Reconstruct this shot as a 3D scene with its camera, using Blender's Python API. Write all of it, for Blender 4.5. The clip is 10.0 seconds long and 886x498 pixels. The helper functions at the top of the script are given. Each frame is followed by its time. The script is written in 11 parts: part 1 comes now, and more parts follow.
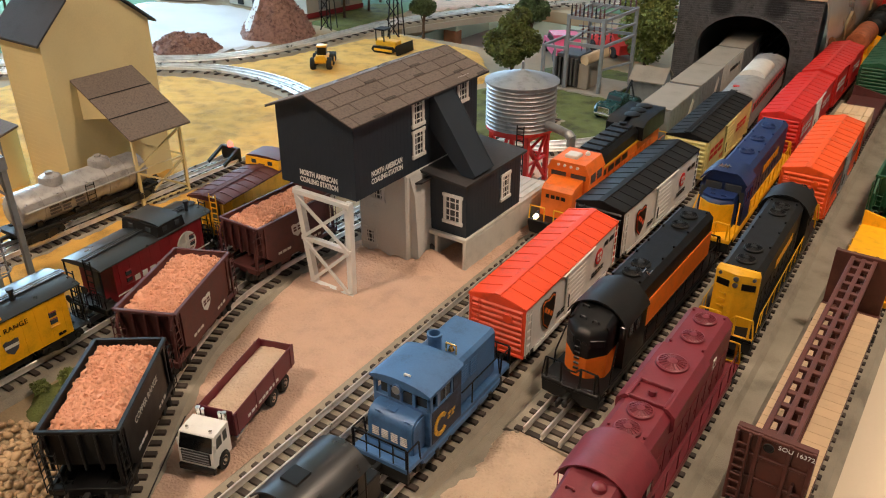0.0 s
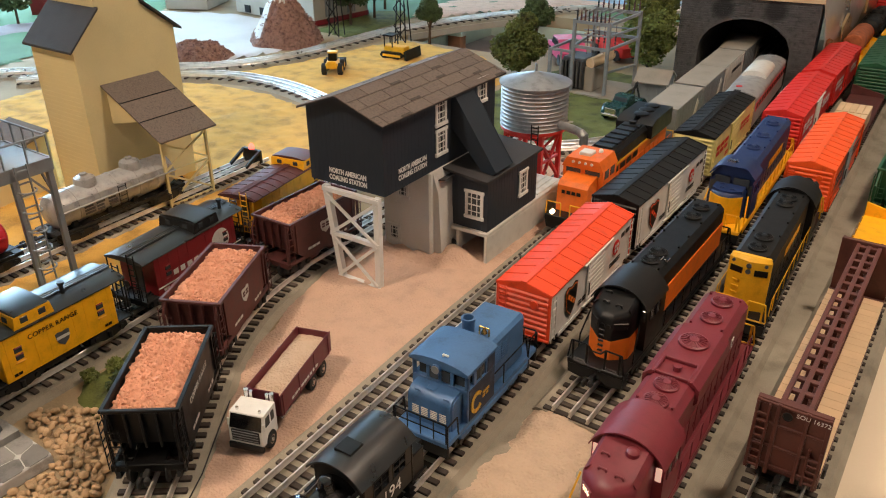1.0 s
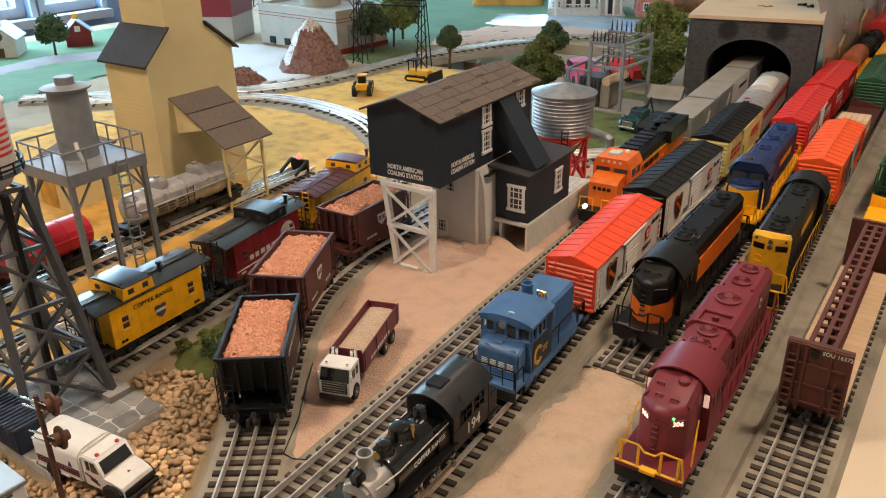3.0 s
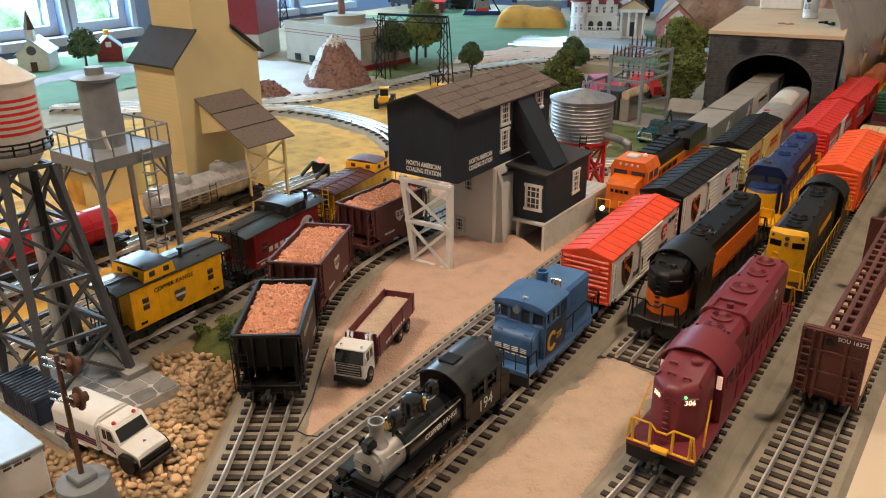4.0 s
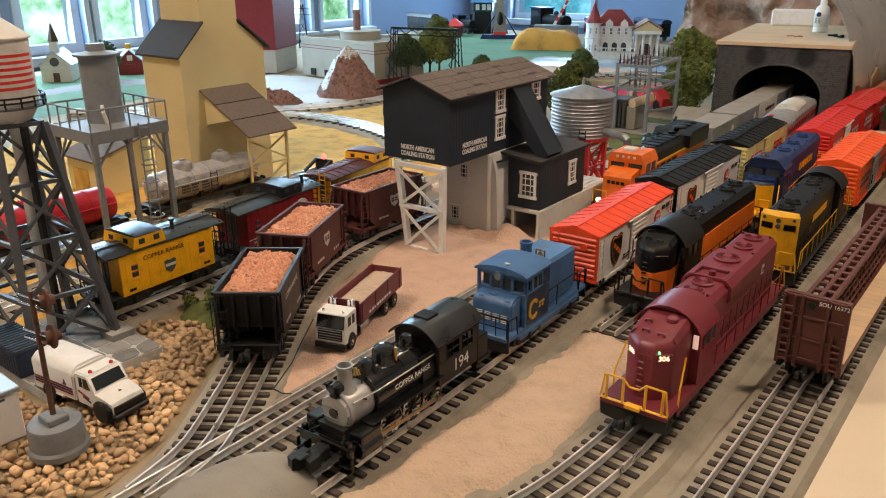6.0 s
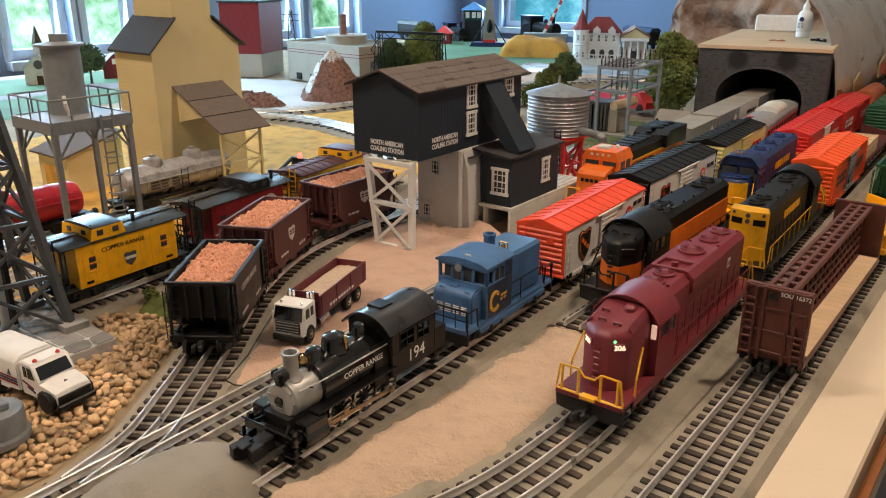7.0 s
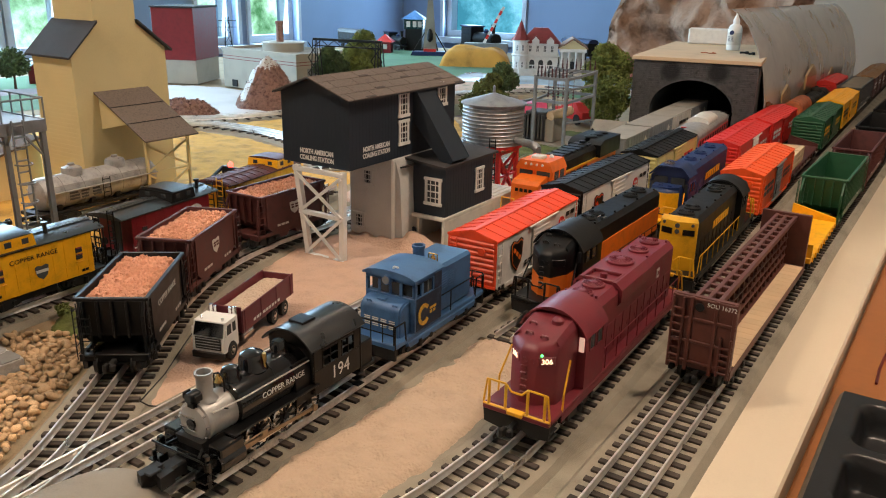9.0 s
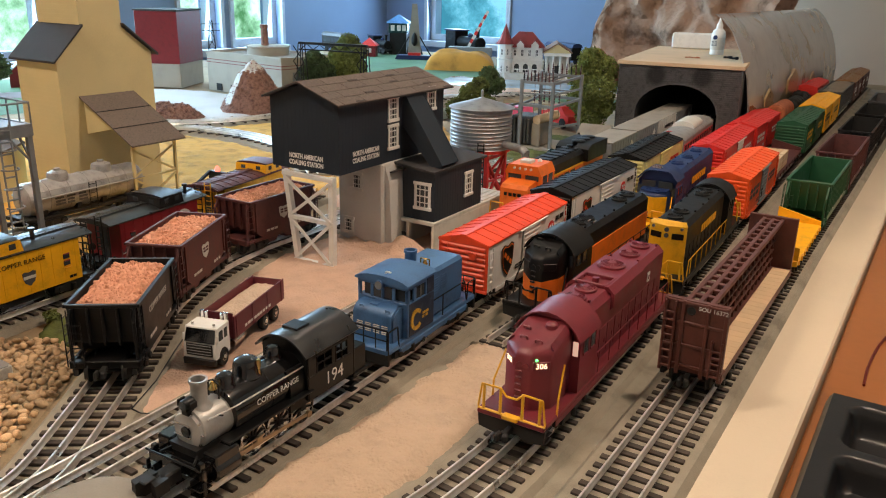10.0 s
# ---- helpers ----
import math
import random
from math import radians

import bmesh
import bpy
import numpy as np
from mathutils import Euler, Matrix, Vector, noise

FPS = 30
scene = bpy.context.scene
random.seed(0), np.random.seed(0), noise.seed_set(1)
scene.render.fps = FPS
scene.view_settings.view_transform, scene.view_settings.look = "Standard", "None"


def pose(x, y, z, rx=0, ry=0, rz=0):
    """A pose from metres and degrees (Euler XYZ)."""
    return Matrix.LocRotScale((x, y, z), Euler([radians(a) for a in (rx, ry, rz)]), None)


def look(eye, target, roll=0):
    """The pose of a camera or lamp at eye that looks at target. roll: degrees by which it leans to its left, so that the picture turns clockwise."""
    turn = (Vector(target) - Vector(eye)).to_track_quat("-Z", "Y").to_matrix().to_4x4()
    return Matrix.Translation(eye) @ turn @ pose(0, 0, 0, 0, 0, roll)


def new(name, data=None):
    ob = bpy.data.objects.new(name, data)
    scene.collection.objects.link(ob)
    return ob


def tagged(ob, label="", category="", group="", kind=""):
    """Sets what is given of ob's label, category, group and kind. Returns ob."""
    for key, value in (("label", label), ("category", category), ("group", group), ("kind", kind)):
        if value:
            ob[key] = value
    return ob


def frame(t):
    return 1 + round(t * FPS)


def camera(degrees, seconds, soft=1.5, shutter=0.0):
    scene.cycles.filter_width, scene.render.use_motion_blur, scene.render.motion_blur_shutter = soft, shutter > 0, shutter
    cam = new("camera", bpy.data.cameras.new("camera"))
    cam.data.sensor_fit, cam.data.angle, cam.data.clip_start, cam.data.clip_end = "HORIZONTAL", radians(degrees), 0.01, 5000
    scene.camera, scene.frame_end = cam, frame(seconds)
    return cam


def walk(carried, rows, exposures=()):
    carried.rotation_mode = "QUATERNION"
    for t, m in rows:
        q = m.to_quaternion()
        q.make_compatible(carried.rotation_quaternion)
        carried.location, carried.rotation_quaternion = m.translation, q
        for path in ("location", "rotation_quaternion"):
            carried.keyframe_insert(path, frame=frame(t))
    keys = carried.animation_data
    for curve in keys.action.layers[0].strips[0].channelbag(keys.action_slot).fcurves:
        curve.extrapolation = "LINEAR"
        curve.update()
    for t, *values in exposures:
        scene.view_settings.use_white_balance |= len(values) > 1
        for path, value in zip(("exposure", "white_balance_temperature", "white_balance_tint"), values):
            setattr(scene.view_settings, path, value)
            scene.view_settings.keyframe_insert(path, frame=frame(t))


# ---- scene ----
cam = camera(58.8, 10.0, soft=1.1)
METRES, EYE, TILT, LEAN, TURN = 0.361, 0.434, -28.0, 0.0, 35.5
ROWS = [
    (0.0, 0.0, 0.0, 0.0, -0.0, 0.0, -0.0),
    (0.5, -0.0383, -0.0473, -0.0206, -0.11, 0.22, 0.26),
    (1.0, -0.084, -0.1021, -0.04, -0.32, 0.5, 0.61),
    (1.5, -0.1404, -0.168, -0.0685, -0.59, 0.84, 0.98),
    (2.0, -0.1829, -0.2419, -0.1019, -0.82, 1.34, 1.3),
    (2.5, -0.2224, -0.3047, -0.148, -0.84, 2.12, 1.44),
    (4.0, -0.2411, -0.3528, -0.3116, 0.96, 5.31, 0.18),
    (4.5, -0.2002, -0.3527, -0.368, 1.65, 6.03, -0.41),
    (5.0, -0.1811, -0.3525, -0.4146, 2.07, 6.58, -0.76),
    (6.5, -0.1112, -0.3232, -0.5046, 2.4, 8.28, -1.1),
    (7.0, -0.059, -0.2934, -0.5202, 2.05, 8.6, -1.17),
    (7.5, -0.027, -0.2698, -0.5165, 1.28, 8.79, -1.09),
    (8.0, -0.0126, -0.2479, -0.5124, 0.22, 8.9, -0.86),
    (8.5, -0.0148, -0.2441, -0.5077, -0.91, 9.08, -0.54),
    (9.0, -0.0189, -0.2503, -0.5057, -1.86, 9.29, -0.25),
    (9.5, -0.0288, -0.2576, -0.503, -2.56, 9.45, -0.02),
    (10.0, -0.0399, -0.2517, -0.5023, -3.01, 9.53, 0.15),
]
walk(cam, [(t, pose(0, 0, EYE, TILT, LEAN, TURN) @ pose(METRES * x, METRES * y, METRES * z, 90 + pitch, roll, yaw)) for t, x, y, z, yaw, pitch, roll in ROWS], exposures=[(0.0, 0.0), (2.0, -0.01), (4.0, -0.09), (7.0, -0.1), (10.0, -0.07)])

# world and light: daylight through the windows, warm ceiling lamps
world = bpy.data.worlds.new("sky")
scene.world = world
world.use_nodes = True
wn = world.node_tree.nodes
sky = wn.new("ShaderNodeTexSky")
sky.sky_type = "NISHITA"
sky.sun_disc = False
sky.sun_elevation = radians(50)
sky.sun_rotation = radians(-60)
world.node_tree.links.new(sky.outputs[0], wn["Background"].inputs[0])
wn["Background"].inputs[1].default_value = 0.1
CEILING, FLOOR = 1.5, -0.95
XW, XE, YS, YN = -2.85, 1.5, -1.6, 3.8


def lamp(name, kind, power, col, m, size=0.2, size_y=None):
    d = bpy.data.lights.new(name, kind)
    d.energy, d.color = power, col
    if kind == "AREA":
        d.size = size
        if size_y:
            d.shape, d.size_y = "RECTANGLE", size_y
    else:
        d.shadow_soft_size = size
    ob = new(name, d)
    ob.matrix_world = m
    return ob


WARM = (1.0, 0.78, 0.592)
LAMPS = [(-0.75, -0.35, 17.8), (0.25, 0.75, 16.0), (-0.75, 1.5, 1.7)]
for lx, ly, lp in LAMPS:
    lamp("ceiling_lamp", "AREA", lp, WARM, look((lx, ly, CEILING - 0.05), (lx, ly, 0)), 0.16)
DAY = (0.48, 0.75, 1.0)
WIN_LEFT = [(0.4, 1.06), (1.14, 1.38), (1.43, 1.66), (2.27, 2.5), (2.58, 2.9)]
WIN_FAR = [(-2.55, -2.03)]
SILL, HEAD = 0.02, 1.2
for a, b in WIN_LEFT:
    lamp("window_daylight", "AREA", 62 * (b - a), DAY, look((XW + 0.02, (a + b) / 2, 0.62), (0, (a + b) / 2 - 0.2, 0.1)), b - a, 1.1)
for a, b in WIN_FAR:
    lamp("window_daylight", "AREA", 40 * (b - a), DAY, look(((a + b) / 2, YN - 0.02, 0.62), ((a + b) / 2 + .6, 0, 0.1)), b - a, 1.1)


# ---- materials ----
def mat(name, col, rough=0.5, metal=0.0, var=0.18, scale=90.0, bump=0.12, bscale=600.0, col2=None, obvar=0.0, spec=0.5, coat=0.0, depth=0.001):
    """A surface with colour variation at two scales, uneven gloss and fine relief."""
    m = bpy.data.materials.new(name)
    m.use_nodes = True
    nt = m.node_tree
    n, l = nt.nodes, nt.links
    p = n["Principled BSDF"]
    tc = n.new("ShaderNodeTexCoord")
    a = n.new("ShaderNodeTexNoise")
    a.inputs["Scale"].default_value, a.inputs["Detail"].default_value = scale, 5
    b = n.new("ShaderNodeTexNoise")
    b.inputs["Scale"].default_value, b.inputs["Detail"].default_value = bscale, 3
    for t in (a, b):
        l.new(tc.outputs["Object"], t.inputs["Vector"])
    r = n.new("ShaderNodeValToRGB")
    c2 = col2 or tuple(c * (1 - 1.6 * var) for c in col)
    c3 = tuple(min(1, c * (1 + 0.7 * var)) for c in col)
    e = r.color_ramp.elements
    e[0].position, e[0].color = 0.28, (*c2, 1)
    e[1].position, e[1].color = 0.72, (*c3, 1)
    md = e.new(0.48)
    md.color = (*col, 1)
    add = n.new("ShaderNodeMath")
    add.operation = "MULTIPLY_ADD"
    add.inputs[1].default_value, add.inputs[2].default_value = 0.3, -0.15
    l.new(b.outputs[0], add.inputs[0])
    s = n.new("ShaderNodeMath")
    l.new(a.outputs[0], s.inputs[0])
    l.new(add.outputs[0], s.inputs[1])
    l.new(s.outputs[0], r.inputs[0])
    out = r.outputs[0]
    if obvar:
        oi = n.new("ShaderNodeObjectInfo")
        h = n.new("ShaderNodeHueSaturation")
        mr = n.new("ShaderNodeMapRange")
        mr.inputs[3].default_value, mr.inputs[4].default_value = 1 - obvar, 1 + obvar
        l.new(oi.outputs["Random"], mr.inputs[0])
        l.new(mr.outputs[0], h.inputs["Value"])
        l.new(out, h.inputs["Color"])
        out = h.outputs[0]
    l.new(out, p.inputs["Base Color"])
    rr = n.new("ShaderNodeMapRange")
    rr.inputs[3].default_value, rr.inputs[4].default_value = max(0.03, rough - 0.1), min(1, rough + 0.12)
    l.new(a.outputs[0], rr.inputs[0])
    l.new(rr.outputs[0], p.inputs["Roughness"])
    p.inputs["Metallic"].default_value = metal
    p.inputs["Specular IOR Level"].default_value = spec
    p.inputs["Coat Weight"].default_value = coat
    if bump:
        bp = n.new("ShaderNodeBump")
        bp.inputs["Strength"].default_value, bp.inputs["Distance"].default_value = bump, depth
        l.new(b.outputs[0], bp.inputs["Height"])
        l.new(bp.outputs[0], p.inputs["Normal"])
    return m


def glow(name, col, strength):
    m = bpy.data.materials.new(name)
    m.use_nodes = True
    p = m.node_tree.nodes["Principled BSDF"]
    p.inputs["Base Color"].default_value = (*col, 1)
    p.inputs["Emission Color"].default_value = (*col, 1)
    p.inputs["Emission Strength"].default_value = strength
    return m


def glass(name, col=(0.9, 0.95, 1.0), rough=0.05):
    m = bpy.data.materials.new(name)
    m.use_nodes = True
    p = m.node_tree.nodes["Principled BSDF"]
    p.inputs["Base Color"].default_value = (*col, 1)
    p.inputs["Transmission Weight"].default_value = 1
    p.inputs["Roughness"].default_value = rough
    return m


PL = dict(rough=0.42, var=0.12, bump=0.08)
M_MAROON = mat("maroon_paint", (0.175, 0.02, 0.03), **PL)
M_BLACK = mat("black_paint", (0.005, 0.005, 0.0054), rough=0.4, var=0.3, bump=0.06, spec=0.32)
M_GLOSSBLACK = mat("gloss_black_paint", (0.004, 0.004, 0.0045), rough=0.14, var=0.1, scale=30, bump=0.0, spec=0.6, coat=0.4)
M_UNDER = mat("dark_underframe", (0.008, 0.0075, 0.007), rough=0.6, var=0.35)
M_CHAR = mat("charcoal_roof_paint", (0.012, 0.012, 0.012), rough=0.5, var=0.25, bump=0.05, spec=0.22)
M_SATIN = mat("satin_black_roof_paint", (0.011, 0.012, 0.013), rough=0.3, var=0.2, scale=50, bump=0.03, spec=0.75)
M_ORED = mat("orange_red_paint", (0.82, 0.075, 0.018), **PL)
M_ORANGE = mat("orange_paint", (0.8, 0.17, 0.015), **PL)
M_BNORANGE = mat("deep_orange_paint", (0.75, 0.15, 0.012), **PL)
M_RED = mat("red_paint", (0.64, 0.026, 0.02), **PL)
M_YELLOW = mat("yellow_paint", (0.8, 0.42, 0.015), **PL)
M_GOLD = mat("golden_yellow_paint", (0.92, 0.45, 0.01), **PL)
M_REDORANGE = mat("red_orange_paint", (0.85, 0.1, 0.015), **PL)
M_PALEYEL = mat("pale_yellow_paint", (0.76, 0.68, 0.27), **PL)
M_WORNNAVY = mat("worn_dark_navy_paint", (0.014, 0.024, 0.05), rough=0.5, var=0.35, scale=70, col2=(0.04, 0.07, 0.13))
M_WORNGOLD = mat("worn_yellow_paint", (0.55, 0.33, 0.04), rough=0.55, var=0.3, scale=220)
M_NAVY = mat("navy_paint", (0.01, 0.026, 0.1), **PL)
M_BLUE = mat("faded_blue_paint", (0.055, 0.14, 0.3), rough=0.42, var=0.2, scale=60)
M_WHITE = mat("white_paint", (0.74, 0.73, 0.7), rough=0.5, var=0.06)
M_OFFWHITE = mat("offwhite_paint", (0.62, 0.6, 0.55), rough=0.6, var=0.08)
M_OXIDE = mat("oxide_brown_paint", (0.085, 0.022, 0.02), rough=0.55, var=0.25)
M_BULK = mat("brown_red_paint", (0.1, 0.028, 0.02), rough=0.5, var=0.2)
M_CABRED = mat("dark_red_paint", (0.2, 0.012, 0.016), **PL)
M_GREEN = mat("dark_green_paint", (0.012, 0.08, 0.032), **PL)
M_SILVER = mat("silver_paint", (0.38, 0.37, 0.36), rough=0.45, metal=0.4, var=0.2)
M_GALV = mat("galvanised_steel", (0.3, 0.305, 0.31), rough=0.4, metal=0.6, var=0.2)
M_CHROME = mat("bright_metal", (0.75, 0.75, 0.75), rough=0.15, metal=1.0, var=0.1, bump=0)
M_BRONZE = mat("bronze_rod", (0.36, 0.27, 0.18), rough=0.35, metal=0.9)
M_SMOKE = mat("dull_silver_grey_paint", (0.4, 0.39, 0.37), rough=0.42, metal=0.35, var=0.1)
M_BRASS = mat("brass", (0.7, 0.45, 0.15), rough=0.25, metal=1.0, var=0.1, bump=0)
M_STEEL = mat("worn_steel_rail", (0.8, 0.77, 0.72), rough=0.3, metal=0.72, var=0.25, scale=40)
M_GREYPL = mat("grey_plastic", (0.2, 0.21, 0.22), rough=0.55, var=0.12)
M_DKGREY = mat("dark_grey_plastic", (0.07, 0.072, 0.078), rough=0.55, var=0.15)
M_TIE = mat("dark_brown_tie", (0.045, 0.033, 0.026), rough=0.75, var=0.3, obvar=0.4)
M_FOAM = mat("grey_foam_roadbed", (0.31, 0.275, 0.215), rough=0.95, var=0.2, scale=30, bump=0.6, bscale=1300)
M_SAND = mat("pinkish_sand", (0.6, 0.405, 0.3), rough=0.95, var=0.09, scale=45, bump=1.0, bscale=420, depth=0.0022)
M_PALESAND = mat("pale_beige_sand", (0.56, 0.42, 0.305), rough=0.95, var=0.08, scale=50, bump=1.0, bscale=380, depth=0.0025)
M_CREAM = mat("cream_grey_paint", (0.4, 0.37, 0.31), rough=0.8, var=0.08, scale=20, bump=0.1)
M_FIELD = mat("golden_flock", (0.62, 0.36, 0.08), rough=1.0, var=0.25, scale=30, bump=0.8, bscale=500)
M_GRASS = mat("green_flock", (0.095, 0.112, 0.026), rough=1.0, var=0.4, scale=35, bump=0.8, bscale=500)
M_TOWN = mat("pale_green_board", (0.085, 0.17, 0.085), rough=0.9, var=0.2, scale=6, bump=0.2)
M_SNOW = mat("white_plaster", (0.6, 0.58, 0.57), rough=0.8, var=0.08, scale=8)
M_BASE = mat("beige_ground_cover", (0.32, 0.24, 0.145), rough=0.95, var=0.2, scale=12, bump=0.4)
M_BORDER = mat("cream_white_border", (0.7, 0.585, 0.44), rough=0.45, var=0.05, scale=6, bump=0.02)
M_WOODFLOOR = mat("orange_brown_wood", (0.32, 0.115, 0.03), rough=0.35, var=0.2, scale=8, bump=0.05, bscale=90)
# Light is in these colours: lamp warmth in the beige, daylight in the blue.
M_WALL = mat("pale_wall_paint", (0.6, 0.48, 0.37), rough=0.8, var=0.04, scale=3, bump=0.05)
M_WALLDAY = mat("daylight_tinted_wall_paint", (0.24, 0.33, 0.5), rough=0.8, var=0.04, scale=3, bump=0.05)
# White trim, with the blue-grey cast of its backlight put into the colour.
M_TRIM = mat("blue_shaded_white_trim", (0.5, 0.56, 0.64), rough=0.5, var=0.04)
M_ORE = mat("pinkish_orange_ore", (0.68, 0.345, 0.22), rough=0.95, var=0.16, scale=160, bump=0.5, bscale=700, col2=(0.58, 0.26, 0.15))
M_STATION = mat("dark_slate_blue_board", (0.012, 0.021, 0.033), rough=0.62, var=0.12, scale=40)
M_STLOW = mat("pale_grey_plaster", (0.54, 0.53, 0.5), rough=0.85, var=0.15, scale=20, bump=0.3)
M_SHINGLE = mat("brown_grey_shingle", (0.135, 0.106, 0.09), rough=0.92, var=0.22, scale=420, bump=0.7, obvar=0.1)
M_DKSHINGLE = mat("dark_shingle_tab", (0.055, 0.044, 0.038), rough=0.92, var=0.2, scale=420, bump=0.7, obvar=0.1)
M_ELEV = mat("cream_yellow_paint", (0.64, 0.54, 0.29), rough=0.75, var=0.06, scale=12)
M_ELROOF = mat("dark_roof_slate", (0.036, 0.035, 0.038), rough=0.8, var=0.2, scale=50, bump=0.3)
M_STONE = mat("tan_pebble", (0.64, 0.43, 0.24), rough=0.75, var=0.28, scale=60, bump=0.3, obvar=0.35)
M_SLAB = mat("grey_flagstone", (0.21, 0.205, 0.195), rough=0.7, var=0.2, scale=60, obvar=0.25)
M_MORTAR = mat("pale_mortar", (0.5, 0.5, 0.48), rough=0.9)
M_BRICK = mat("grey_stone_block", (0.088, 0.088, 0.092), rough=0.85, var=0.25, scale=120, bump=0.5, obvar=0.22)
M_TUNTOP = mat("bare_plywood", (0.6, 0.44, 0.28), rough=0.7, var=0.1, scale=12)
M_ROCK = mat("brown_rock_shell", (0.36, 0.22, 0.15), rough=0.9, var=0.4, scale=14, bump=1.0, bscale=70, col2=(0.14, 0.075, 0.045), depth=0.006)
M_DARK = mat("dark_void", (0.006, 0.006, 0.006), rough=0.9)
M_WINDARK = mat("dark_window_pane", (0.05, 0.055, 0.06), rough=0.15, var=0.1, bump=0)
M_FOLI = mat("olive_foliage", (0.15, 0.18, 0.045), rough=0.9, var=0.5, scale=60, bump=0.5, obvar=0.3)
M_FOLD = mat("dark_green_foliage", (0.08, 0.125, 0.05), rough=0.9, var=0.5, scale=60, bump=0.5, obvar=0.3)
M_BARK = mat("brown_bark", (0.08, 0.05, 0.03), rough=0.9)
M_LUMBER = mat("pale_lumber_deck", (0.68, 0.49, 0.3), rough=0.7, var=0.08, scale=40, obvar=0.05)
M_PINK = mat("pink_paint", (0.6, 0.06, 0.16), **PL)
M_ROOFRED = mat("faded_red_roof", (0.24, 0.035, 0.035), rough=0.6, var=0.25, scale=40)
M_ROOFBROWN = mat("warm_brown_roof", (0.26, 0.12, 0.06), rough=0.7, var=0.25, scale=40)
M_TEAL = mat("dark_teal_paint", (0.01, 0.045, 0.045), rough=0.25)
M_RUBBER = mat("black_rubber", (0.012, 0.012, 0.012), rough=0.8)
M_RUBBLE = mat("reddish_brown_rubble", (0.27, 0.15, 0.12), rough=0.95, var=0.45, scale=120, bump=0.8, bscale=250, col2=(0.12, 0.06, 0.05))
M_CASTGREY = mat("warm_grey_casting", (0.27, 0.24, 0.2), rough=0.9, var=0.12, scale=30, bump=0.3)
M_LAMPW = glow("warm_headlight", (1.0, 0.75, 0.4), 6.0)
M_LAMPG = glow("green_marker_light", (0.1, 1.0, 0.2), 4.0)
M_LAMPR = glow("red_signal_light", (1.0, 0.12, 0.08), 3.0)
M_CABLIT = glow("lit_cab_window", (1.0, 0.62, 0.48), 0.55)
M_NUMLIT = glow("lit_numbers", (1.0, 0.7, 0.45), 2.5)


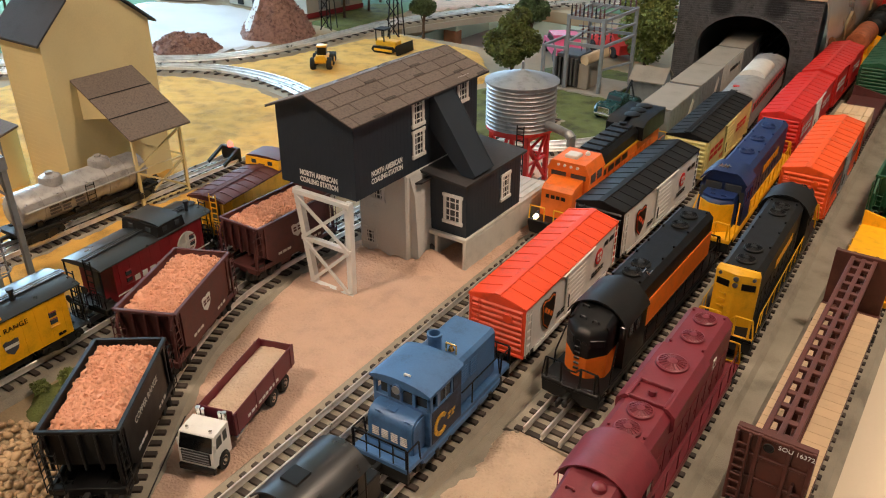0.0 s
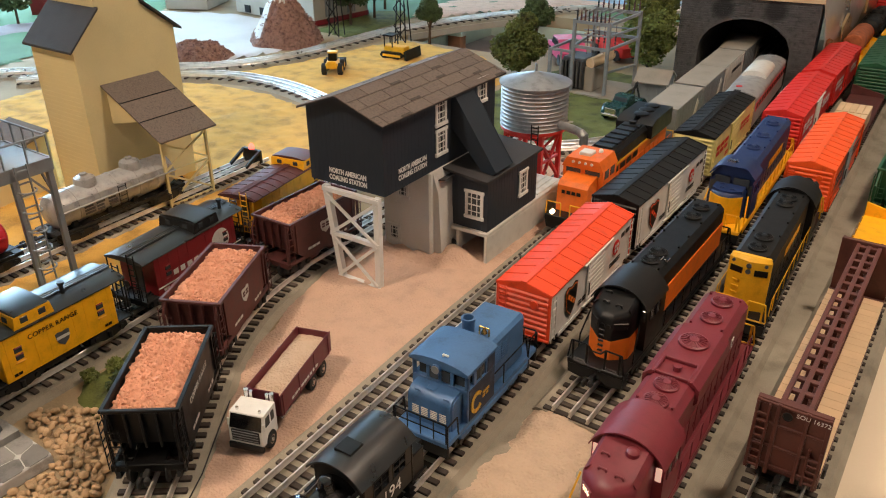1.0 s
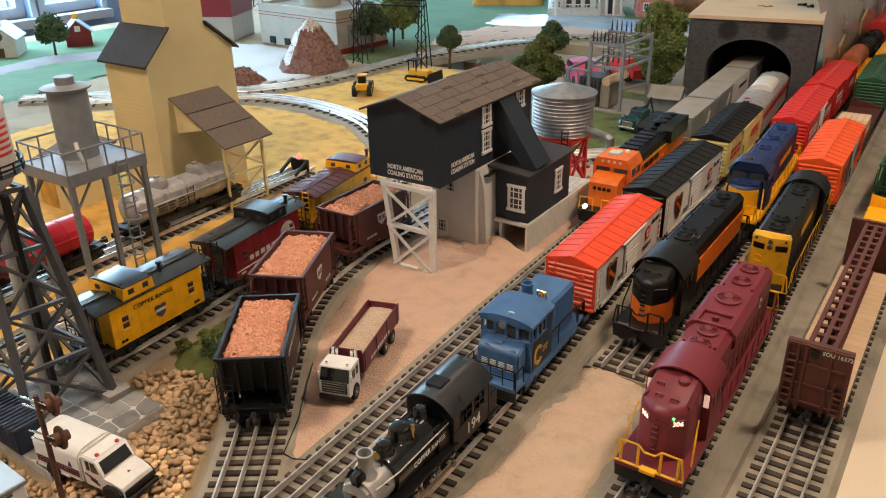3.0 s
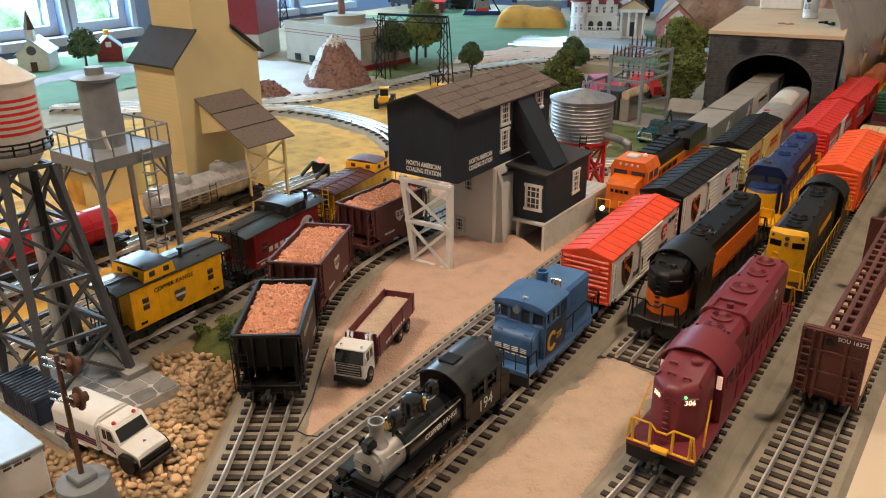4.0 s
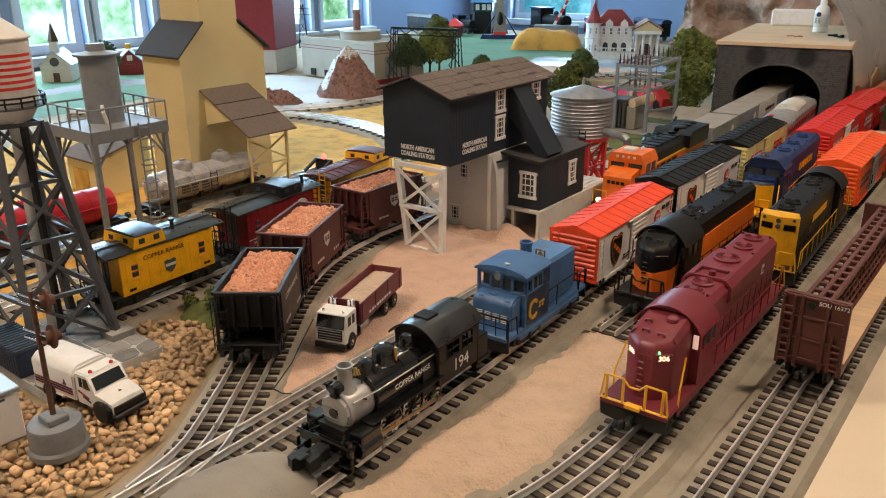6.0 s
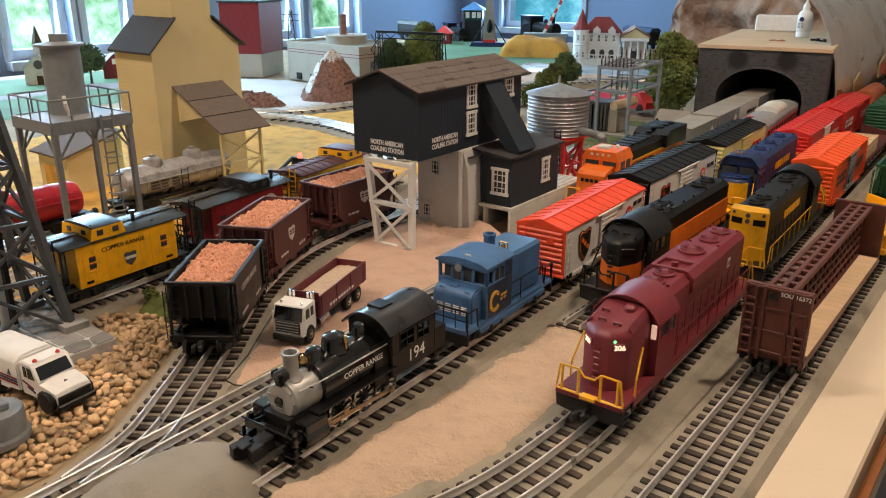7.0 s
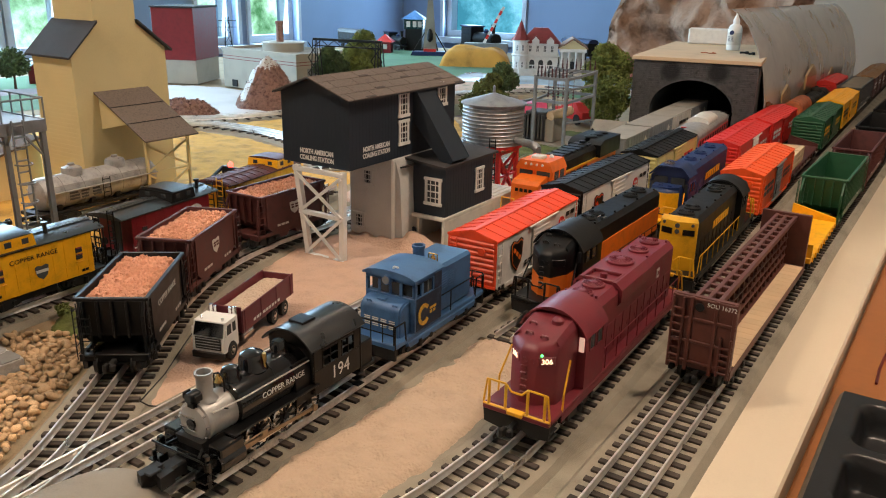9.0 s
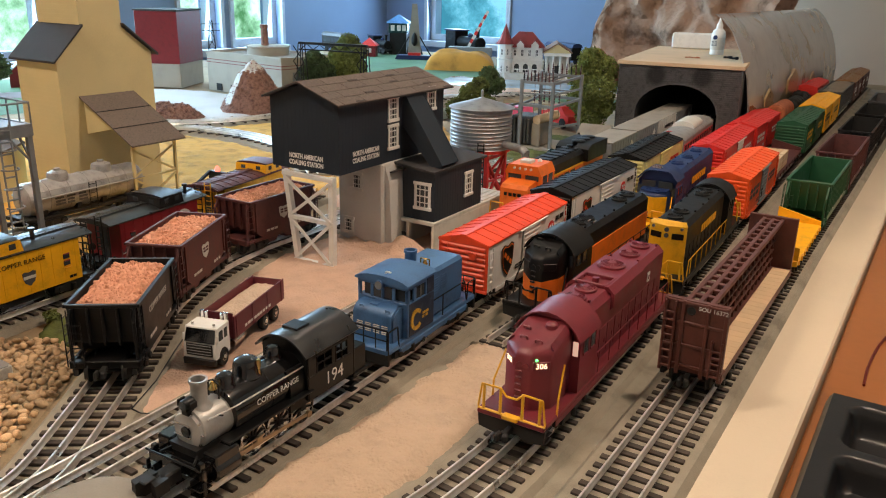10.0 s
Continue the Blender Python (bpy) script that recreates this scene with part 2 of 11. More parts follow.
# ---- mesh building ----
class Mesh:
    """Gathers verts and faces of one part."""

    def __init__(self):
        self.v, self.f = [], []

    def add(self, vs, fs):
        k = len(self.v)
        self.v.extend(tuple(p) for p in vs)
        self.f.extend(tuple(k + i for i in f) for f in fs)
        return self

    def box(self, x0, y0, z0, x1, y1, z1, c=0.0004):
        c = min(c, (x1 - x0) / 2.2, (y1 - y0) / 2.2, (z1 - z0) / 2.2)
        vs, idx = [], {}
        for sx in (0, 1):
            for sy in (0, 1):
                for sz in (0, 1):
                    p = ((x0, x1)[sx], (y0, y1)[sy], (z0, z1)[sz])
                    d = ((c, -c)[sx], (c, -c)[sy], (c, -c)[sz])
                    for ax in range(3):
                        q = [p[i] + (0 if i == ax else d[i]) for i in range(3)]
                        idx[sx, sy, sz, ax] = len(vs)
                        vs.append(q)
        fs = []
        for ax in range(3):
            o1, o2 = (ax + 1) % 3, (ax + 2) % 3
            for s in (0, 1):
                ring = []
                for a, b in ((0, 0), (1, 0), (1, 1), (0, 1)):
                    k = [0, 0, 0]
                    k[ax], k[o1], k[o2] = s, a, b
                    ring.append(idx[(*k, ax)])
                fs.append(ring if s else ring[::-1])
            for a in (0, 1):
                for b in (0, 1):
                    k0, k1 = [0, 0, 0], [0, 0, 0]
                    k0[ax], k1[ax] = 0, 1
                    k0[o1] = k1[o1] = a
                    k0[o2] = k1[o2] = b
                    fs.append([idx[(*k0, o1)], idx[(*k1, o1)], idx[(*k1, o2)], idx[(*k0, o2)]])
        for k in ((a, b, d) for a in (0, 1) for b in (0, 1) for d in (0, 1)):
            fs.append([idx[(*k, 0)], idx[(*k, 1)], idx[(*k, 2)]])
        return self.add(vs, fs)

    def cyl(self, a, b, r, r2=None, n=10):
        r2 = r if r2 is None else r2
        a, b = Vector(a), Vector(b)
        w = (b - a).normalized()
        u = w.orthogonal().normalized()
        v = w.cross(u)
        vs = []
        for p, q in ((a, r), (b, r2)):
            for i in range(n):
                t = 2 * math.pi * i / n
                vs.append(p + q * (math.cos(t) * u + math.sin(t) * v))
        fs = [(i, (i + 1) % n, n + (i + 1) % n, n + i) for i in range(n)]
        fs += [tuple(range(n))[::-1], tuple(range(n, 2 * n))]
        return self.add(vs, fs)

    def tube(self, pts, r, n=6):
        for a, b in zip(pts, pts[1:]):
            self.cyl(a, b, r, n=n)
        return self

    def lathe(self, prof, cx=0, cy=0, cz=0, n=20, m=None):
        """prof: (radius, height) from bottom to top, turned round z."""
        vs = []
        for r, z in prof:
            for i in range(n):
                t = 2 * math.pi * i / n
                p = Vector((r * math.cos(t), r * math.sin(t), z))
                if m:
                    p = m @ p
                vs.append((p.x + cx, p.y + cy, p.z + cz))
        fs = []
        for k in range(len(prof) - 1):
            for i in range(n):
                j = (i + 1) % n
                fs.append((k * n + i, k * n + j, (k + 1) * n + j, (k + 1) * n + i))
        fs += [tuple(range(n))[::-1], tuple(range(len(vs) - n, len(vs)))]
        return self.add(vs, fs)

    def prism(self, poly, axis, lo, hi):
        """poly in the two other axes, in order (y,z), (x,z) or (x,y)."""
        n, vs = len(poly), []
        for h in (lo, hi):
            for a, b in poly:
                vs.append({"x": (h, a, b), "y": (a, h, b), "z": (a, b, h)}[axis])
        fs = [(i, (i + 1) % n, n + (i + 1) % n, n + i) for i in range(n)]
        fs += [tuple(range(n))[::-1], tuple(range(n, 2 * n))]
        return self.add(vs, fs)

    def grid(self, xs, ys, fn, closed=True):
        nx, ny = len(xs), len(ys)
        vs = [(x, y, fn(x, y)) for x in xs for y in ys]
        fs = [(i * ny + j, (i + 1) * ny + j, (i + 1) * ny + j + 1, i * ny + j + 1) for i in range(nx - 1) for j in range(ny - 1)]
        return self.add(vs, fs)

    def bar(self, a, b, w, h=None):
        """A square bar from a to b."""
        h = h or w
        a, b = Vector(a), Vector(b)
        d = (b - a).normalized()
        u = d.cross(Vector((0, 0, 1)))
        u = u.normalized() if u.length > 0.01 else Vector((1, 0, 0))
        v = d.cross(u).normalized()
        vs = [p + su * w / 2 * u + sv * h / 2 * v for p in (a, b) for su, sv in ((-1, -1), (1, -1), (1, 1), (-1, 1))]
        return self.add(vs, [(0, 1, 5, 4), (1, 2, 6, 5), (2, 3, 7, 6), (3, 0, 4, 7), (3, 2, 1, 0), (4, 5, 6, 7)])

    def data(self, name, material, smooth=35):
        me = bpy.data.meshes.new(name)
        me.from_pydata(self.v, [], self.f)
        bm = bmesh.new()
        bm.from_mesh(me)
        bmesh.ops.recalc_face_normals(bm, faces=bm.faces)
        bm.to_mesh(me)
        bm.free()
        me.materials.append(material)
        if smooth:
            me.shade_smooth()
            me.set_sharp_from_angle(angle=radians(smooth))
        return me


def part(name, mesh, material, parent=None, label="", smooth=35):
    ob = new(name, mesh.data(name, material, smooth) if isinstance(mesh, Mesh) else mesh)
    if parent:
        ob.parent = parent
    return tagged(ob, label, kind="stuff" if name in ("writing", "board_seam", "clapboard", "lift_lug", "side_rib", "fluting", "door_dog") else "")


def thing(name, m, label, category, group="", kind=""):
    ob = new(name)
    ob.empty_display_size = 0.01
    ob.matrix_world = m
    return tagged(ob, label, category, group, kind)


def solid(name, mesh, material, label, category, m=None, group="", kind="", smooth=35):
    ob = part(name, mesh, material, None, "", smooth)
    if m:
        ob.matrix_world = m
    return tagged(ob, label, category, group, kind)


def lettering(name, words, size, m, material, parent, label="", spacing=1.0, wide=1.0, bold=0.0):
    """Raised lettering in the built-in font, centred at m, in m's xy plane."""
    cu = bpy.data.curves.new(name, "FONT")
    cu.body, cu.size, cu.align_x, cu.align_y, cu.extrude = words, size, "CENTER", "CENTER", 0.0001
    cu.space_character, cu.offset = spacing, bold
    cu.resolution_u = 3
    tmp = new("lettering", cu)
    bpy.context.view_layer.update()
    me = bpy.data.meshes.new_from_object(tmp.evaluated_get(bpy.context.evaluated_depsgraph_get()))
    bpy.data.objects.remove(tmp)
    me.transform(m @ Matrix.Diagonal((wide, 1, 1, 1)))
    me.materials.clear()
    me.materials.append(material)
    return part(name, me, material, parent, label)


def bars(mesh, m, w, h, rows=1, broken=3, seed=1):
    """Unreadable writing as plain bars of its size, on m's xy plane."""
    rng = random.Random(seed)
    for r in range(rows):
        y = (rows / 2 - r - 0.5) * h / rows
        x = -w / 2
        for k in range(broken):
            ww = w / broken * rng.uniform(0.6, 0.88)
            vs = [m @ Vector(p) for p in ((x, y - h / rows * .32, 0), (x + ww, y - h / rows * .32, 0), (x + ww, y + h / rows * .32, 0), (x, y + h / rows * .32, 0))]
            vt = [p + 0.0003 * m.col[2].xyz for p in vs]
            mesh.add(vs + vt, [(3, 2, 1, 0), (4, 5, 6, 7), (0, 1, 5, 4), (1, 2, 6, 5), (2, 3, 7, 6), (3, 0, 4, 7)])
            x += w / broken
    return mesh


RIGHT = Matrix(((0, 0, 1, 0), (1, 0, 0, 0), (0, 1, 0, 0), (0, 0, 0, 1)))  # writing on a side that faces +x
FRONT = Matrix(((1, 0, 0, 0), (0, 0, -1, 0), (0, 1, 0, 0), (0, 0, 0, 1)))  # writing on an end that faces -y
LEFT = Matrix(((0, 0, -1, 0), (-1, 0, 0, 0), (0, 1, 0, 0), (0, 0, 0, 1)))


def at(x, y, z, face=None):
    return Matrix.Translation((x, y, z)) @ (face if face else Matrix.Identity(4))


# ---- room ----
def wall_with_openings(name, axis, at_pos, lo, hi, openings, outward, label):
    """A wall 0.14 thick with window holes between SILL and HEAD."""
    g = Mesh()
    t0, t1 = sorted((at_pos, at_pos + 0.14 * outward))

    def blk(a, b, z0, z1):
        if b - a < 0.005:
            return
        if axis == "x":
            g.box(t0, a, z0, t1, b, z1, 0.001)
        else:
            g.box(a, t0, z0, b, t1, z1, 0.001)

    cur = lo
    for a, b in openings:
        blk(cur, a, FLOOR, CEILING)
        blk(a, b, FLOOR, SILL)
        blk(a, b, HEAD, CEILING)
        cur = b
    blk(cur, hi, FLOOR, CEILING)
    return solid(name, g, M_WALLDAY if openings else M_WALL, label, "wall", kind="structure", smooth=0)


WALL_W = "room wall coloured blue as by daylight, with tall white windows"
wall_with_openings("wall_west", "x", XW, YS, YN, WIN_LEFT, -1, WALL_W)
# One north wall, cut in two: daylight-blue by the window, lamplit beige beyond.
wall_with_openings("wall_north", "y", YN, XW - 0.14, -.8, WIN_FAR, 1, "room wall coloured blue as by daylight, with a tall white window")
wall_with_openings("wall_north_lamplit", "y", YN, -.8, XE + 0.14, [], 1, "room wall coloured beige as by lamplight, behind the mountain")
wall_with_openings("wall_east", "x", XE, YS, YN, [], 1, "plain beige room wall")
wall_with_openings("wall_south", "y", YS, XW - 0.14, XE + 0.14, [], -1, "plain beige room wall")
solid("floor", Mesh().box(XW - .14, YS - .14, FLOOR - 0.05, XE + .14, YN + .14, FLOOR), M_WOODFLOOR, "orange-brown wooden room floor", "floor", kind="structure")
solid("ceiling", Mesh().box(XW - .14, YS - .14, CEILING, XE + .14, YN + .14, CEILING + 0.05), M_WALL, "plain pale ceiling with round lamps", "ceiling", kind="structure")
for i, (lx, ly, lp) in enumerate(LAMPS):
    cl = thing("ceiling_light", pose(lx, ly, CEILING), "round white recessed ceiling lamp", "lamp", "ceiling lamps")
    part("rim", Mesh().lathe([(0.1, -0.03), (0.13, -0.03), (0.13, 0), (0.1, 0)], n=24), M_TRIM, cl)


def window_unit(name, axis, pos, a, b, outward):
    w = thing(name, pose(0, 0, 0), "tall white-framed window with trees outside", "window", kind="structure")

    def bx(g, a0, b0, z0, z1, d0, d1):
        p, q = sorted((pos + d0 * outward, pos + d1 * outward))
        if axis == "x":
            g.box(p, a0, z0, q, b0, z1)
        else:
            g.box(a0, p, z0, b0, q, z1)
    g = Mesh()
    bx(g, a, a + .03, SILL, HEAD, .03, .09)
    bx(g, b - .03, b, SILL, HEAD, .03, .09)
    bx(g, a + .03, b - .03, SILL, SILL + .035, .03, .09)
    bx(g, a + .03, b - .03, HEAD - .035, HEAD, .03, .09)
    bx(g, a + .03, b - .03, .60, .64, .04, .08)
    part("window_frame", g, M_TRIM, w)
    g = Mesh()
    bx(g, a - .018, b + .018, SILL - .03, SILL, -.05, .09)
    part("window_sill", g, M_TRIM, w)
    g = Mesh()
    bx(g, a - .02, a, SILL, HEAD + .03, -.014, 0)
    bx(g, b, b + .02, SILL, HEAD + .03, -.014, 0)
    bx(g, a, b, HEAD, HEAD + .03, -.014, 0)
    part("casing", g, M_TRIM, w)


k = 0
for a, b in WIN_LEFT:
    k += 1
    window_unit(f"window_{k}", "x", XW, a, b, -1)
for a, b in WIN_FAR:
    k += 1
    window_unit(f"window_{k}", "y", YN, a, b, 1)


def garden_material(name, dark, mid, light):
    m = bpy.data.materials.new(name)
    m.use_nodes = True
    n, l = m.node_tree.nodes, m.node_tree.links
    n.remove(n["Principled BSDF"])
    tc = n.new("ShaderNodeTexCoord")
    a = n.new("ShaderNodeTexNoise")
    a.inputs["Scale"].default_value, a.inputs["Detail"].default_value, a.inputs["Roughness"].default_value = 3.2, 8, 0.68
    l.new(tc.outputs["Object"], a.inputs["Vector"])
    r = n.new("ShaderNodeValToRGB")
    e = r.color_ramp.elements
    e[0].position, e[0].color = 0.36, dark
    e[1].position, e[1].color = 0.58, light
    q = e.new(0.47)
    q.color = mid
    l.new(a.outputs[0], r.inputs[0])
    em = n.new("ShaderNodeEmission")
    em.inputs[1].default_value = 1.5
    l.new(r.outputs[0], em.inputs[0])
    l.new(em.outputs[0], n["Material Output"].inputs[0])
    return m


M_GARDEN = garden_material("bright_garden_beyond", (0.07, 0.24, 0.1, 1), (0.3, 0.64, 0.42, 1), (0.75, 1.0, 1.0, 1))
M_HAZE = garden_material("hazy_blue_garden_beyond", (0.04, 0.22, 0.32, 1), (0.09, 0.38, 0.52, 1), (0.22, 0.6, 0.78, 1))
solid("backdrop", Mesh().box(XW - 1.3, -4, -1.5, XW - 1.28, 9, 2.4), M_GARDEN, "bright blurred garden trees beyond the windows", "backdrop", kind="structure")
solid("backdrop", Mesh().box(-7, YN + 1.28, -1.5, 1.0, YN + 1.3, 2.4), M_HAZE, "hazy blue-green garden trees beyond the far window", "backdrop", kind="structure")

# ---- layout table ----
BX0, BX1, BY0, BY1 = -2.6, -0.02, -0.9, 3.3
tb = thing("layout_table", pose(0, 0, FLOOR), "large model railway table with a cream white edge", "table", kind="structure")
ZT = -FLOOR
VX0, VX1, VY0, VY1 = -1.235, -.87, 1.51, 1.96
for x0, y0, x1, y1 in ((BX0, BY0, BX1, VY0), (BX0, VY0, VX0, VY1), (VX1, VY0, BX1, VY1), (BX0, VY1, BX1, BY1)):
    part("top", Mesh().box(x0, y0, ZT - 0.03, x1, y1, ZT), M_BASE, tb, "table top with beige ground cover")
part("border", Mesh().box(BX1 + .0005, BY0, ZT - 0.11, 0.034, BY1, ZT + 0.001, 0.002), M_BORDER, tb, "smooth cream white border board")
for lx in (BX0 + .1, -1.3, -0.08):
    for ly in (BY0 + .15, 1.2, BY1 - .15):
        part("leg", Mesh().box(lx - .04, ly - .04, 0, lx + .04, ly + .04, ZT - .03), M_BORDER, tb)


# ---- tracks ----
def spline(pts, step=0.006):
    """Points along a smooth line through pts, and their arc lengths."""
    P = [np.array(p, float) for p in pts]
    P = [2 * P[0] - P[1]] + P + [2 * P[-1] - P[-2]]
    out = []
    for a, b, c, d in zip(P, P[1:], P[2:], P[3:]):
        n = max(2, int(np.linalg.norm(c - b) / 0.004))
        for i in range(n):
            t = i / n
            out.append(0.5 * (2 * b + (c - a) * t + (2 * a - 5 * b + 4 * c - d) * t * t + (3 * b - a - 3 * c + d) * t ** 3))
    out.append(P[-2])
    out = np.array(out)
    s = np.concatenate([[0], np.cumsum(np.linalg.norm(np.diff(out, axis=0), axis=1))])
    k = np.arange(0, s[-1], step)
    return np.stack([np.interp(k, s, out[:, i]) for i in (0, 1)], 1), k


LINES = {
    "hopper": [(-0.049, -0.5), (-0.0495, 0.3), (-0.051, 0.7), (-0.053, 0.95), (-0.053, 1.5), (-0.055, 3.1)],
    "maroon": [(-0.36, -0.12), (-0.225, 0.02), (-0.166, 0.11), (-0.141, 0.18), (-0.132, 0.26), (-0.132, 0.34), (-0.1375, 0.6), (-0.146, 0.85), (-0.150, 0.95), (-0.157, 1.2), (-0.166, 1.5), (-0.178, 2.0), (-0.2, 3.1)],
    "stub": [(-0.2145, 0.434), (-0.2145, 0.6), (-0.216, 0.8), (-0.224, 1.0), (-0.231, 1.15), (-0.239, 1.4), (-0.243, 1.66), (-0.27, 3.1)],
    "steam": [(-0.2785, 0.088), (-0.2792, 0.1), (-0.285, 0.25), (-0.297, 0.5), (-0.3055, 0.72), (-0.308, 0.98), (-0.318, 1.22), (-0.331, 1.4), (-0.346, 1.53), (-0.375, 1.72)],
    "coal": [(-0.333, -0.35), (-0.342, -0.1), (-0.348, 0.1), (-0.356, 0.3), (-0.366, 0.5), (-0.377, 0.8), (-0.39, 1.1), (-0.412, 1.5), (-0.44, 2.0)],
    "ore": [(-0.349, 0.03), (-0.366, 0.085), (-0.402, 0.140), (-0.436, 0.187), (-0.470, 0.232), (-0.520, 0.3), (-0.553, 0.358), (-0.578, 0.42), (-0.591, 0.49), (-0.596, 0.57), (-0.6, 1.15)],
    "caboose": [(-0.640, 0.158), (-0.643, 0.18), (-0.651, 0.29), (-0.668, 0.42), (-0.690, 0.56), (-0.725, 0.76)],
    "siding": [(-0.725, -0.15), (-0.737, 0.1), (-0.752, 0.18), (-0.762, 0.33)],
    "tank": [(-0.845, -0.1), (-0.858, 0.2), (-0.866, 0.4), (-0.872, 0.55), (-0.878, 0.72)],
    "branch": [(-0.391, 1.29), (-0.405, 1.22), (-0.438, 1.135), (-0.486, 1.05), (-0.56, 0.985), (-0.66, 0.94)],
    "loop": [(-1.62, 0.75), (-1.5, 0.88), (-1.38, 0.965), (-1.27, 1.018), (-1.14, 1.025), (-1.0, 0.99), (-0.9, 0.93), (-0.8, 0.85)],
    "outer": [(-1.75, 0.72), (-1.6, 0.86), (-1.455, 0.985), (-1.36, 1.07), (-1.30, 1.2), (-1.285, 1.38), (-1.275, 1.53), (-1.24, 1.65), (-1.185, 1.79), (-1.11, 1.925), (-1.02, 2.045), (-0.9, 2.15), (-0.74, 2.21)],
}
RAIL = 0.0145
LINE = {k: spline(v) for k, v in LINES.items()}


def on_line(name, y, z=RAIL):
    """The pose on a line where it crosses y, heading along it."""
    p, s = LINE[name]
    i = int(np.argmin(abs(p[:, 1] - y)))
    a, b = p[max(0, i - 4)], p[min(len(p) - 1, i + 4)]
    return pose(p[i][0], p[i][1], z, 0, 0, math.degrees(math.atan2(-(b[0] - a[0]), b[1] - a[1])))


def sweep(p, prof, mesh, close=True):
    """A section (across, up) drawn along p."""
    t = np.gradient(p, axis=0)
    t /= np.linalg.norm(t, axis=1)[:, None]
    nrm = np.stack([t[:, 1], -t[:, 0]], 1)
    n, vs = len(prof), []
    for q, m_ in zip(p, nrm):
        for a, z in prof:
            vs.append((q[0] + m_[0] * a, q[1] + m_[1] * a, z))
    fs = []
    for i in range(len(p) - 1):
        for j in range(n if close else n - 1):
            k = (j + 1) % n
            fs.append((i * n + j, i * n + k, (i + 1) * n + k, (i + 1) * n + j))
    if close:
        fs += [tuple(range(n))[::-1], tuple(range(len(vs) - n, len(vs)))]
    return mesh.add(vs, fs)


def rail_prof(c, h0=0.009, h1=RAIL):
    return [(c - .0013, h0), (c + .0013, h0), (c + .0009, h0 + .001), (c + .0005, h0 + .0016), (c + .0005, h1 - .0018), (c + .0008, h1 - .0014), (c + .0008, h1 - .0003), (c + .0005, h1), (c - .0005, h1), (c - .0008, h1 - .0003), (c - .0008, h1 - .0014), (c - .0005, h1 - .0018), (c - .0005, h0 + .0016), (c - .0012, h0 + .001)]


TRACK = {}
BEDW = {"loop": .03, "outer": .03, "tank": .034, "branch": .036}
for i, ln in enumerate(LINES):
    p, s = LINE[ln]
    top = .0064 - .00016 * i
    tr = thing("track", pose(0, 0, 0), "three-rail model track with dark ties on grey foam" if ln not in ("loop", "outer") else "tubular silver model track in a wide curve", "track", "railway tracks", kind="structure")
    TRACK[ln] = tr
    w = BEDW.get(ln, .0375)
    g = sweep(p[::3], [(-w, 0.0), (-w + .006, top), (w - .006, top), (w, 0.0)], Mesh())
    part("roadbed", g, M_FOAM, tr, "grey foam roadbed with bevelled shoulders")
    for c in (-0.0159, 0, 0.0159):
        part("rail", sweep(p, rail_prof(c), Mesh()), M_STEEL, tr)


# grey cover between the straight tracks
solid("ground", Mesh().box(-.262, -.6, 0, -.0205, 3.1, .0018), M_FOAM, "grey cover between the straight tracks", "ground", kind="structure")

# ---- ground covers ----
def inside(poly, X, Y):
    """Distance to a polygon's edge, positive inside."""
    P = np.array(poly, float)
    D = np.full(X.shape, 1e9)
    ins = np.zeros(X.shape, bool)
    for a, b in zip(P, np.roll(P, -1, 0)):
        ab = b - a
        t = np.clip(((X - a[0]) * ab[0] + (Y - a[1]) * ab[1]) / (ab @ ab), 0, 1)
        D = np.minimum(D, np.hypot(X - a[0] - t * ab[0], Y - a[1] - t * ab[1]))
        c = (a[1] > Y) != (b[1] > Y)
        with np.errstate(divide="ignore", invalid="ignore"):
            xx = a[0] + (Y - a[1]) * ab[0] / (ab[1] if ab[1] else 1e-9)
        ins ^= c & (X < xx)
    return np.where(ins, D, -D)


def patch(name, poly, material, label, z=0.003, rough=0.0015, edge=0.012, d=0.006, wob=0.008, category="ground", dome=0.0):
    """A cover of loose material with an uneven outline that sinks into the table at its edge."""
    P = np.array(poly)
    xs = np.arange(P[:, 0].min() - .02, P[:, 0].max() + .02 + d, d)
    ys = np.arange(P[:, 1].min() - .02, P[:, 1].max() + .02 + d, d)
    X, Y = np.meshgrid(xs, ys, indexing="ij")
    D = inside(poly, X, Y)
    Z = np.zeros(X.shape)
    for i, x in enumerate(xs):
        for j, y in enumerate(ys):
            if D[i, j] < -0.03:
                Z[i, j] = -9
                continue
            dd = D[i, j] + wob * noise.noise((x * 40, y * 40, 3.1))
            if dd < -0.006:
                Z[i, j] = -9
                continue
            Z[i, j] = z * min(1, dd / edge) + dome * min(1, max(0, dd / 0.06)) + rough * (noise.noise((x * 70, y * 70, 1)) + 0.6 * noise.noise((x * 230, y * 230, 5)) + 0.3 * noise.noise((x * 520, y * 520, 9))) * min(1, max(0.1, dd / edge + 0.3)) - (0.0015 if dd < 0 else 0)
    ny = len(ys)
    ids, vs = {}, []
    fs = []
    for i in range(len(xs) - 1):
        for j in range(ny - 1):
            q = ((i, j), (i + 1, j), (i + 1, j + 1), (i, j + 1))
            if any(Z[a] < -5 for a in q):
                continue
            for a in q:
                if a not in ids:
                    ids[a] = len(vs)
                    vs.append((xs[a[0]], ys[a[1]], Z[a]))
            fs.append(tuple(ids[a] for a in q))
    return solid(name, Mesh().add(vs, fs), material, label, category, kind="structure", smooth=60)


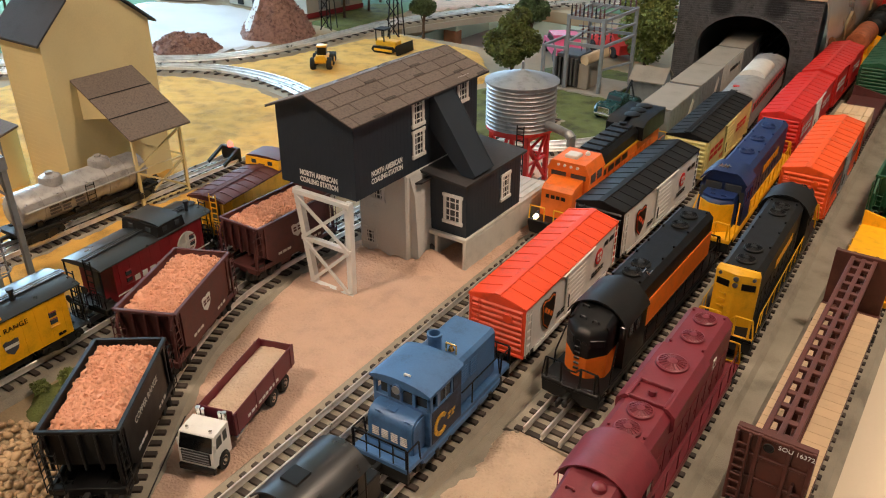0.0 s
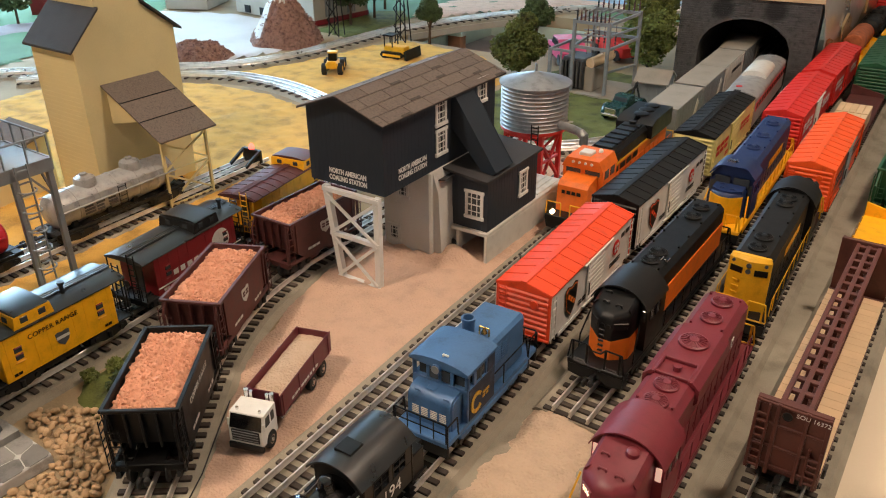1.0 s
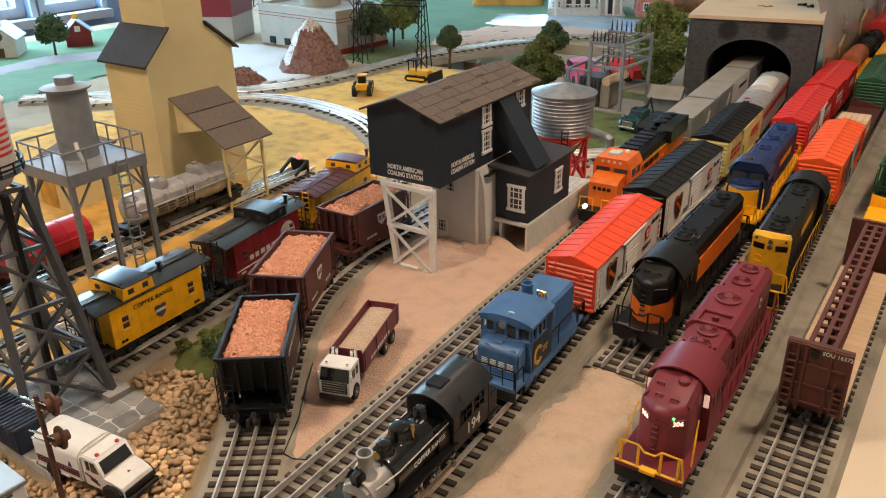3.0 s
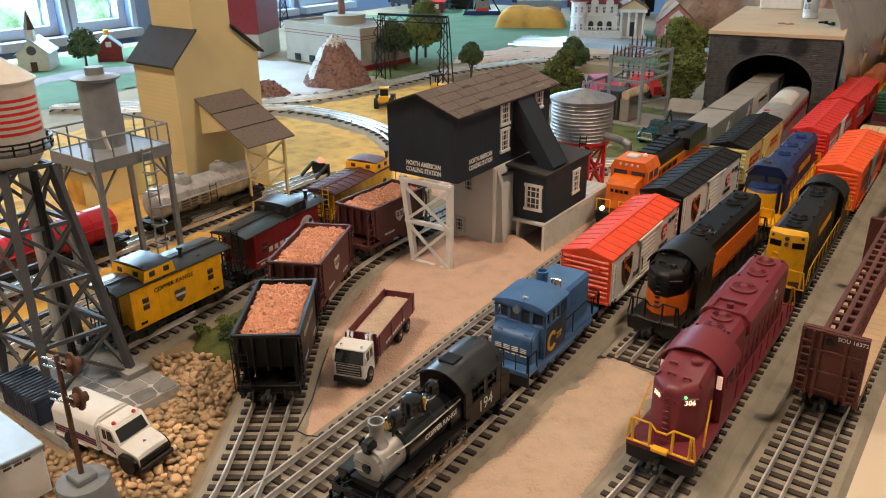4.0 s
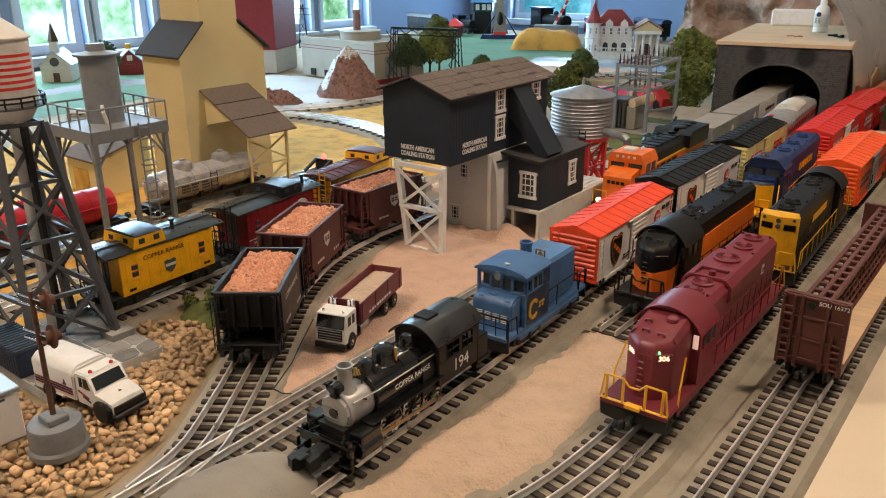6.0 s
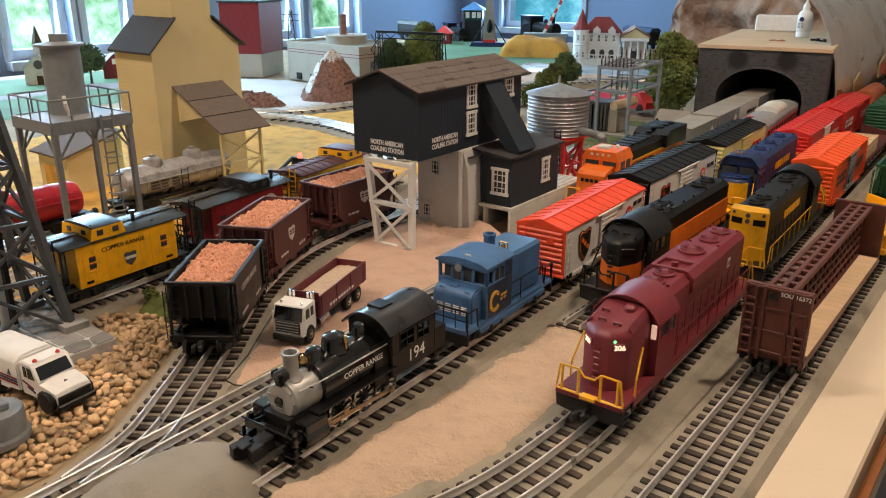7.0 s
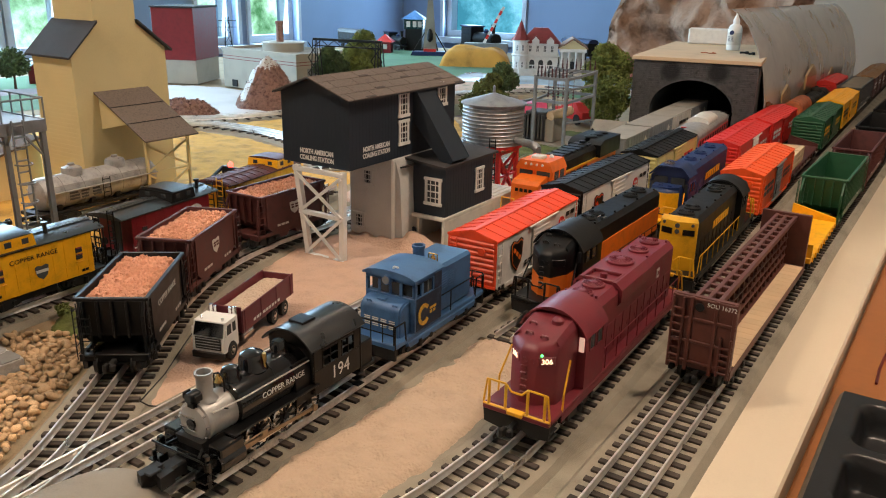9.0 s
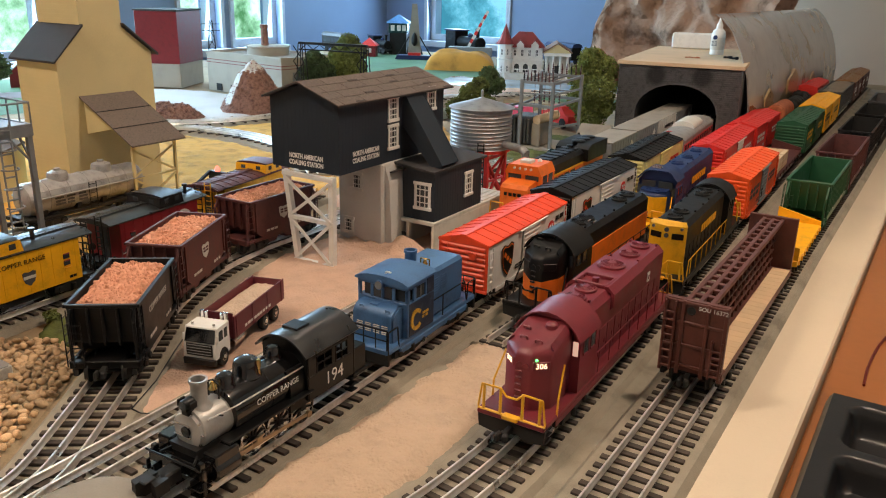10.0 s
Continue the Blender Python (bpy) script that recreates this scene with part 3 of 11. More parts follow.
patch("ground", [(-0.62, 0.72), (-0.575, 0.53), (-0.54, 0.42), (-0.512, 0.345), (-0.46, 0.265), (-0.415, 0.20), (-0.392, 0.15), (-0.383, 0.145), (-0.387, 0.3), (-0.40, 0.5), (-0.41, 0.8), (-0.425, 1.1), (-0.47, 1.03), (-0.58, 0.945), (-0.72, 0.9), (-0.7, 0.75)], M_SAND, "pinkish beige sand between the tracks", z=0.004, rough=0.0018, d=0.005)
patch("ground", [(-0.262, 0.06), (-0.255, 0.2), (-0.25, 0.32), (-0.25, 0.45), (-0.222, 0.455), (-0.185, 0.44), (-0.168, 0.36), (-0.166, 0.25), (-0.175, 0.19), (-0.2, 0.13), (-0.245, 0.06)], M_PALESAND, "pale beige sand heaped between two tracks", z=0.005, rough=0.0032, dome=0.005, d=0.003)
patch("ground", [(-0.69, -0.1), (-0.70, 0.25), (-0.72, 0.45), (-0.76, 0.68), (-0.72, 0.9), (-0.86, 0.86), (-1.0, 0.955), (-1.14, 0.985), (-1.28, 0.975), (-1.4, 0.92), (-1.55, 0.75), (-1.5, 0.3), (-1.2, -0.1)], M_FIELD, "golden yellow flock field, uneven and crumbly", z=0.004, rough=0.003, d=0.009)
patch("ground", [(-1.32, 1.06), (-1.15, 1.07), (-0.97, 1.03), (-0.88, 0.98), (-0.8, 1.3), (-0.95, 1.47), (-1.2, 1.5), (-1.235, 1.4), (-1.265, 1.2)], M_FIELD, "golden yellow flock beside the curved track", z=0.004, rough=0.003, d=0.01)
patch("ground", [(-0.43, 1.23), (-0.45, 1.17), (-0.5, 1.085), (-0.57, 1.025), (-0.7, 0.98), (-0.8, 1.2), (-0.75, 1.5), (-0.44, 1.5)], M_GRASS, "short dark green grass round the substation", z=0.004, rough=0.003, d=0.008)
patch("ground", [(-0.603, 0.232), (-0.56, 0.21), (-0.508, 0.215), (-0.53, 0.26), (-0.58, 0.335), (-0.615, 0.37), (-0.618, 0.3)], M_GRASS, "small green grass patch between two tracks", z=0.007, rough=0.004, d=0.004)
patch("ground", [(-1.4, 1.62), (-1.27, 1.85), (-1.1, 2.06), (-0.9, 2.0), (-0.7, 2.05), (-0.7, 2.6), (-2.3, 3.1), (-2.55, 2.2), (-2.0, 1.85)], M_TOWN, "pale green board of the far town", z=0.003, d=0.02)
patch("ground", [(-2.5, 0.3), (-1.75, 0.55), (-1.8, 0.85), (-1.9, 1.3), (-2.5, 1.9)], M_TOWN, "pale green board by the windows", z=0.003, d=0.02)
patch("ground", [(-1.43, 1.06), (-1.56, 0.99), (-1.95, 1.05), (-2.05, 1.4), (-1.8, 1.5), (-1.5, 1.47), (-1.36, 1.3)], M_SNOW, "white plaster ground round the quarry", z=0.004, d=0.015)
M_MAUVE = mat("grey_mauve_board", (0.27, 0.235, 0.24), rough=0.9, var=0.12, scale=10, bump=0.2)
ZV = -.075
solid("ground", Mesh().box(VX0 - .01, VY0 - .01, ZV - .006, VX1 + .01, VY1 + .01, ZV), M_MAUVE, "grey mauve floor of the sunken valley", "ground", kind="structure")
M_MINT = mat("pale_mint_foam_board", (0.5, 0.6, 0.52), rough=0.8, var=0.08, scale=20, bump=0.2)
for x0, y0, x1, y1 in ((VX0 - .01, VY0 - .01, VX0, VY1 + .01), (VX1, VY0 - .01, VX1 + .01, VY1 + .01), (VX0, VY0 - .01, VX1, VY0), (VX0, VY1, VX1, VY1 + .01)):
    solid("trim", Mesh().box(x0, y0, ZV, x1, y1, -.031), M_MINT, "pale mint foam side of the sunken valley", "wall", kind="structure")
# the outer track crosses the valley on a beige deck with a brown pier
vp = LINE["outer"][0]
vp = vp[(vp[:, 1] > VY0 - .02) & (vp[:, 1] < VY1 + .08)]
br = thing("rail_bridge", pose(0, 0, 0), "low beige bridge deck carrying the curved track", "bridge")
part("deck", sweep(vp[::3], [(-.034, -.016), (-.034, -.0005), (.034, -.0005), (.034, -.016)], Mesh()), M_CREAM, br, "beige deck")
for i in (int(len(vp) * .42), int(len(vp) * .75)):
    px_, py_ = vp[i]
    pr = part("pier", Mesh().box(px_ - .02, py_ - .014, ZV, px_ + .02, py_ + .014, -.03, .001), M_ROOFBROWN, br, "brown pier")
    part("cap", Mesh().box(px_ - .026, py_ - .018, -.03, px_ + .026, py_ + .018, -.0165, .001), M_MINT, pr, "pale mint cap")
patch("ground", [(-1.37, 1.72), (-1.3, 1.76), (-1.2, 1.93), (-1.08, 2.07), (-0.93, 2.2), (-0.85, 2.3), (-1.1, 2.3), (-1.4, 2.1), (-1.42, 1.85)], M_SAND, "pinkish beige river bank of the far town", z=0.004, d=0.02)
patch("ground", [(-1.47, 1.46), (-1.34, 1.44), (-1.335, 1.7), (-1.42, 1.8), (-1.5, 1.75)], M_GRASS, "short dark grass beside the factory", z=0.0045, rough=0.002, d=0.012)
patch("pavement", [(-2.06, 0.72), (-2.15, 0.75), (-2.22, 1.05), (-2.1, 1.25), (-2.0, 1.3), (-1.98, 1.2), (-2.08, 1.0)], M_MAUVE, "grey mauve path before the church", z=0.0045, d=0.012, category="path")


# ---- railway vehicles (local: y along the track, front towards -y, z from the rail's top) ----
def bogie(parent, yc, wb=0.034, wr=0.0085, side=0.0205, name="bogie", axles=2):
    g = Mesh()
    for sx in (-1, 1):
        x = sx * side
        x0, x1 = sorted((x, x + sx * 0.0035))
        g.prism([(yc - wb / 2 - .007, .0065), (yc - wb / 2 + .004, .0045), (yc - .006, .003), (yc + .006, .003), (yc + wb / 2 - .004, .0045), (yc + wb / 2 + .007, .0065), (yc + wb / 2 + .006, .0115), (yc + .007, .013), (yc - .007, .013), (yc - wb / 2 - .006, .0115)], "x", x0, x1)
        for k in range(axles):
            y = yc + wb * (k / (axles - 1) - .5)
            g.cyl((x + sx * .003, y, .0085), (x + sx * .0058, y, .0085), .0026, n=8)
        g.cyl((x + sx * .0048, yc, .005), (x + sx * .0048, yc, .0115), .0025, n=8)
    g.box(-side, yc - .005, .008, side, yc + .005, .0125)
    b = part(name, g, M_UNDER, parent)
    for k in range(axles):
        y = yc + wb * (k / (axles - 1) - .5)
        for sx in (-1, 1):
            part("wheel", Mesh().lathe([(.0035, -.0016), (wr - .0008, -.0016), (wr - .0006, .001), (wr + .0012, .0012), (wr + .0012, .002), (.003, .002)], n=16, m=Matrix.Translation((sx * .0148, y, wr)) @ Euler((0, -sx * math.pi / 2, 0)).to_matrix().to_4x4()), M_UNDER, b, "", 40)
        g2 = Mesh().cyl((-.014, y, wr), (.014, y, wr), .0016, n=6)
        part("axle", g2, M_UNDER, b)
    return b


def coupler(parent, y, s, z=0.0125):
    """A knuckle coupler that points along s (-1 forwards)."""
    g = Mesh()
    g.box(-.002, *sorted((y, y + s * .011))[:1], z - .002, .002, max(y, y + s * .011), z + .002)
    y1 = y + s * .011
    g.box(-.0042, min(y1, y1 + s * .007), z - .0035, -.0012, max(y1, y1 + s * .007), z + .0035, .001)
    g.box(.0006, min(y1, y1 + s * .005), z - .003, .0045, max(y1, y1 + s * .005), z + .003, .001)
    part("coupler", g, M_UNDER, parent)


def ladder(g, x, y, z0, z1, w=0.008, n=5, r=0.0005, along="y"):
    d = (0, w / 2, 0) if along == "y" else (w / 2, 0, 0)
    for s in (-1, 1):
        g.cyl((x + s * d[0], y + s * d[1], z0), (x + s * d[0], y + s * d[1], z1), r, n=5)
    for i in range(n):
        z = z0 + (z1 - z0) * (i + .5) / n
        g.cyl((x - d[0], y - d[1], z), (x + d[0], y + d[1], z), r, n=5)
    return g


def shield(g, m, w, h):
    """A flat shield outline on m's xy plane."""
    pts = [(-.5, .42), (-.3, .5), (0, .42), (.3, .5), (.5, .42), (.46, 0), (.36, -.28), (0, -.55), (-.36, -.28), (-.46, 0)]
    n = len(pts)
    vs = [m @ Vector((a * w, b * h, z)) for z in (0, .0003) for a, b in pts]
    g.add(vs, [(i, (i + 1) % n, n + (i + 1) % n, n + i) for i in range(n)] + [tuple(range(n, 2 * n))])
    return g


def boxcar(y0, y1, line, roof, end, side, label, group="", emblem=None, door=None, walk=None, W=0.056, H=0.065, RH=0.0715, round_mark=None, writing=None, ribs=12):
    L = y1 - y0
    t = thing("boxcar", on_line(line, (y0 + y1) / 2), label, "boxcar", "freight cars")
    a, w, zb = L / 2, W / 2, 0.0115
    g = Mesh().box(-w + .0008, -a + .0015, zb, w - .0008, a - .0015, H, .0006)
    part("body", g, side, t)
    for s in (-1, 1):
        e = Mesh().box(-w, *((-a, zb) if s < 0 else (a - .0014, zb)), w, (-a + .0014 if s < 0 else a), H, .0004)
        e.box(-w, *((-a - .0012, zb) if s < 0 else (a, zb)), w, (-a if s < 0 else a + .0012), zb + .003)
        en = part("end_panel", e, end, t)
        n = 8
        yy = s * a
        rib = Mesh().prism([(yy, -.0024), (yy + s * .0013, -.0009), (yy + s * .0013, .0009), (yy, .0024)], "x", -w + .003, w - .003).data("end_rib", end)
        for i in range(n):
            part("end_rib", rib, end, en).location.z = zb + .004 + (H - zb - .006) * (i + .5) / n
        ld = Mesh()
        ladder(ld, -w + .007, s * (a + .0017), zb + .001, H - .001, n=7, along="x")
        part("ladder", ld, end, en)
        ld = Mesh()
        for sx in (-1, 1):
            ld = Mesh()
            ladder(ld, sx * (w + .001), s * (a - .006), zb, H - .004, n=6)
            part("ladder", ld, side, t)
        br = Mesh().cyl((.012, s * (a + .001), H - .012), (.012, s * (a + .003), H - .012), .004, n=10)
        part("brake_wheel", br, end, t)
    # roof with raised seams
    rf = Mesh()
    prof = [(-w - .0006, H - .0012), (-w - .0006, H + .0004), (-.003, RH), (.003, RH), (w + .0006, H + .0004), (w + .0006, H - .0012)]
    rf.prism(prof, "y", -a - .0005, a + .0005)
    rfo = part("roof", rf, roof, t, "", 8)
    pr = [(-w - .0004, H + .0002), (-w - .0004, H + .0011), (-.003, RH + .0006), (.003, RH + .0006), (w + .0004, H + .0011), (w + .0004, H + .0002)]
    seam = Mesh().prism(pr, "y", -.0011, .0011).data("roof_seam", roof, 8)
    for i in range(ribs + 1):
        part("roof_seam", seam, roof, rfo).location.y = -a + .001 + (L - .002) * i / ribs
    part("ridge", Mesh().box(-.0034, -a - .0006, RH - .0005, .0034, a + .0006, RH + .0012, .0003), roof, rfo)
    if walk:
        wk = Mesh()
        for x in (-.0035, 0, .0035):
            wk.box(x - .0015, -a - .002, RH + .0014, x + .0015, a + .002, RH + .0024)
        part("roof_walk", wk, walk, t)
    # doors
    for s in (-1, 1):
        d = Mesh()
        x0, x1 = sorted((s * w, s * (w + .0014)))
        d.box(x0, -.021, zb + .003, x1, .021, H - .003)
        dr = part("door", d, door or side, t)
        x0, x1 = sorted((s * (w + .0013), s * (w + .0022)))
        slat = Mesh().box(x0, -.0195, -.001, x1, .0195, .001, .0003).data("door_rib", door or side)
        for i in range(9):
            part("door_rib", slat, door or side, dr).location.z = zb + .006 + (H - zb - .01) * i / 8
        for z in (zb + .0018, H - .0022):
            x0, x1 = sorted((s * w, s * (w + .0024)))
            part("door_rail", Mesh().box(x0, -.03, z - .0008, x1, .042, z + .0008), door or side, t)
        h = Mesh().cyl((s * (w + .0027), -.018, .022), (s * (w + .0027), -.018, .036), .0006, n=5)
        part("door_handle", h, M_UNDER, dr)
        sill = Mesh()
        x0, x1 = sorted((s * (w - .0006), s * (w + .0004)))
        sill.box(x0, -a + .02, zb - .004, x1, a - .02, zb + .001)
        part("side_sill", sill, side, t)
    if emblem:
        yc = -a * .56
        sh = part("shield_emblem", shield(Mesh(), at(w + .0002, yc, .0365, RIGHT), .028, .034), M_BLACK, t, "black shield emblem with an orange inner edge")
        part("shield_edge", shield(Mesh(), at(w + .0005, yc, .0365, RIGHT), .0255, .031), emblem, sh)
        part("shield_field", shield(Mesh(), at(w + .0008, yc, .0365, RIGHT), .0232, .0282), M_BLACK, sh)
        part("stripe", bars(Mesh(), at(w + .0011, yc, .037, RIGHT @ pose(0, 0, 0, 0, 0, -38)), .023, .0072, 1, 3, 4), emblem, sh)
    if round_mark:
        g = Mesh().cyl((w, a * .55, .042), (w + .0006, a * .55, .042), .0085, n=20)
        rm = part("round_emblem", g, M_RED, t, "round red emblem")
        g = bars(Mesh(), at(w + .0008, a * .55, .042, RIGHT), .011, .01, 2, 2, 3)
        part("stripe", g, M_WHITE, rm)
        g = bars(Mesh(), at(w + .0002, a * .8, .05, RIGHT), .026, .008, 1, 2, 8)
        bars(g, at(w + .0002, a * .55, .026, RIGHT), .03, .006, 2, 4, 5)
        part("writing", g, M_BLACK, t)
    if writing:
        g = bars(Mesh(), at(w + .0002, -a * .55, .040, RIGHT), L * .28, .018, 2, 3, 11)
        bars(g, at(w + .0002, a * .6, .040, RIGHT), L * .24, .014, 2, 3, 12)
        part("writing", g, writing, t)
    g = bars(Mesh(), at(w + .0002, -a * .28, .022, RIGHT), .018, .006, 2, 2, 21)
    part("writing", g, M_BLACK if not writing else writing, t)
    u = Mesh().box(-.012, -a + .004, .009, .012, a - .004, .013)
    u.box(-.02, -.03, .005, -.006, .02, .012).box(.004, -.02, .004, .018, .028, .012)
    part("underframe", u, M_UNDER, t)
    for s in (-1, 1):
        bogie(t, s * (a - .034))
        coupler(t, s * (a - .003), s)
    return t


def railing(g, pts, r=0.0008):
    return g.tube([Vector(p) for p in pts], r, 5)


def hood_diesel(y0, y1, line, label, deck_m, hood_m, cab_m, nose_m, rail_m, roof_m=None, long_first=False, low_nose=False, band=None, number=None, stripe=None, name="diesel_locomotive", frame_m=None, fans=5, nose=.058, cab_len=.034, front=None):
    """A road switcher: end decks, short hood, cab and long hood with roof fans."""
    L = y1 - y0
    m = on_line(line, (y0 + y1) / 2)
    if long_first:
        m = m @ pose(0, 0, 0, 0, 0, 180)
    t = thing(name, m, label, "locomotive", "diesel locomotives")
    a = L / 2
    roof_m = roof_m or hood_m
    Z0, ZH, ZC = .0205, .0745, .0805
    # deck and pilots
    g = Mesh().box(-.026, -a + .004, .0165, .026, a - .004, Z0, .0008)
    for s in (-1, 1):
        g.box(-.026, s * a - .004 if s > 0 else -a, .0165, .026, a if s > 0 else -a + .004, Z0, .0006)
    for sx in (-1, 1):
        g.box(min(sx * .0255, sx * .0262), -a + .02, .0115, max(sx * .0255, sx * .0262), a - .02, .0168)
    part("deck", g, frame_m or deck_m, t)
    for s in (-1, 1):
        g = Mesh()
        y = s * (a - .003)
        g.prism([(-.026, .0165), (.026, .0165), (.025, .006), (.012, .004), (.006, .0075), (-.006, .0075), (-.012, .004), (-.025, .006)], "y", y - .0015, y + .0015)
        part("pilot", g, M_UNDER, t)
        for sx in (-1, 1):
            for k in range(3):
                part("step", Mesh().box(min(sx * .02, sx * .026), min(y, y - s * .012), .005 + k * .0045, max(sx * .02, sx * .026), max(y, y - s * .012), .006 + k * .0045), M_UNDER, t)
        coupler(t, s * (a - .002), s, .011)
    # short hood
    ys0, ys1 = -a + .016, -a + (.046 if low_nose else nose)
    yc1 = ys1 + cab_len
    wn = .0185
    ztop = .0595 if low_nose else ZH + .0005

    def hood(wd, ya, yb, z1, c):
        return [(-wd, Z0), (wd, Z0), (wd, z1 - c), (wd - c * 1.3, z1), (-wd + c * 1.3, z1), (-wd, z1 - c)]
    pl = [(-wn, ys1), (-wn, ys0 + .0115), (-wn + .0014, ys0 + .009), (-.0066, ys0 + .0006), (-.0055, ys0), (.0055, ys0), (.0066, ys0 + .0006), (wn - .0014, ys0 + .009), (wn, ys0 + .0115), (wn, ys1)]
    n = len(pl)
    ring = [(i, (i + 1) % n, n + (i + 1) % n, n + i) for i in range(n)]
    rise = 0 if low_nose else .009

    def brow(y):
        return ztop - .0062 - rise * (ys1 - y) / (ys1 - ys0)
    g = Mesh()
    if band:
        zs_ = [Z0 + (.0195 if y < ys0 + .002 else .0225) for x, y in pl]
        g.add([(x, y, Z0) for x, y in pl] + [(x, y, z) for (x, y), z in zip(pl, zs_)], ring + [tuple(range(n))[::-1], tuple(range(n, 2 * n))])
        part("nose_band", g, band, t, "orange lower band of the nose", 10)
    foot = [(x, y, z) for (x, y), z in zip(pl, zs_)] if band else [(x, y, Z0) for x, y in pl]
    lip = [(x * .96, y + (.0016 if y < ys0 + .01 else 0)) for x, y in pl]
    top = [(x * .8, y + (.0058 if y < ys0 + .01 else 0)) for x, y in pl]
    vs = foot + [(x, y, brow(y)) for x, y in pl] + [(x, y, brow(b) + .0028) for (x, y), (a_, b) in zip(lip, pl)] + [(x, y, brow(b) + .0062) for (x, y), (a_, b) in zip(top, pl)]
    g = Mesh().add(vs, [tuple(i + k * n for i in f) for k in range(3) for f in ring] + [tuple(range(3 * n, 4 * n))])
    ns = part("short_hood", g, nose_m, t)
    if front:
        fp = pl[1:9]
        m_ = len(fp)
        vs = [(x * k, y - o_, z) for o_, k in ((.0006, 1.02), (-.0004, .98)) for z in (0, 1) for x, y in fp]
        vs = [(x, y, (Z0 + .0005) if int(i / m_) % 2 == 0 else brow(fp[i % m_][1]) + .0004) for i, (x, y, z) in enumerate(vs)]
        fs = [(i, i + 1, m_ + i + 1, m_ + i) for i in range(m_ - 1)] + [(m_ + i, m_ + i + 1, 3 * m_ + i + 1, 3 * m_ + i) for i in range(m_ - 1)]
        part("front_panel", Mesh().add(vs, fs), front, ns, "golden yellow nose front", 10)
    g = Mesh()
    if low_nose:
        part("nose_top", Mesh().prism([(x * .97, y + (.0022 if y < ys0 + .01 else 0)) for x, y in lip], "z", brow(ys0) + .0022, brow(ys0) + .0068), cab_m, ns, "blue top of the nose")
    for z in np.linspace(Z0 + .008, ztop - .026, 5):
        part("step", Mesh().box(-.0052, ys0 - .0014, z - .001, -.0004, ys0 + .001, z + .001), nose_m, ns)
    if not low_nose:
        zt = brow(ys0 + .032) + .006
        part("bell", Mesh().lathe([(.0048, -.001), (.0044, .0018), (.0028, .0034), (.0008, .004)], .006, ys0 + .033, zt, n=18), nose_m, ns)
    for x, y in ((-.0085, .0125), (.0035, .0115), (-.0115, .024)):
        zt = brow(ys0 + y) + .0055
        part("grab_iron", Mesh().tube([(x, ys0 + y, zt), (x, ys0 + y, zt + .002), (x + .005, ys0 + y, zt + .002), (x + .005, ys0 + y, zt)], .0008, 6), nose_m, ns)
    if not low_nose:
        # lit number boards on the nose's bevelled corners
        for sx in (-1, 1):
            mid = Vector((sx * .0119, ys0 + .0048, ztop - .0205))
            nrm = Vector((sx * .0084, -.0105, 0)).normalized()
            mm = Matrix.Identity(4)
            ax = Vector((0, 0, 1)).cross(nrm).normalized()
            for i in range(3):
                mm[i][0], mm[i][1], mm[i][2], mm[i][3] = ax[i], (0, 0, 1)[i], nrm[i], mid[i]
            g = Mesh()
            g.add([mm @ Vector(p) for p in ((-.0062, -.0034, 0), (.0062, -.0034, 0), (.0062, .0034, 0), (-.0062, .0034, 0), (-.0058, -.003, .0007), (.0058, -.003, .0007), (.0058, .003, .0007), (-.0058, .003, .0007))], [(4, 5, 6, 7), (0, 1, 5, 4), (1, 2, 6, 5), (2, 3, 7, 6), (3, 0, 4, 7)])
            nb = part("number_board", g, nose_m if number else M_BLACK, ns)
            if number:
                lettering("number", number, .0056, mm @ Matrix.Translation((0, 0, .0009)), M_NUMLIT, nb, "glowing road number")
        if number:
            g = Mesh().lathe([(.0009, 0), (.0009, .001), (.0003, .0013)], n=8, m=Matrix.Translation((.0095, ys0 + .0022, ztop - .0155)) @ Euler((math.pi / 2, 0, 0)).to_matrix().to_4x4())
            part("marker_light", g, M_LAMPG, ns, "small green marker light")
        g = Mesh()
        for x in (-.0026, .0026):
            g.cyl((x, ys0 - .0008, ztop - .021), (x, ys0 + .002, ztop - .021), .0021, n=10)
        part("headlight", g, nose_m, ns)
    # cab with an arched roof
    wc = .0255
    g = Mesh()
    cab = [(-wc, Z0), (wc, Z0), (wc, ZH - .0125), (.82 * wc, ZH - .004), (-.82 * wc, ZH - .004), (-wc, ZH - .0125)]
    g.prism(cab, "y", ys1, yc1)
    cb = part("cab", g, cab_m, t)
    arc, arc2 = [], []
    for i in range(13):
        th = math.pi * i / 12
        hs = ZC - ZH + .0125
        rc = ((wc + .0012) ** 2 + hs * hs) / (2 * hs)
        xa = -(wc + .0012) * math.cos(th)
        za = ZC - rc + math.sqrt(max(0, rc * rc - xa * xa))
        arc.append((xa, za))
        arc2.append((xa * .98, za - .0011))
    n = len(arc)
    if low_nose:
        arc = [(-(wc + .001) + 2 * (wc + .001) * i / 12, 0) for i in range(13)]
        arc = [(x, ZH - .004 + .0125 * min(1, (wc + .001 - abs(x)) / (wc * .42))) for x, z in arc]
        arc2 = [(x * .97, z - .0012) for x, z in arc]
    g = Mesh()
    vs = [(x, y, z) for y in (ys1 - .004, yc1 + .002) for x, z in arc + arc2[::-1]]
    k = 2 * n
    g.add(vs, [(i, (i + 1) % k, k + (i + 1) % k, k + i) for i in range(k)] + [tuple(range(k))[::-1], tuple(range(k, 2 * k))])
    part("cab_roof", g, roof_m if not low_nose else cab_m, cb)
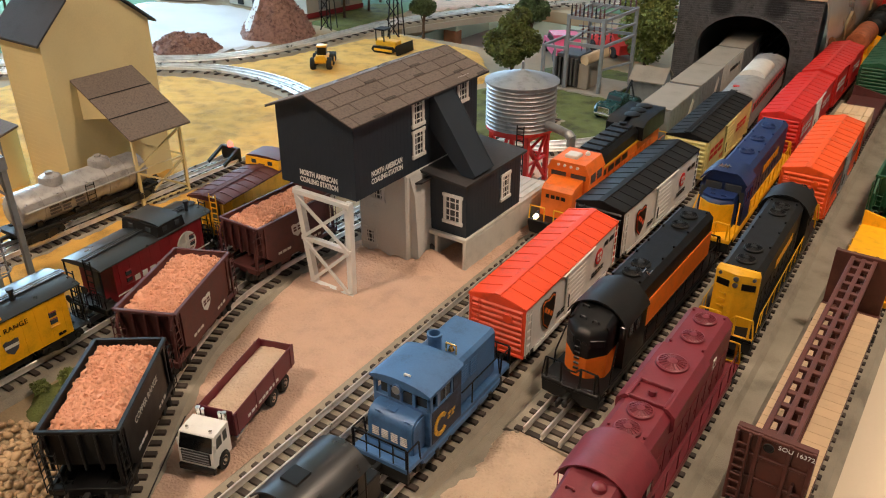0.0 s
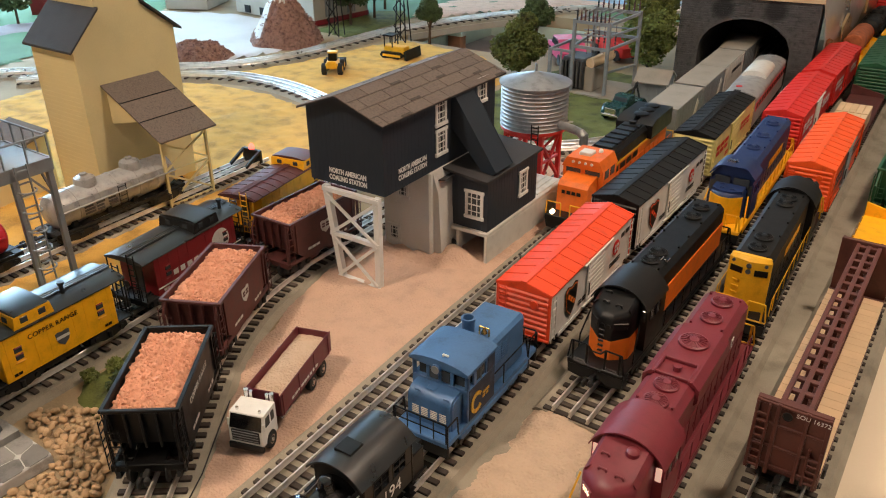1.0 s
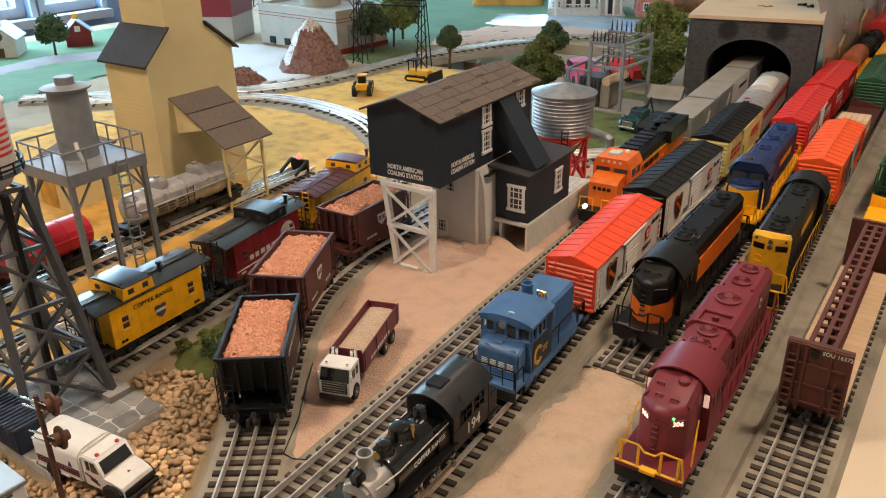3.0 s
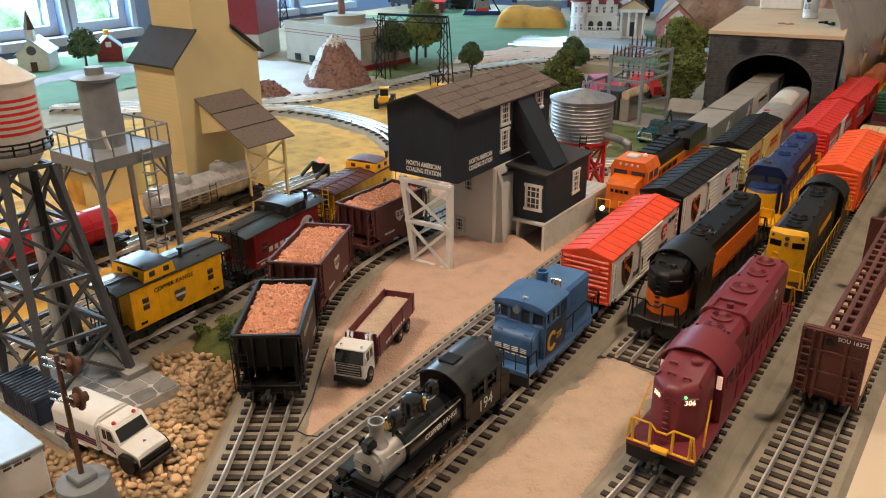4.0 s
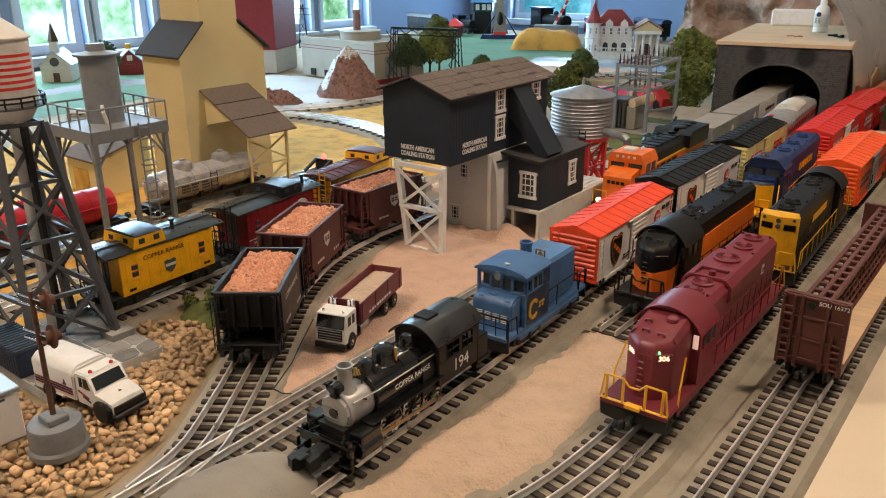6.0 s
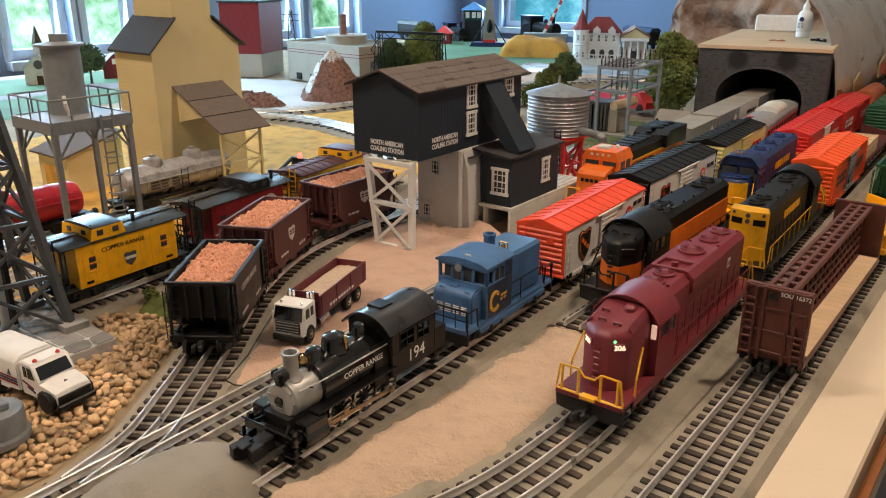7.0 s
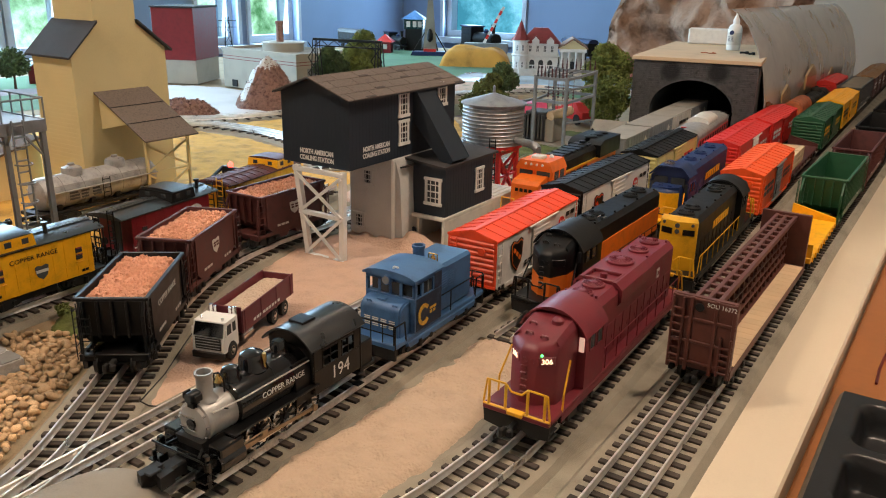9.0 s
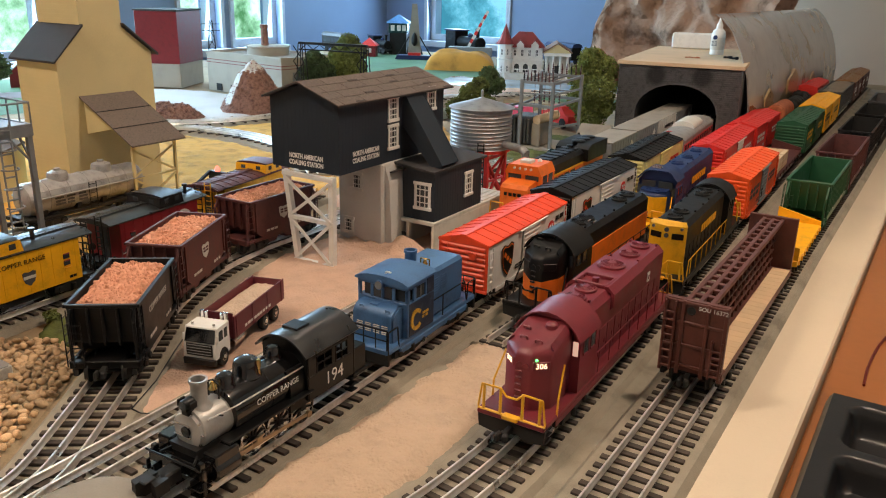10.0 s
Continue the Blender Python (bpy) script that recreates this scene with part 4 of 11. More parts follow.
    g = Mesh().prism([(x * .97, z - .001) for x, z in arc2] + [(.9 * wc, ZH - .014), (-.9 * wc, ZH - .014)], "y", ys1, yc1)
    part("cab_end", g, cab_m, cb)
    # windows
    for sx in (-1, 1):
        x0, x1 = sorted((sx * (wc - .0002), sx * (wc + .0005)))
        for yy in (ys1 + .010, ys1 + .024):
            g = Mesh().box(x0, yy - .0046, ZH - .0245, x1, yy + .0046, ZH - .0135)
            pn = part("cab_window", g, M_WINDARK, cb)
            g = Mesh()
            for p, q, r_, s_ in ((-.0054, -.0046, -.0255, -.0126), (.0046, .0054, -.0255, -.0126), (-.0046, .0046, -.0255, -.0245), (-.0046, .0046, -.0135, -.0126)):
                g.box(min(sx * wc, sx * (wc + .001)), yy + p, ZH + r_, max(sx * wc, sx * (wc + .001)), yy + q, ZH + s_)
            part("window_frame", g, cab_m, pn)
        g = Mesh().box(*((wn + .0012, ys1 - .0006) if sx > 0 else (-wc + .001, ys1 - .0006)), ZH - .025, (wc - .0016 if sx > 0 else -wn - .0012), ys1 + .0004, ZH - .0135)
        part("cab_window", g, M_CABLIT if number else M_WINDARK, cb, "lit cab window" if number else "")
    # long hood
    yl1 = a - .022
    wl = .0185
    g = Mesh().prism([(-wl, Z0), (wl, Z0), (wl, ZH - .005), (wl - .005, ZH), (-wl + .005, ZH), (-wl, ZH - .005)], "y", yc1, yl1)
    lh = part("long_hood", g, hood_m, t)
    g = Mesh()
    yy = yc1 + .012
    while yy < yl1 - .01:
        for sx in (-1, 1):
            x0, x1 = sorted((sx * wl, sx * (wl + .0005)))
            g = Mesh().box(x0, yy - .0078, Z0 + .004, x1, yy + .0078, Z0 + .028, .0003)
            g.box(*sorted((sx * (wl + .0004), sx * (wl + .001)))[:1], yy + .003, Z0 + .013, max(sx * (wl + .0004), sx * (wl + .001)), yy + .0042, Z0 + .017)
            part("hood_door", g, hood_m, lh)
        yy += .0175
    if stripe:
        for sx in (-1, 1):
            x0, x1 = sorted((sx * wl, sx * (wl + .0012)))
            part("side_stripe", Mesh().box(x0, yc1 + .006, Z0 + .006, x1, yl1 - .001, Z0 + .034, .0002), stripe, lh, "broad orange side stripe")
    ln = yl1 - yc1
    fz = ZH
    spots = {5: (.06, .18, .505, .755, .915), 3: (.3, .55, .82), 4: (.12, .22, .74, .88)}[fans]
    for i, f in enumerate(spots):
        y = yc1 + ln * f
        r = .0118 if (fans == 5 and i == 2) else .0092
        g = Mesh().lathe([(r, 0), (r, .002), (r * .88, .0026), (r * .8, .0022), (r * .35, .0034), (r * .3, .004), (.0004, .0042)], 0, y, fz - .0002, n=24)
        fo = fz + (.0027 if fans == 5 and i == 2 else 0)
        for p in range(len(g.v)):
            g.v[p] = (g.v[p][0], g.v[p][1], g.v[p][2] + fo - fz)
        fan = part("fan", g, roof_m, lh)
        g = Mesh()
        for k in range(18):
            th = math.pi * 2 * k / 18
            g.bar((math.cos(th) * r * .33, y + math.sin(th) * r * .33, fo + .0035), (math.cos(th) * r * .85, y + math.sin(th) * r * .85, fo + .0027), .0005)
        tagged(part("fan_grille", g, roof_m, fan), kind="stuff")
    if fans == 5:
        y = yc1 + ln * .30
        wb_ = .0212
        yb0, yb1 = y - .013, yc1 + ln * .64
        for za, pts in ((0, [(-wb_, fz - .013), (-wl, fz - .0165), (-wl + .0004, fz - .001), (wl - .0004, fz - .001), (wl, fz - .0165), (wb_, fz - .013), (wb_, fz - .003), (wb_ - .0055, fz + .0026), (-wb_ + .0055, fz + .0026), (-wb_, fz - .003)]),):
            part("dynamic_brake_blister", Mesh().prism(pts, "y", yb0 + .024, yb1), hood_m, lh, "flared blister on the hood's shoulders", 20)
        for sx in (-1, 1):
            pts = [(sx * wb_, fz - .013), (sx * wl, fz - .0165), (sx * (wl - .0004), fz - .002), (sx * .013, fz - .001), (sx * .0125, fz + .0026), (sx * (wb_ - .0055), fz + .0026), (sx * wb_, fz - .003)]
            part("hatch_shoulder", Mesh().prism(pts, "y", yb0, yb0 + .024), hood_m, lh, "", 20)
        g = Mesh().box(-.012, y - .012, fz - .0002, .012, y - .0095, fz + .003).box(-.012, y + .0095, fz - .0002, .012, y + .012, fz + .003)
        g.box(-.014, y - .012, fz - .0002, -.012, y + .012, fz + .003).box(.012, y - .012, fz - .0002, .014, y + .012, fz + .003).cyl((0, y, fz), (0, y, fz + .004), .003, n=10)
        part("exhaust_hatch", g, roof_m, lh)
    g = Mesh()
    for f in (.05, .33, .48, .68, .97):
        for sx in (-1, 1):
            g.cyl((sx * .0125, yc1 + ln * f, fz), (sx * .0125, yc1 + ln * f, fz + .002), .0012, n=8)
    part("lift_lug", g, roof_m, lh)
    # running gear
    g = Mesh().box(-.02, -.035, .003, .02, .035, .0165, .003)
    part("fuel_tank", g, M_UNDER, t)
    bogie(t, -a + .055, wb=.042, wr=.0095, side=.0205)
    bogie(t, a - .055, wb=.042, wr=.0095, side=.0205)
    # handrails
    for s in (-1, 1):
        y = s * (a - .0012)
        er = part("end_railing", railing(Mesh(), [(-.0258, y, Z0 + .001), (-.0232, y, Z0 + .0192), (-.0085, y, Z0 + .0195), (-.004, y, Z0 + .0145), (.004, y, Z0 + .0145), (.0085, y, Z0 + .0195), (.0232, y, Z0 + .0192), (.0258, y, Z0 + .001)]), rail_m, t)
        for x in (-.0215, -.0085, .0085, .0215):
            part("post", Mesh().box(x - .001, y - .0008, Z0, x + .001, y + .0008, Z0 + .0192), rail_m, er)
        part("end_plate", Mesh().box(-.026, y - .001, Z0 - .0032, .026, y + .001, Z0 + .0006), rail_m, t)
        part("step_plate", Mesh().box(-.006, y + s * .0002 - .003, Z0 - .002, .006, y + s * .0002 + .003, Z0 + .0008), rail_m, t)
    for sx in (-1, 1):
        g = Mesh()
        x = sx * .0254
        railing(g, [(x, -a + .022, Z0 - .002), (x, -a + .023, Z0 + .012), (sx * .023, -a + .036, Z0 + .032)], .0008)
        part("corner_rail", g, rail_m, t)
    for sx in (-1, 1):
        g = Mesh()
        x = sx * .0254
        zs = Z0 + .018
        railing(g, [(x, yc1 + .001, zs), (x, yl1 + .003, zs), (x, yl1 + .006, Z0)], .0005)
        y = yc1 + .006
        while y < yl1:
            g.cyl((x, y, Z0), (x, y, zs), .0005, n=5)
            y += .024
        part("side_railing", g, hood_m if number else rail_m, t)
    return t, dict(a=a, ZH=ZH, ZC=ZC, Z0=Z0, yc1=yc1, yl1=yl1, wl=wl, ys0=ys0, ys1=ys1, wc=wc)


t306, q = hood_diesel(.288, .588, "maroon", "dark maroon diesel locomotive with yellow front railings and lit number boards", M_MAROON, M_MAROON, M_MAROON, M_MAROON, M_YELLOW, number="306", cab_len=.036)
part("small_emblem", Mesh().box(q["wl"], .082, .052, q["wl"] + .0007, .089, .061), M_WHITE, t306, "small white emblem")
part("small_emblem", Mesh().box(q["wl"] + .0005, .0842, .0545, q["wl"] + .001, .0868, .0585), M_MAROON, t306)

tbo, q = hood_diesel(.478, .776, "stub", "black diesel locomotive with orange nose band and side stripe", M_BLACK, M_BLACK, M_BLACK, M_BLACK, M_BLACK, roof_m=M_CHAR, band=M_ORANGE, stripe=M_ORANGE, fans=4, nose=.046, cab_len=.044)
g = Mesh()
for x in (-.003, .003):
    g.lathe([(.001, 0), (.001, .008), (.0022, .011)], n=10, m=Matrix.Translation((.012 + x, q["yc1"] + .03, q["ZH"] + .003)) @ Euler((math.pi / 2, 0, 0)).to_matrix().to_4x4())
g.cyl((.012, q["yc1"] + .026, q["ZH"] - .001), (.012, q["yc1"] + .026, q["ZH"] + .003), .001)
part("horn", g, M_CHROME, tbo, "chrome horn")

tsf, q = hood_diesel(.627, .922, "maroon", "black diesel locomotive with a bright yellow end and yellow lettering", M_BLACK, M_CHAR, M_CHAR, M_CHAR, M_YELLOW, long_first=True, fans=4)
# yellow end of the long hood, which leads
ye = q["yl1"]
plan = [(-.0194, ye - .001), (-.0194, ye + .0008), (-.0178, ye + .0022), (-.0012, ye + .0066), (.0012, ye + .0066), (.0178, ye + .0022), (.0194, ye + .0008), (.0194, ye - .001)]
g = Mesh().prism(plan, "z", .0205, .0725)
k = len(plan)
g.add([(x, y, .0725) for x, y in plan] + [(x * .9, min(y, ye + .003) - .0012, .0765) for x, y in plan], [(i, (i + 1) % k, k + (i + 1) % k, k + i) for i in range(k)] + [tuple(range(k, 2 * k))])
end = part("end_panel", g, M_YELLOW, tsf, "bright yellow chevron-shaped end panel")


def facet(s_, x, z, w_, h_, d_):
    """A small block lying on one half of the chevron."""
    c_ = Vector((s_ * x, ye + .0066 - (x - .0012) * .265, z))
    u = Vector((s_, -.265, 0)).normalized()
    n_ = Vector((s_ * .265, 1, 0)).normalized()
    vs = [c_ + u * a_ * w_ + Vector((0, 0, b_ * h_)) + n_ * e_ for e_ in (-.001, d_) for a_, b_ in ((-.5, -.5), (.5, -.5), (.5, .5), (-.5, .5))]
    return Mesh().add(vs, [(0, 1, 2, 3), (4, 7, 6, 5), (0, 4, 5, 1), (1, 5, 6, 2), (2, 6, 7, 3), (3, 7, 4, 0)])


for s_ in (-1, 1):
    part("number_board", facet(s_, .0112, .0615, .012, .0062, .0008), M_BLACK, end)
    part("classification_light", Mesh().cyl((s_ * .0148, ye + .002, .0698), (s_ * .0148, ye + .0046, .0698), .0016, n=10), M_DKGREY, end)
for z in (.0685, .0622):
    part("headlight", Mesh().cyl((0, ye + .005, z), (0, ye + .0078, z), .0024, n=14), M_DKGREY, end)
for z in np.linspace(.03, .05, 4):
    part("step", facet(1, .010, z, .0065, .0018, .0018), M_YELLOW, end)
g = bars(Mesh(), at(-q["wl"] - .0006, .02, .054, Matrix(((0, 0, -1, 0), (-1, 0, 0, 0), (0, 1, 0, 0), (0, 0, 0, 1)))), .075, .0135, 1, 7, 5)
part("writing", g, M_YELLOW, tsf, "yellow lettering as plain bars")

tnv, q = hood_diesel(.806, 1.118, "stub", "navy blue diesel locomotive with yellow nose and yellow railings", M_GOLD, M_NAVY, M_NAVY, M_NAVY, M_GOLD, low_nose=True, fans=3, frame_m=M_GOLD, front=M_GOLD)
g = bars(Mesh(), at(q["wl"] + .0012, .045, .05, RIGHT), .085, .016, 1, 7, 6)
part("writing", g, M_GOLD, tnv, "yellow lettering as plain bars")
g = Mesh()
for x in (-.004, 0, .004):
    g.lathe([(.0009, 0), (.0009, .006), (.002, .009)], n=10, m=Matrix.Translation((x - .004, q["ys1"] + .012, q["ZH"] + .0115)) @ Euler((math.pi / 2, 0, 0)).to_matrix().to_4x4())
g.box(-.01, q["ys1"] + .01, q["ZH"] + .007, .002, q["ys1"] + .013, q["ZH"] + .0105)
part("horn", g, M_CHROME, tnv, "chrome air horns")
g = Mesh()
for x in (-.011, .011):
    g.box(x - .009, q["ys1"] - .0012, q["ZH"] - .018, x + .009, q["ys1"] + .0004, q["ZH"] - .006)
part("windshield", g, M_WINDARK, tnv)

# boxcars of the steam engine's train
boxcar(.494, .699, "steam", M_ORED, M_ORED, M_WHITE, H=.0615, RH=.0685, label="bright orange-red boxcar with white sides and a shield emblem", emblem=M_ORANGE, round_mark=True)
boxcar(.720, .95, "steam", M_CHAR, M_BLACK, M_WHITE, "black-roofed boxcar with white sides and a shield emblem", emblem=M_ORED, round_mark=True)
boxcar(.979, 1.2, "steam", M_CHAR, M_PALEYEL, M_PALEYEL, "pale yellow reefer car with a dark roof and red lettering", walk=M_CHAR, writing=M_RED)
boxcar(1.141, 1.395, "stub", M_RED, M_RED, M_RED, "red boxcar with white lettering and a white door", writing=M_WHITE, door=M_WHITE)
boxcar(1.412, 1.655, "stub", M_RED, M_RED, M_RED, "plain red boxcar with white lettering, coupled behind another", writing=M_WHITE)
boxcar(.947, 1.178, "maroon", M_REDORANGE, M_REDORANGE, M_REDORANGE, "red-orange boxcar with a grey door", door=M_GREYPL, writing=M_DKGREY)
boxcar(1.507, 1.775, "maroon", M_GREEN, M_GREEN, M_GREEN, "dark green boxcar with a ribbed roof", H=.064, RH=.07, writing=M_GOLD)
boxcar(1.793, 2.08, "maroon", M_GOLD, M_GOLD, M_GOLD, "golden yellow boxcar with black lettering", writing=M_BLACK)
M_TANBROWN = mat("tan_brown_paint", (0.28, 0.14, 0.05), **PL)
boxcar(2.46, 2.7, "maroon", M_TANBROWN, M_OXIDE, M_OXIDE, "brown boxcar with a tan roof", writing=M_WHITE)
boxcar(2.72, 2.96, "maroon", M_TANBROWN, M_OXIDE, M_OXIDE, "brown boxcar with a tan roof", writing=M_WHITE)


# bulkhead centre-beam flat car
def centre_beam_car(y0, y1, line, label, beam_m, deck_m, wording=None):
    L = y1 - y0
    t = thing("flat_car", on_line(line, (y0 + y1) / 2) @ Matrix.Translation((-.0012, 0, 0)), label, "flat car", "freight cars")
    a, w, zd = L / 2, .0248, .0205
    g = Mesh().box(-w, -a + .002, .0145, w, a - .002, zd - .0012)
    for s in (-1, 1):
        g.box(*sorted((s * (w - .002), s * (w + .0006)))[:1], -a + .002, .0115, max(s * (w - .002), s * (w + .0006)), a - .002, zd - .0008)
    part("frame", g, beam_m, t)
    for s in (-1, 1):
        x0, x1 = sorted((s * .0075, s * (w + .0003)))
        n = int(L / .0125)
        for i in range(n):
            y = -a + .012 + (L - .024) * i / n
            part("deck_board", Mesh().box(x0, y, zd - .0012, x1, y + (L - .024) / n - .00025, zd, .00012), deck_m, t)
    zt = .0735
    g = Mesh()
    for x in (-.0092, .0092):
        g.box(x - .0018, -a + .006, zt - .0042, x + .0018, a - .006, zt)
    g.box(-.0018, -a + .006, zt - .0042, .0018, a - .006, zt - .0003)
    n = 17
    for i in range(n + 1):
        y = -a + .01 + (L - .02) * i / n
        g.box(-.0105, y - .0026, zt - .0036, .0105, y + .0026, zt - .0006)
    part("top_chord", g, beam_m, t)
    for i in range(n + 1):
        y = -a + .01 + (L - .02) * i / n
        part("post", Mesh().box(-.0045, y - .0014, zd - .001, .0045, y + .0014, zt - .0028), beam_m, t)
    g = Mesh().box(-.0012, -a + .008, zd - .001, .0012, a - .008, zt - .004)
    for k in range(4):
        z = zd + .009 + k * .010
        g.box(-.0055, -a + .008, z - .0008, .0055, a - .008, z + .0008)
    part("web", g, beam_m, t)
    for s in (-1, 1):
        y = s * (a - .0035)
        g = Mesh().box(-w, y - .0025, zd - .002, w, y + .0025, .0755)
        yo = y + s * .0025
        bk = part("bulkhead", g, beam_m, t, "tall ribbed bulkhead")
        for x in (-w + .0015, -.0095, .0095, w - .0015):
            part("stiffener", Mesh().box(x - .0014, min(yo, yo + s * .002), zd - .008, x + .0014, max(yo, yo + s * .002), .0752), beam_m, bk)
        for z in (zd, .038, .057, .0735):
            part("stiffener", Mesh().box(-w, min(yo, yo + s * .0017), z - .0011, w, max(yo, yo + s * .0017), z + .0011), beam_m, bk)
        for sx, zl in ((-1, .0735), (1, .047)):
            ld = Mesh()
            for k in range(2):
                x = sx * (w - .0055) + (k - .5) * .0078
                ld.box(x - .0009, min(yo, yo + s * .0034), zd - .006, x + .0009, max(yo, yo + s * .0034), zl)
            for k in range(8 if sx < 0 else 5):
                z = zd - .003 + (zl - zd) * k / (8 if sx < 0 else 5)
                ld.box(sx * (w - .0055) - .0039, min(yo + s * .0018, yo + s * .0034), z - .0009, sx * (w - .0055) + .0039, max(yo + s * .0018, yo + s * .0034), z + .0009)
            part("ladder", ld, beam_m, bk)
        part("brake_wheel", Mesh().lathe([(.0034, 0), (.0034, .001), (.0026, .001), (.0026, .0003), (.0006, .0003)], n=16, m=Matrix.Translation((-.003, yo + s * .0024, .068)) @ Euler((s * -math.pi / 2, 0, 0)).to_matrix().to_4x4()), M_UNDER, bk)
    if wording:
        lettering("lettering", wording, .0047, at(.0135, -a + .001 - .0027, .0712, FRONT), M_WHITE, t, "white car number")
    u = Mesh().box(-.01, -a + .01, .008, .01, a - .01, .0145)
    part("underframe", u, M_UNDER, t)
    for s in (-1, 1):
        bogie(t, s * (a - .03))
        coupler(t, s * (a - .001), s)
    return t


centre_beam_car(.436, .742, "hopper", "brown centre-beam flat car with bulkheads and a bare wooden deck", M_BULK, M_LUMBER, "SOU 16372")


def flat_car(y0, y1, line, label, m_deck, load=None):
    L = y1 - y0
    t = thing("flat_car", on_line(line, (y0 + y1) / 2), label, "flat car", "freight cars")
    a, w = L / 2, .0265
    part("deck", Mesh().box(-w, -a, .0145, w, a, .021, .0006), m_deck, t)
    for s in (-1, 1):
        part("end_stake", Mesh().prism([(-w, .021), (w, .021), (w, .026), (-w, .038)] if s > 0 else [(-w, .021), (w, .021), (w, .036), (-w, .036)], "y", s * (a - .004) - .0015, s * (a - .004) + .0015), m_deck, t)
        bogie(t, s * (a - .03))
        coupler(t, s * (a - .001), s)
    g = Mesh()
    for i in range(9):
        y = -a + L * (i + .5) / 9
        for s in (-1, 1):
            x0, x1 = sorted((s * w, s * (w + .0014)))
            g.box(x0, y - .0016, .0145, x1, y + .0016, .0205)
    part("stake_pocket", g, m_deck, t)
    part("underframe", Mesh().box(-.01, -a + .01, .008, .01, a - .01, .0145), M_UNDER, t)
    return t


flat_car(.765, .945, "hopper", "short bright yellow flat car with raised ends", M_GOLD)
flat_car(1.195, 1.485, "maroon", "dark flat car under a lumber load", M_OXIDE)
for yy in (1.245, 1.3):
    lo = thing("lumber_stack", on_line("maroon", yy, RAIL + .021), "stack of pale sawn lumber on a flat car", "lumber")
    for i in range(5):
        for j in range(3):
            part("board", Mesh().box(-.023 + i * .0094, -.025, j * .0085, -.0142 + i * .0094, .025, j * .0085 + .0078), M_LUMBER, lo)


# open hopper cars
def ore_load(L, W, z0, hgt, seed):
    """A heap of broken rock filling a car."""
    xs, ys = np.linspace(-W / 2, W / 2, 34), np.linspace(-L / 2, L / 2, 76)

    def fn(x, y):
        e = min(1, (W / 2 - abs(x)) / .008, (L / 2 - abs(y)) / .01)
        d, p = noise.voronoi((x * 210, y * 210, seed))
        c = noise.cell((p[0].x * 3.1, p[0].y * 3.1, seed))
        d2, p2 = noise.voronoi((x * 430 + 7, y * 430, seed))
        return z0 - .002 + hgt * max(0, e) ** .5 + .0011 * (c - .4) + .0006 * (d[1] - d[0]) + .0022 * noise.noise((x * 60, y * 60, seed))
    g = Mesh().grid(list(xs), list(ys), fn)
    rng = random.Random(seed)
    ico = [(0, 0, 1), (.89, 0, .45), (.28, .85, .45), (-.72, .53, .45), (-.72, -.53, .45), (.28, -.85, .45), (.72, .53, -.45), (-.28, .85, -.45), (-.89, 0, -.45), (-.28, -.85, -.45), (.72, -.53, -.45), (0, 0, -1)]
    tri = [(0, 1, 2), (0, 2, 3), (0, 3, 4), (0, 4, 5), (0, 5, 1), (1, 6, 2), (2, 7, 3), (3, 8, 4), (4, 9, 5), (5, 10, 1), (6, 7, 2), (7, 8, 3), (8, 9, 4), (9, 10, 5), (10, 6, 1), (6, 11, 7), (7, 11, 8), (8, 11, 9), (9, 11, 10), (10, 11, 6)]
    for _ in range(int(L * W / .0000042)):
        x, y = rng.uniform(-W / 2 + .0015, W / 2 - .0015), rng.uniform(-L / 2 + .0015, L / 2 - .0015)
        r = rng.uniform(.0009, .0021)
        q = pose(x, y, fn(x, y) + r * .05, rng.uniform(0, 90), rng.uniform(0, 90), rng.uniform(0, 360)) @ Matrix.Diagonal((r * rng.uniform(.9, 1.7), r, r * rng.uniform(.45, .8), 1))
        g.add([q @ (Vector(p) * rng.uniform(.85, 1.12)) for p in ico], tri)
    return g


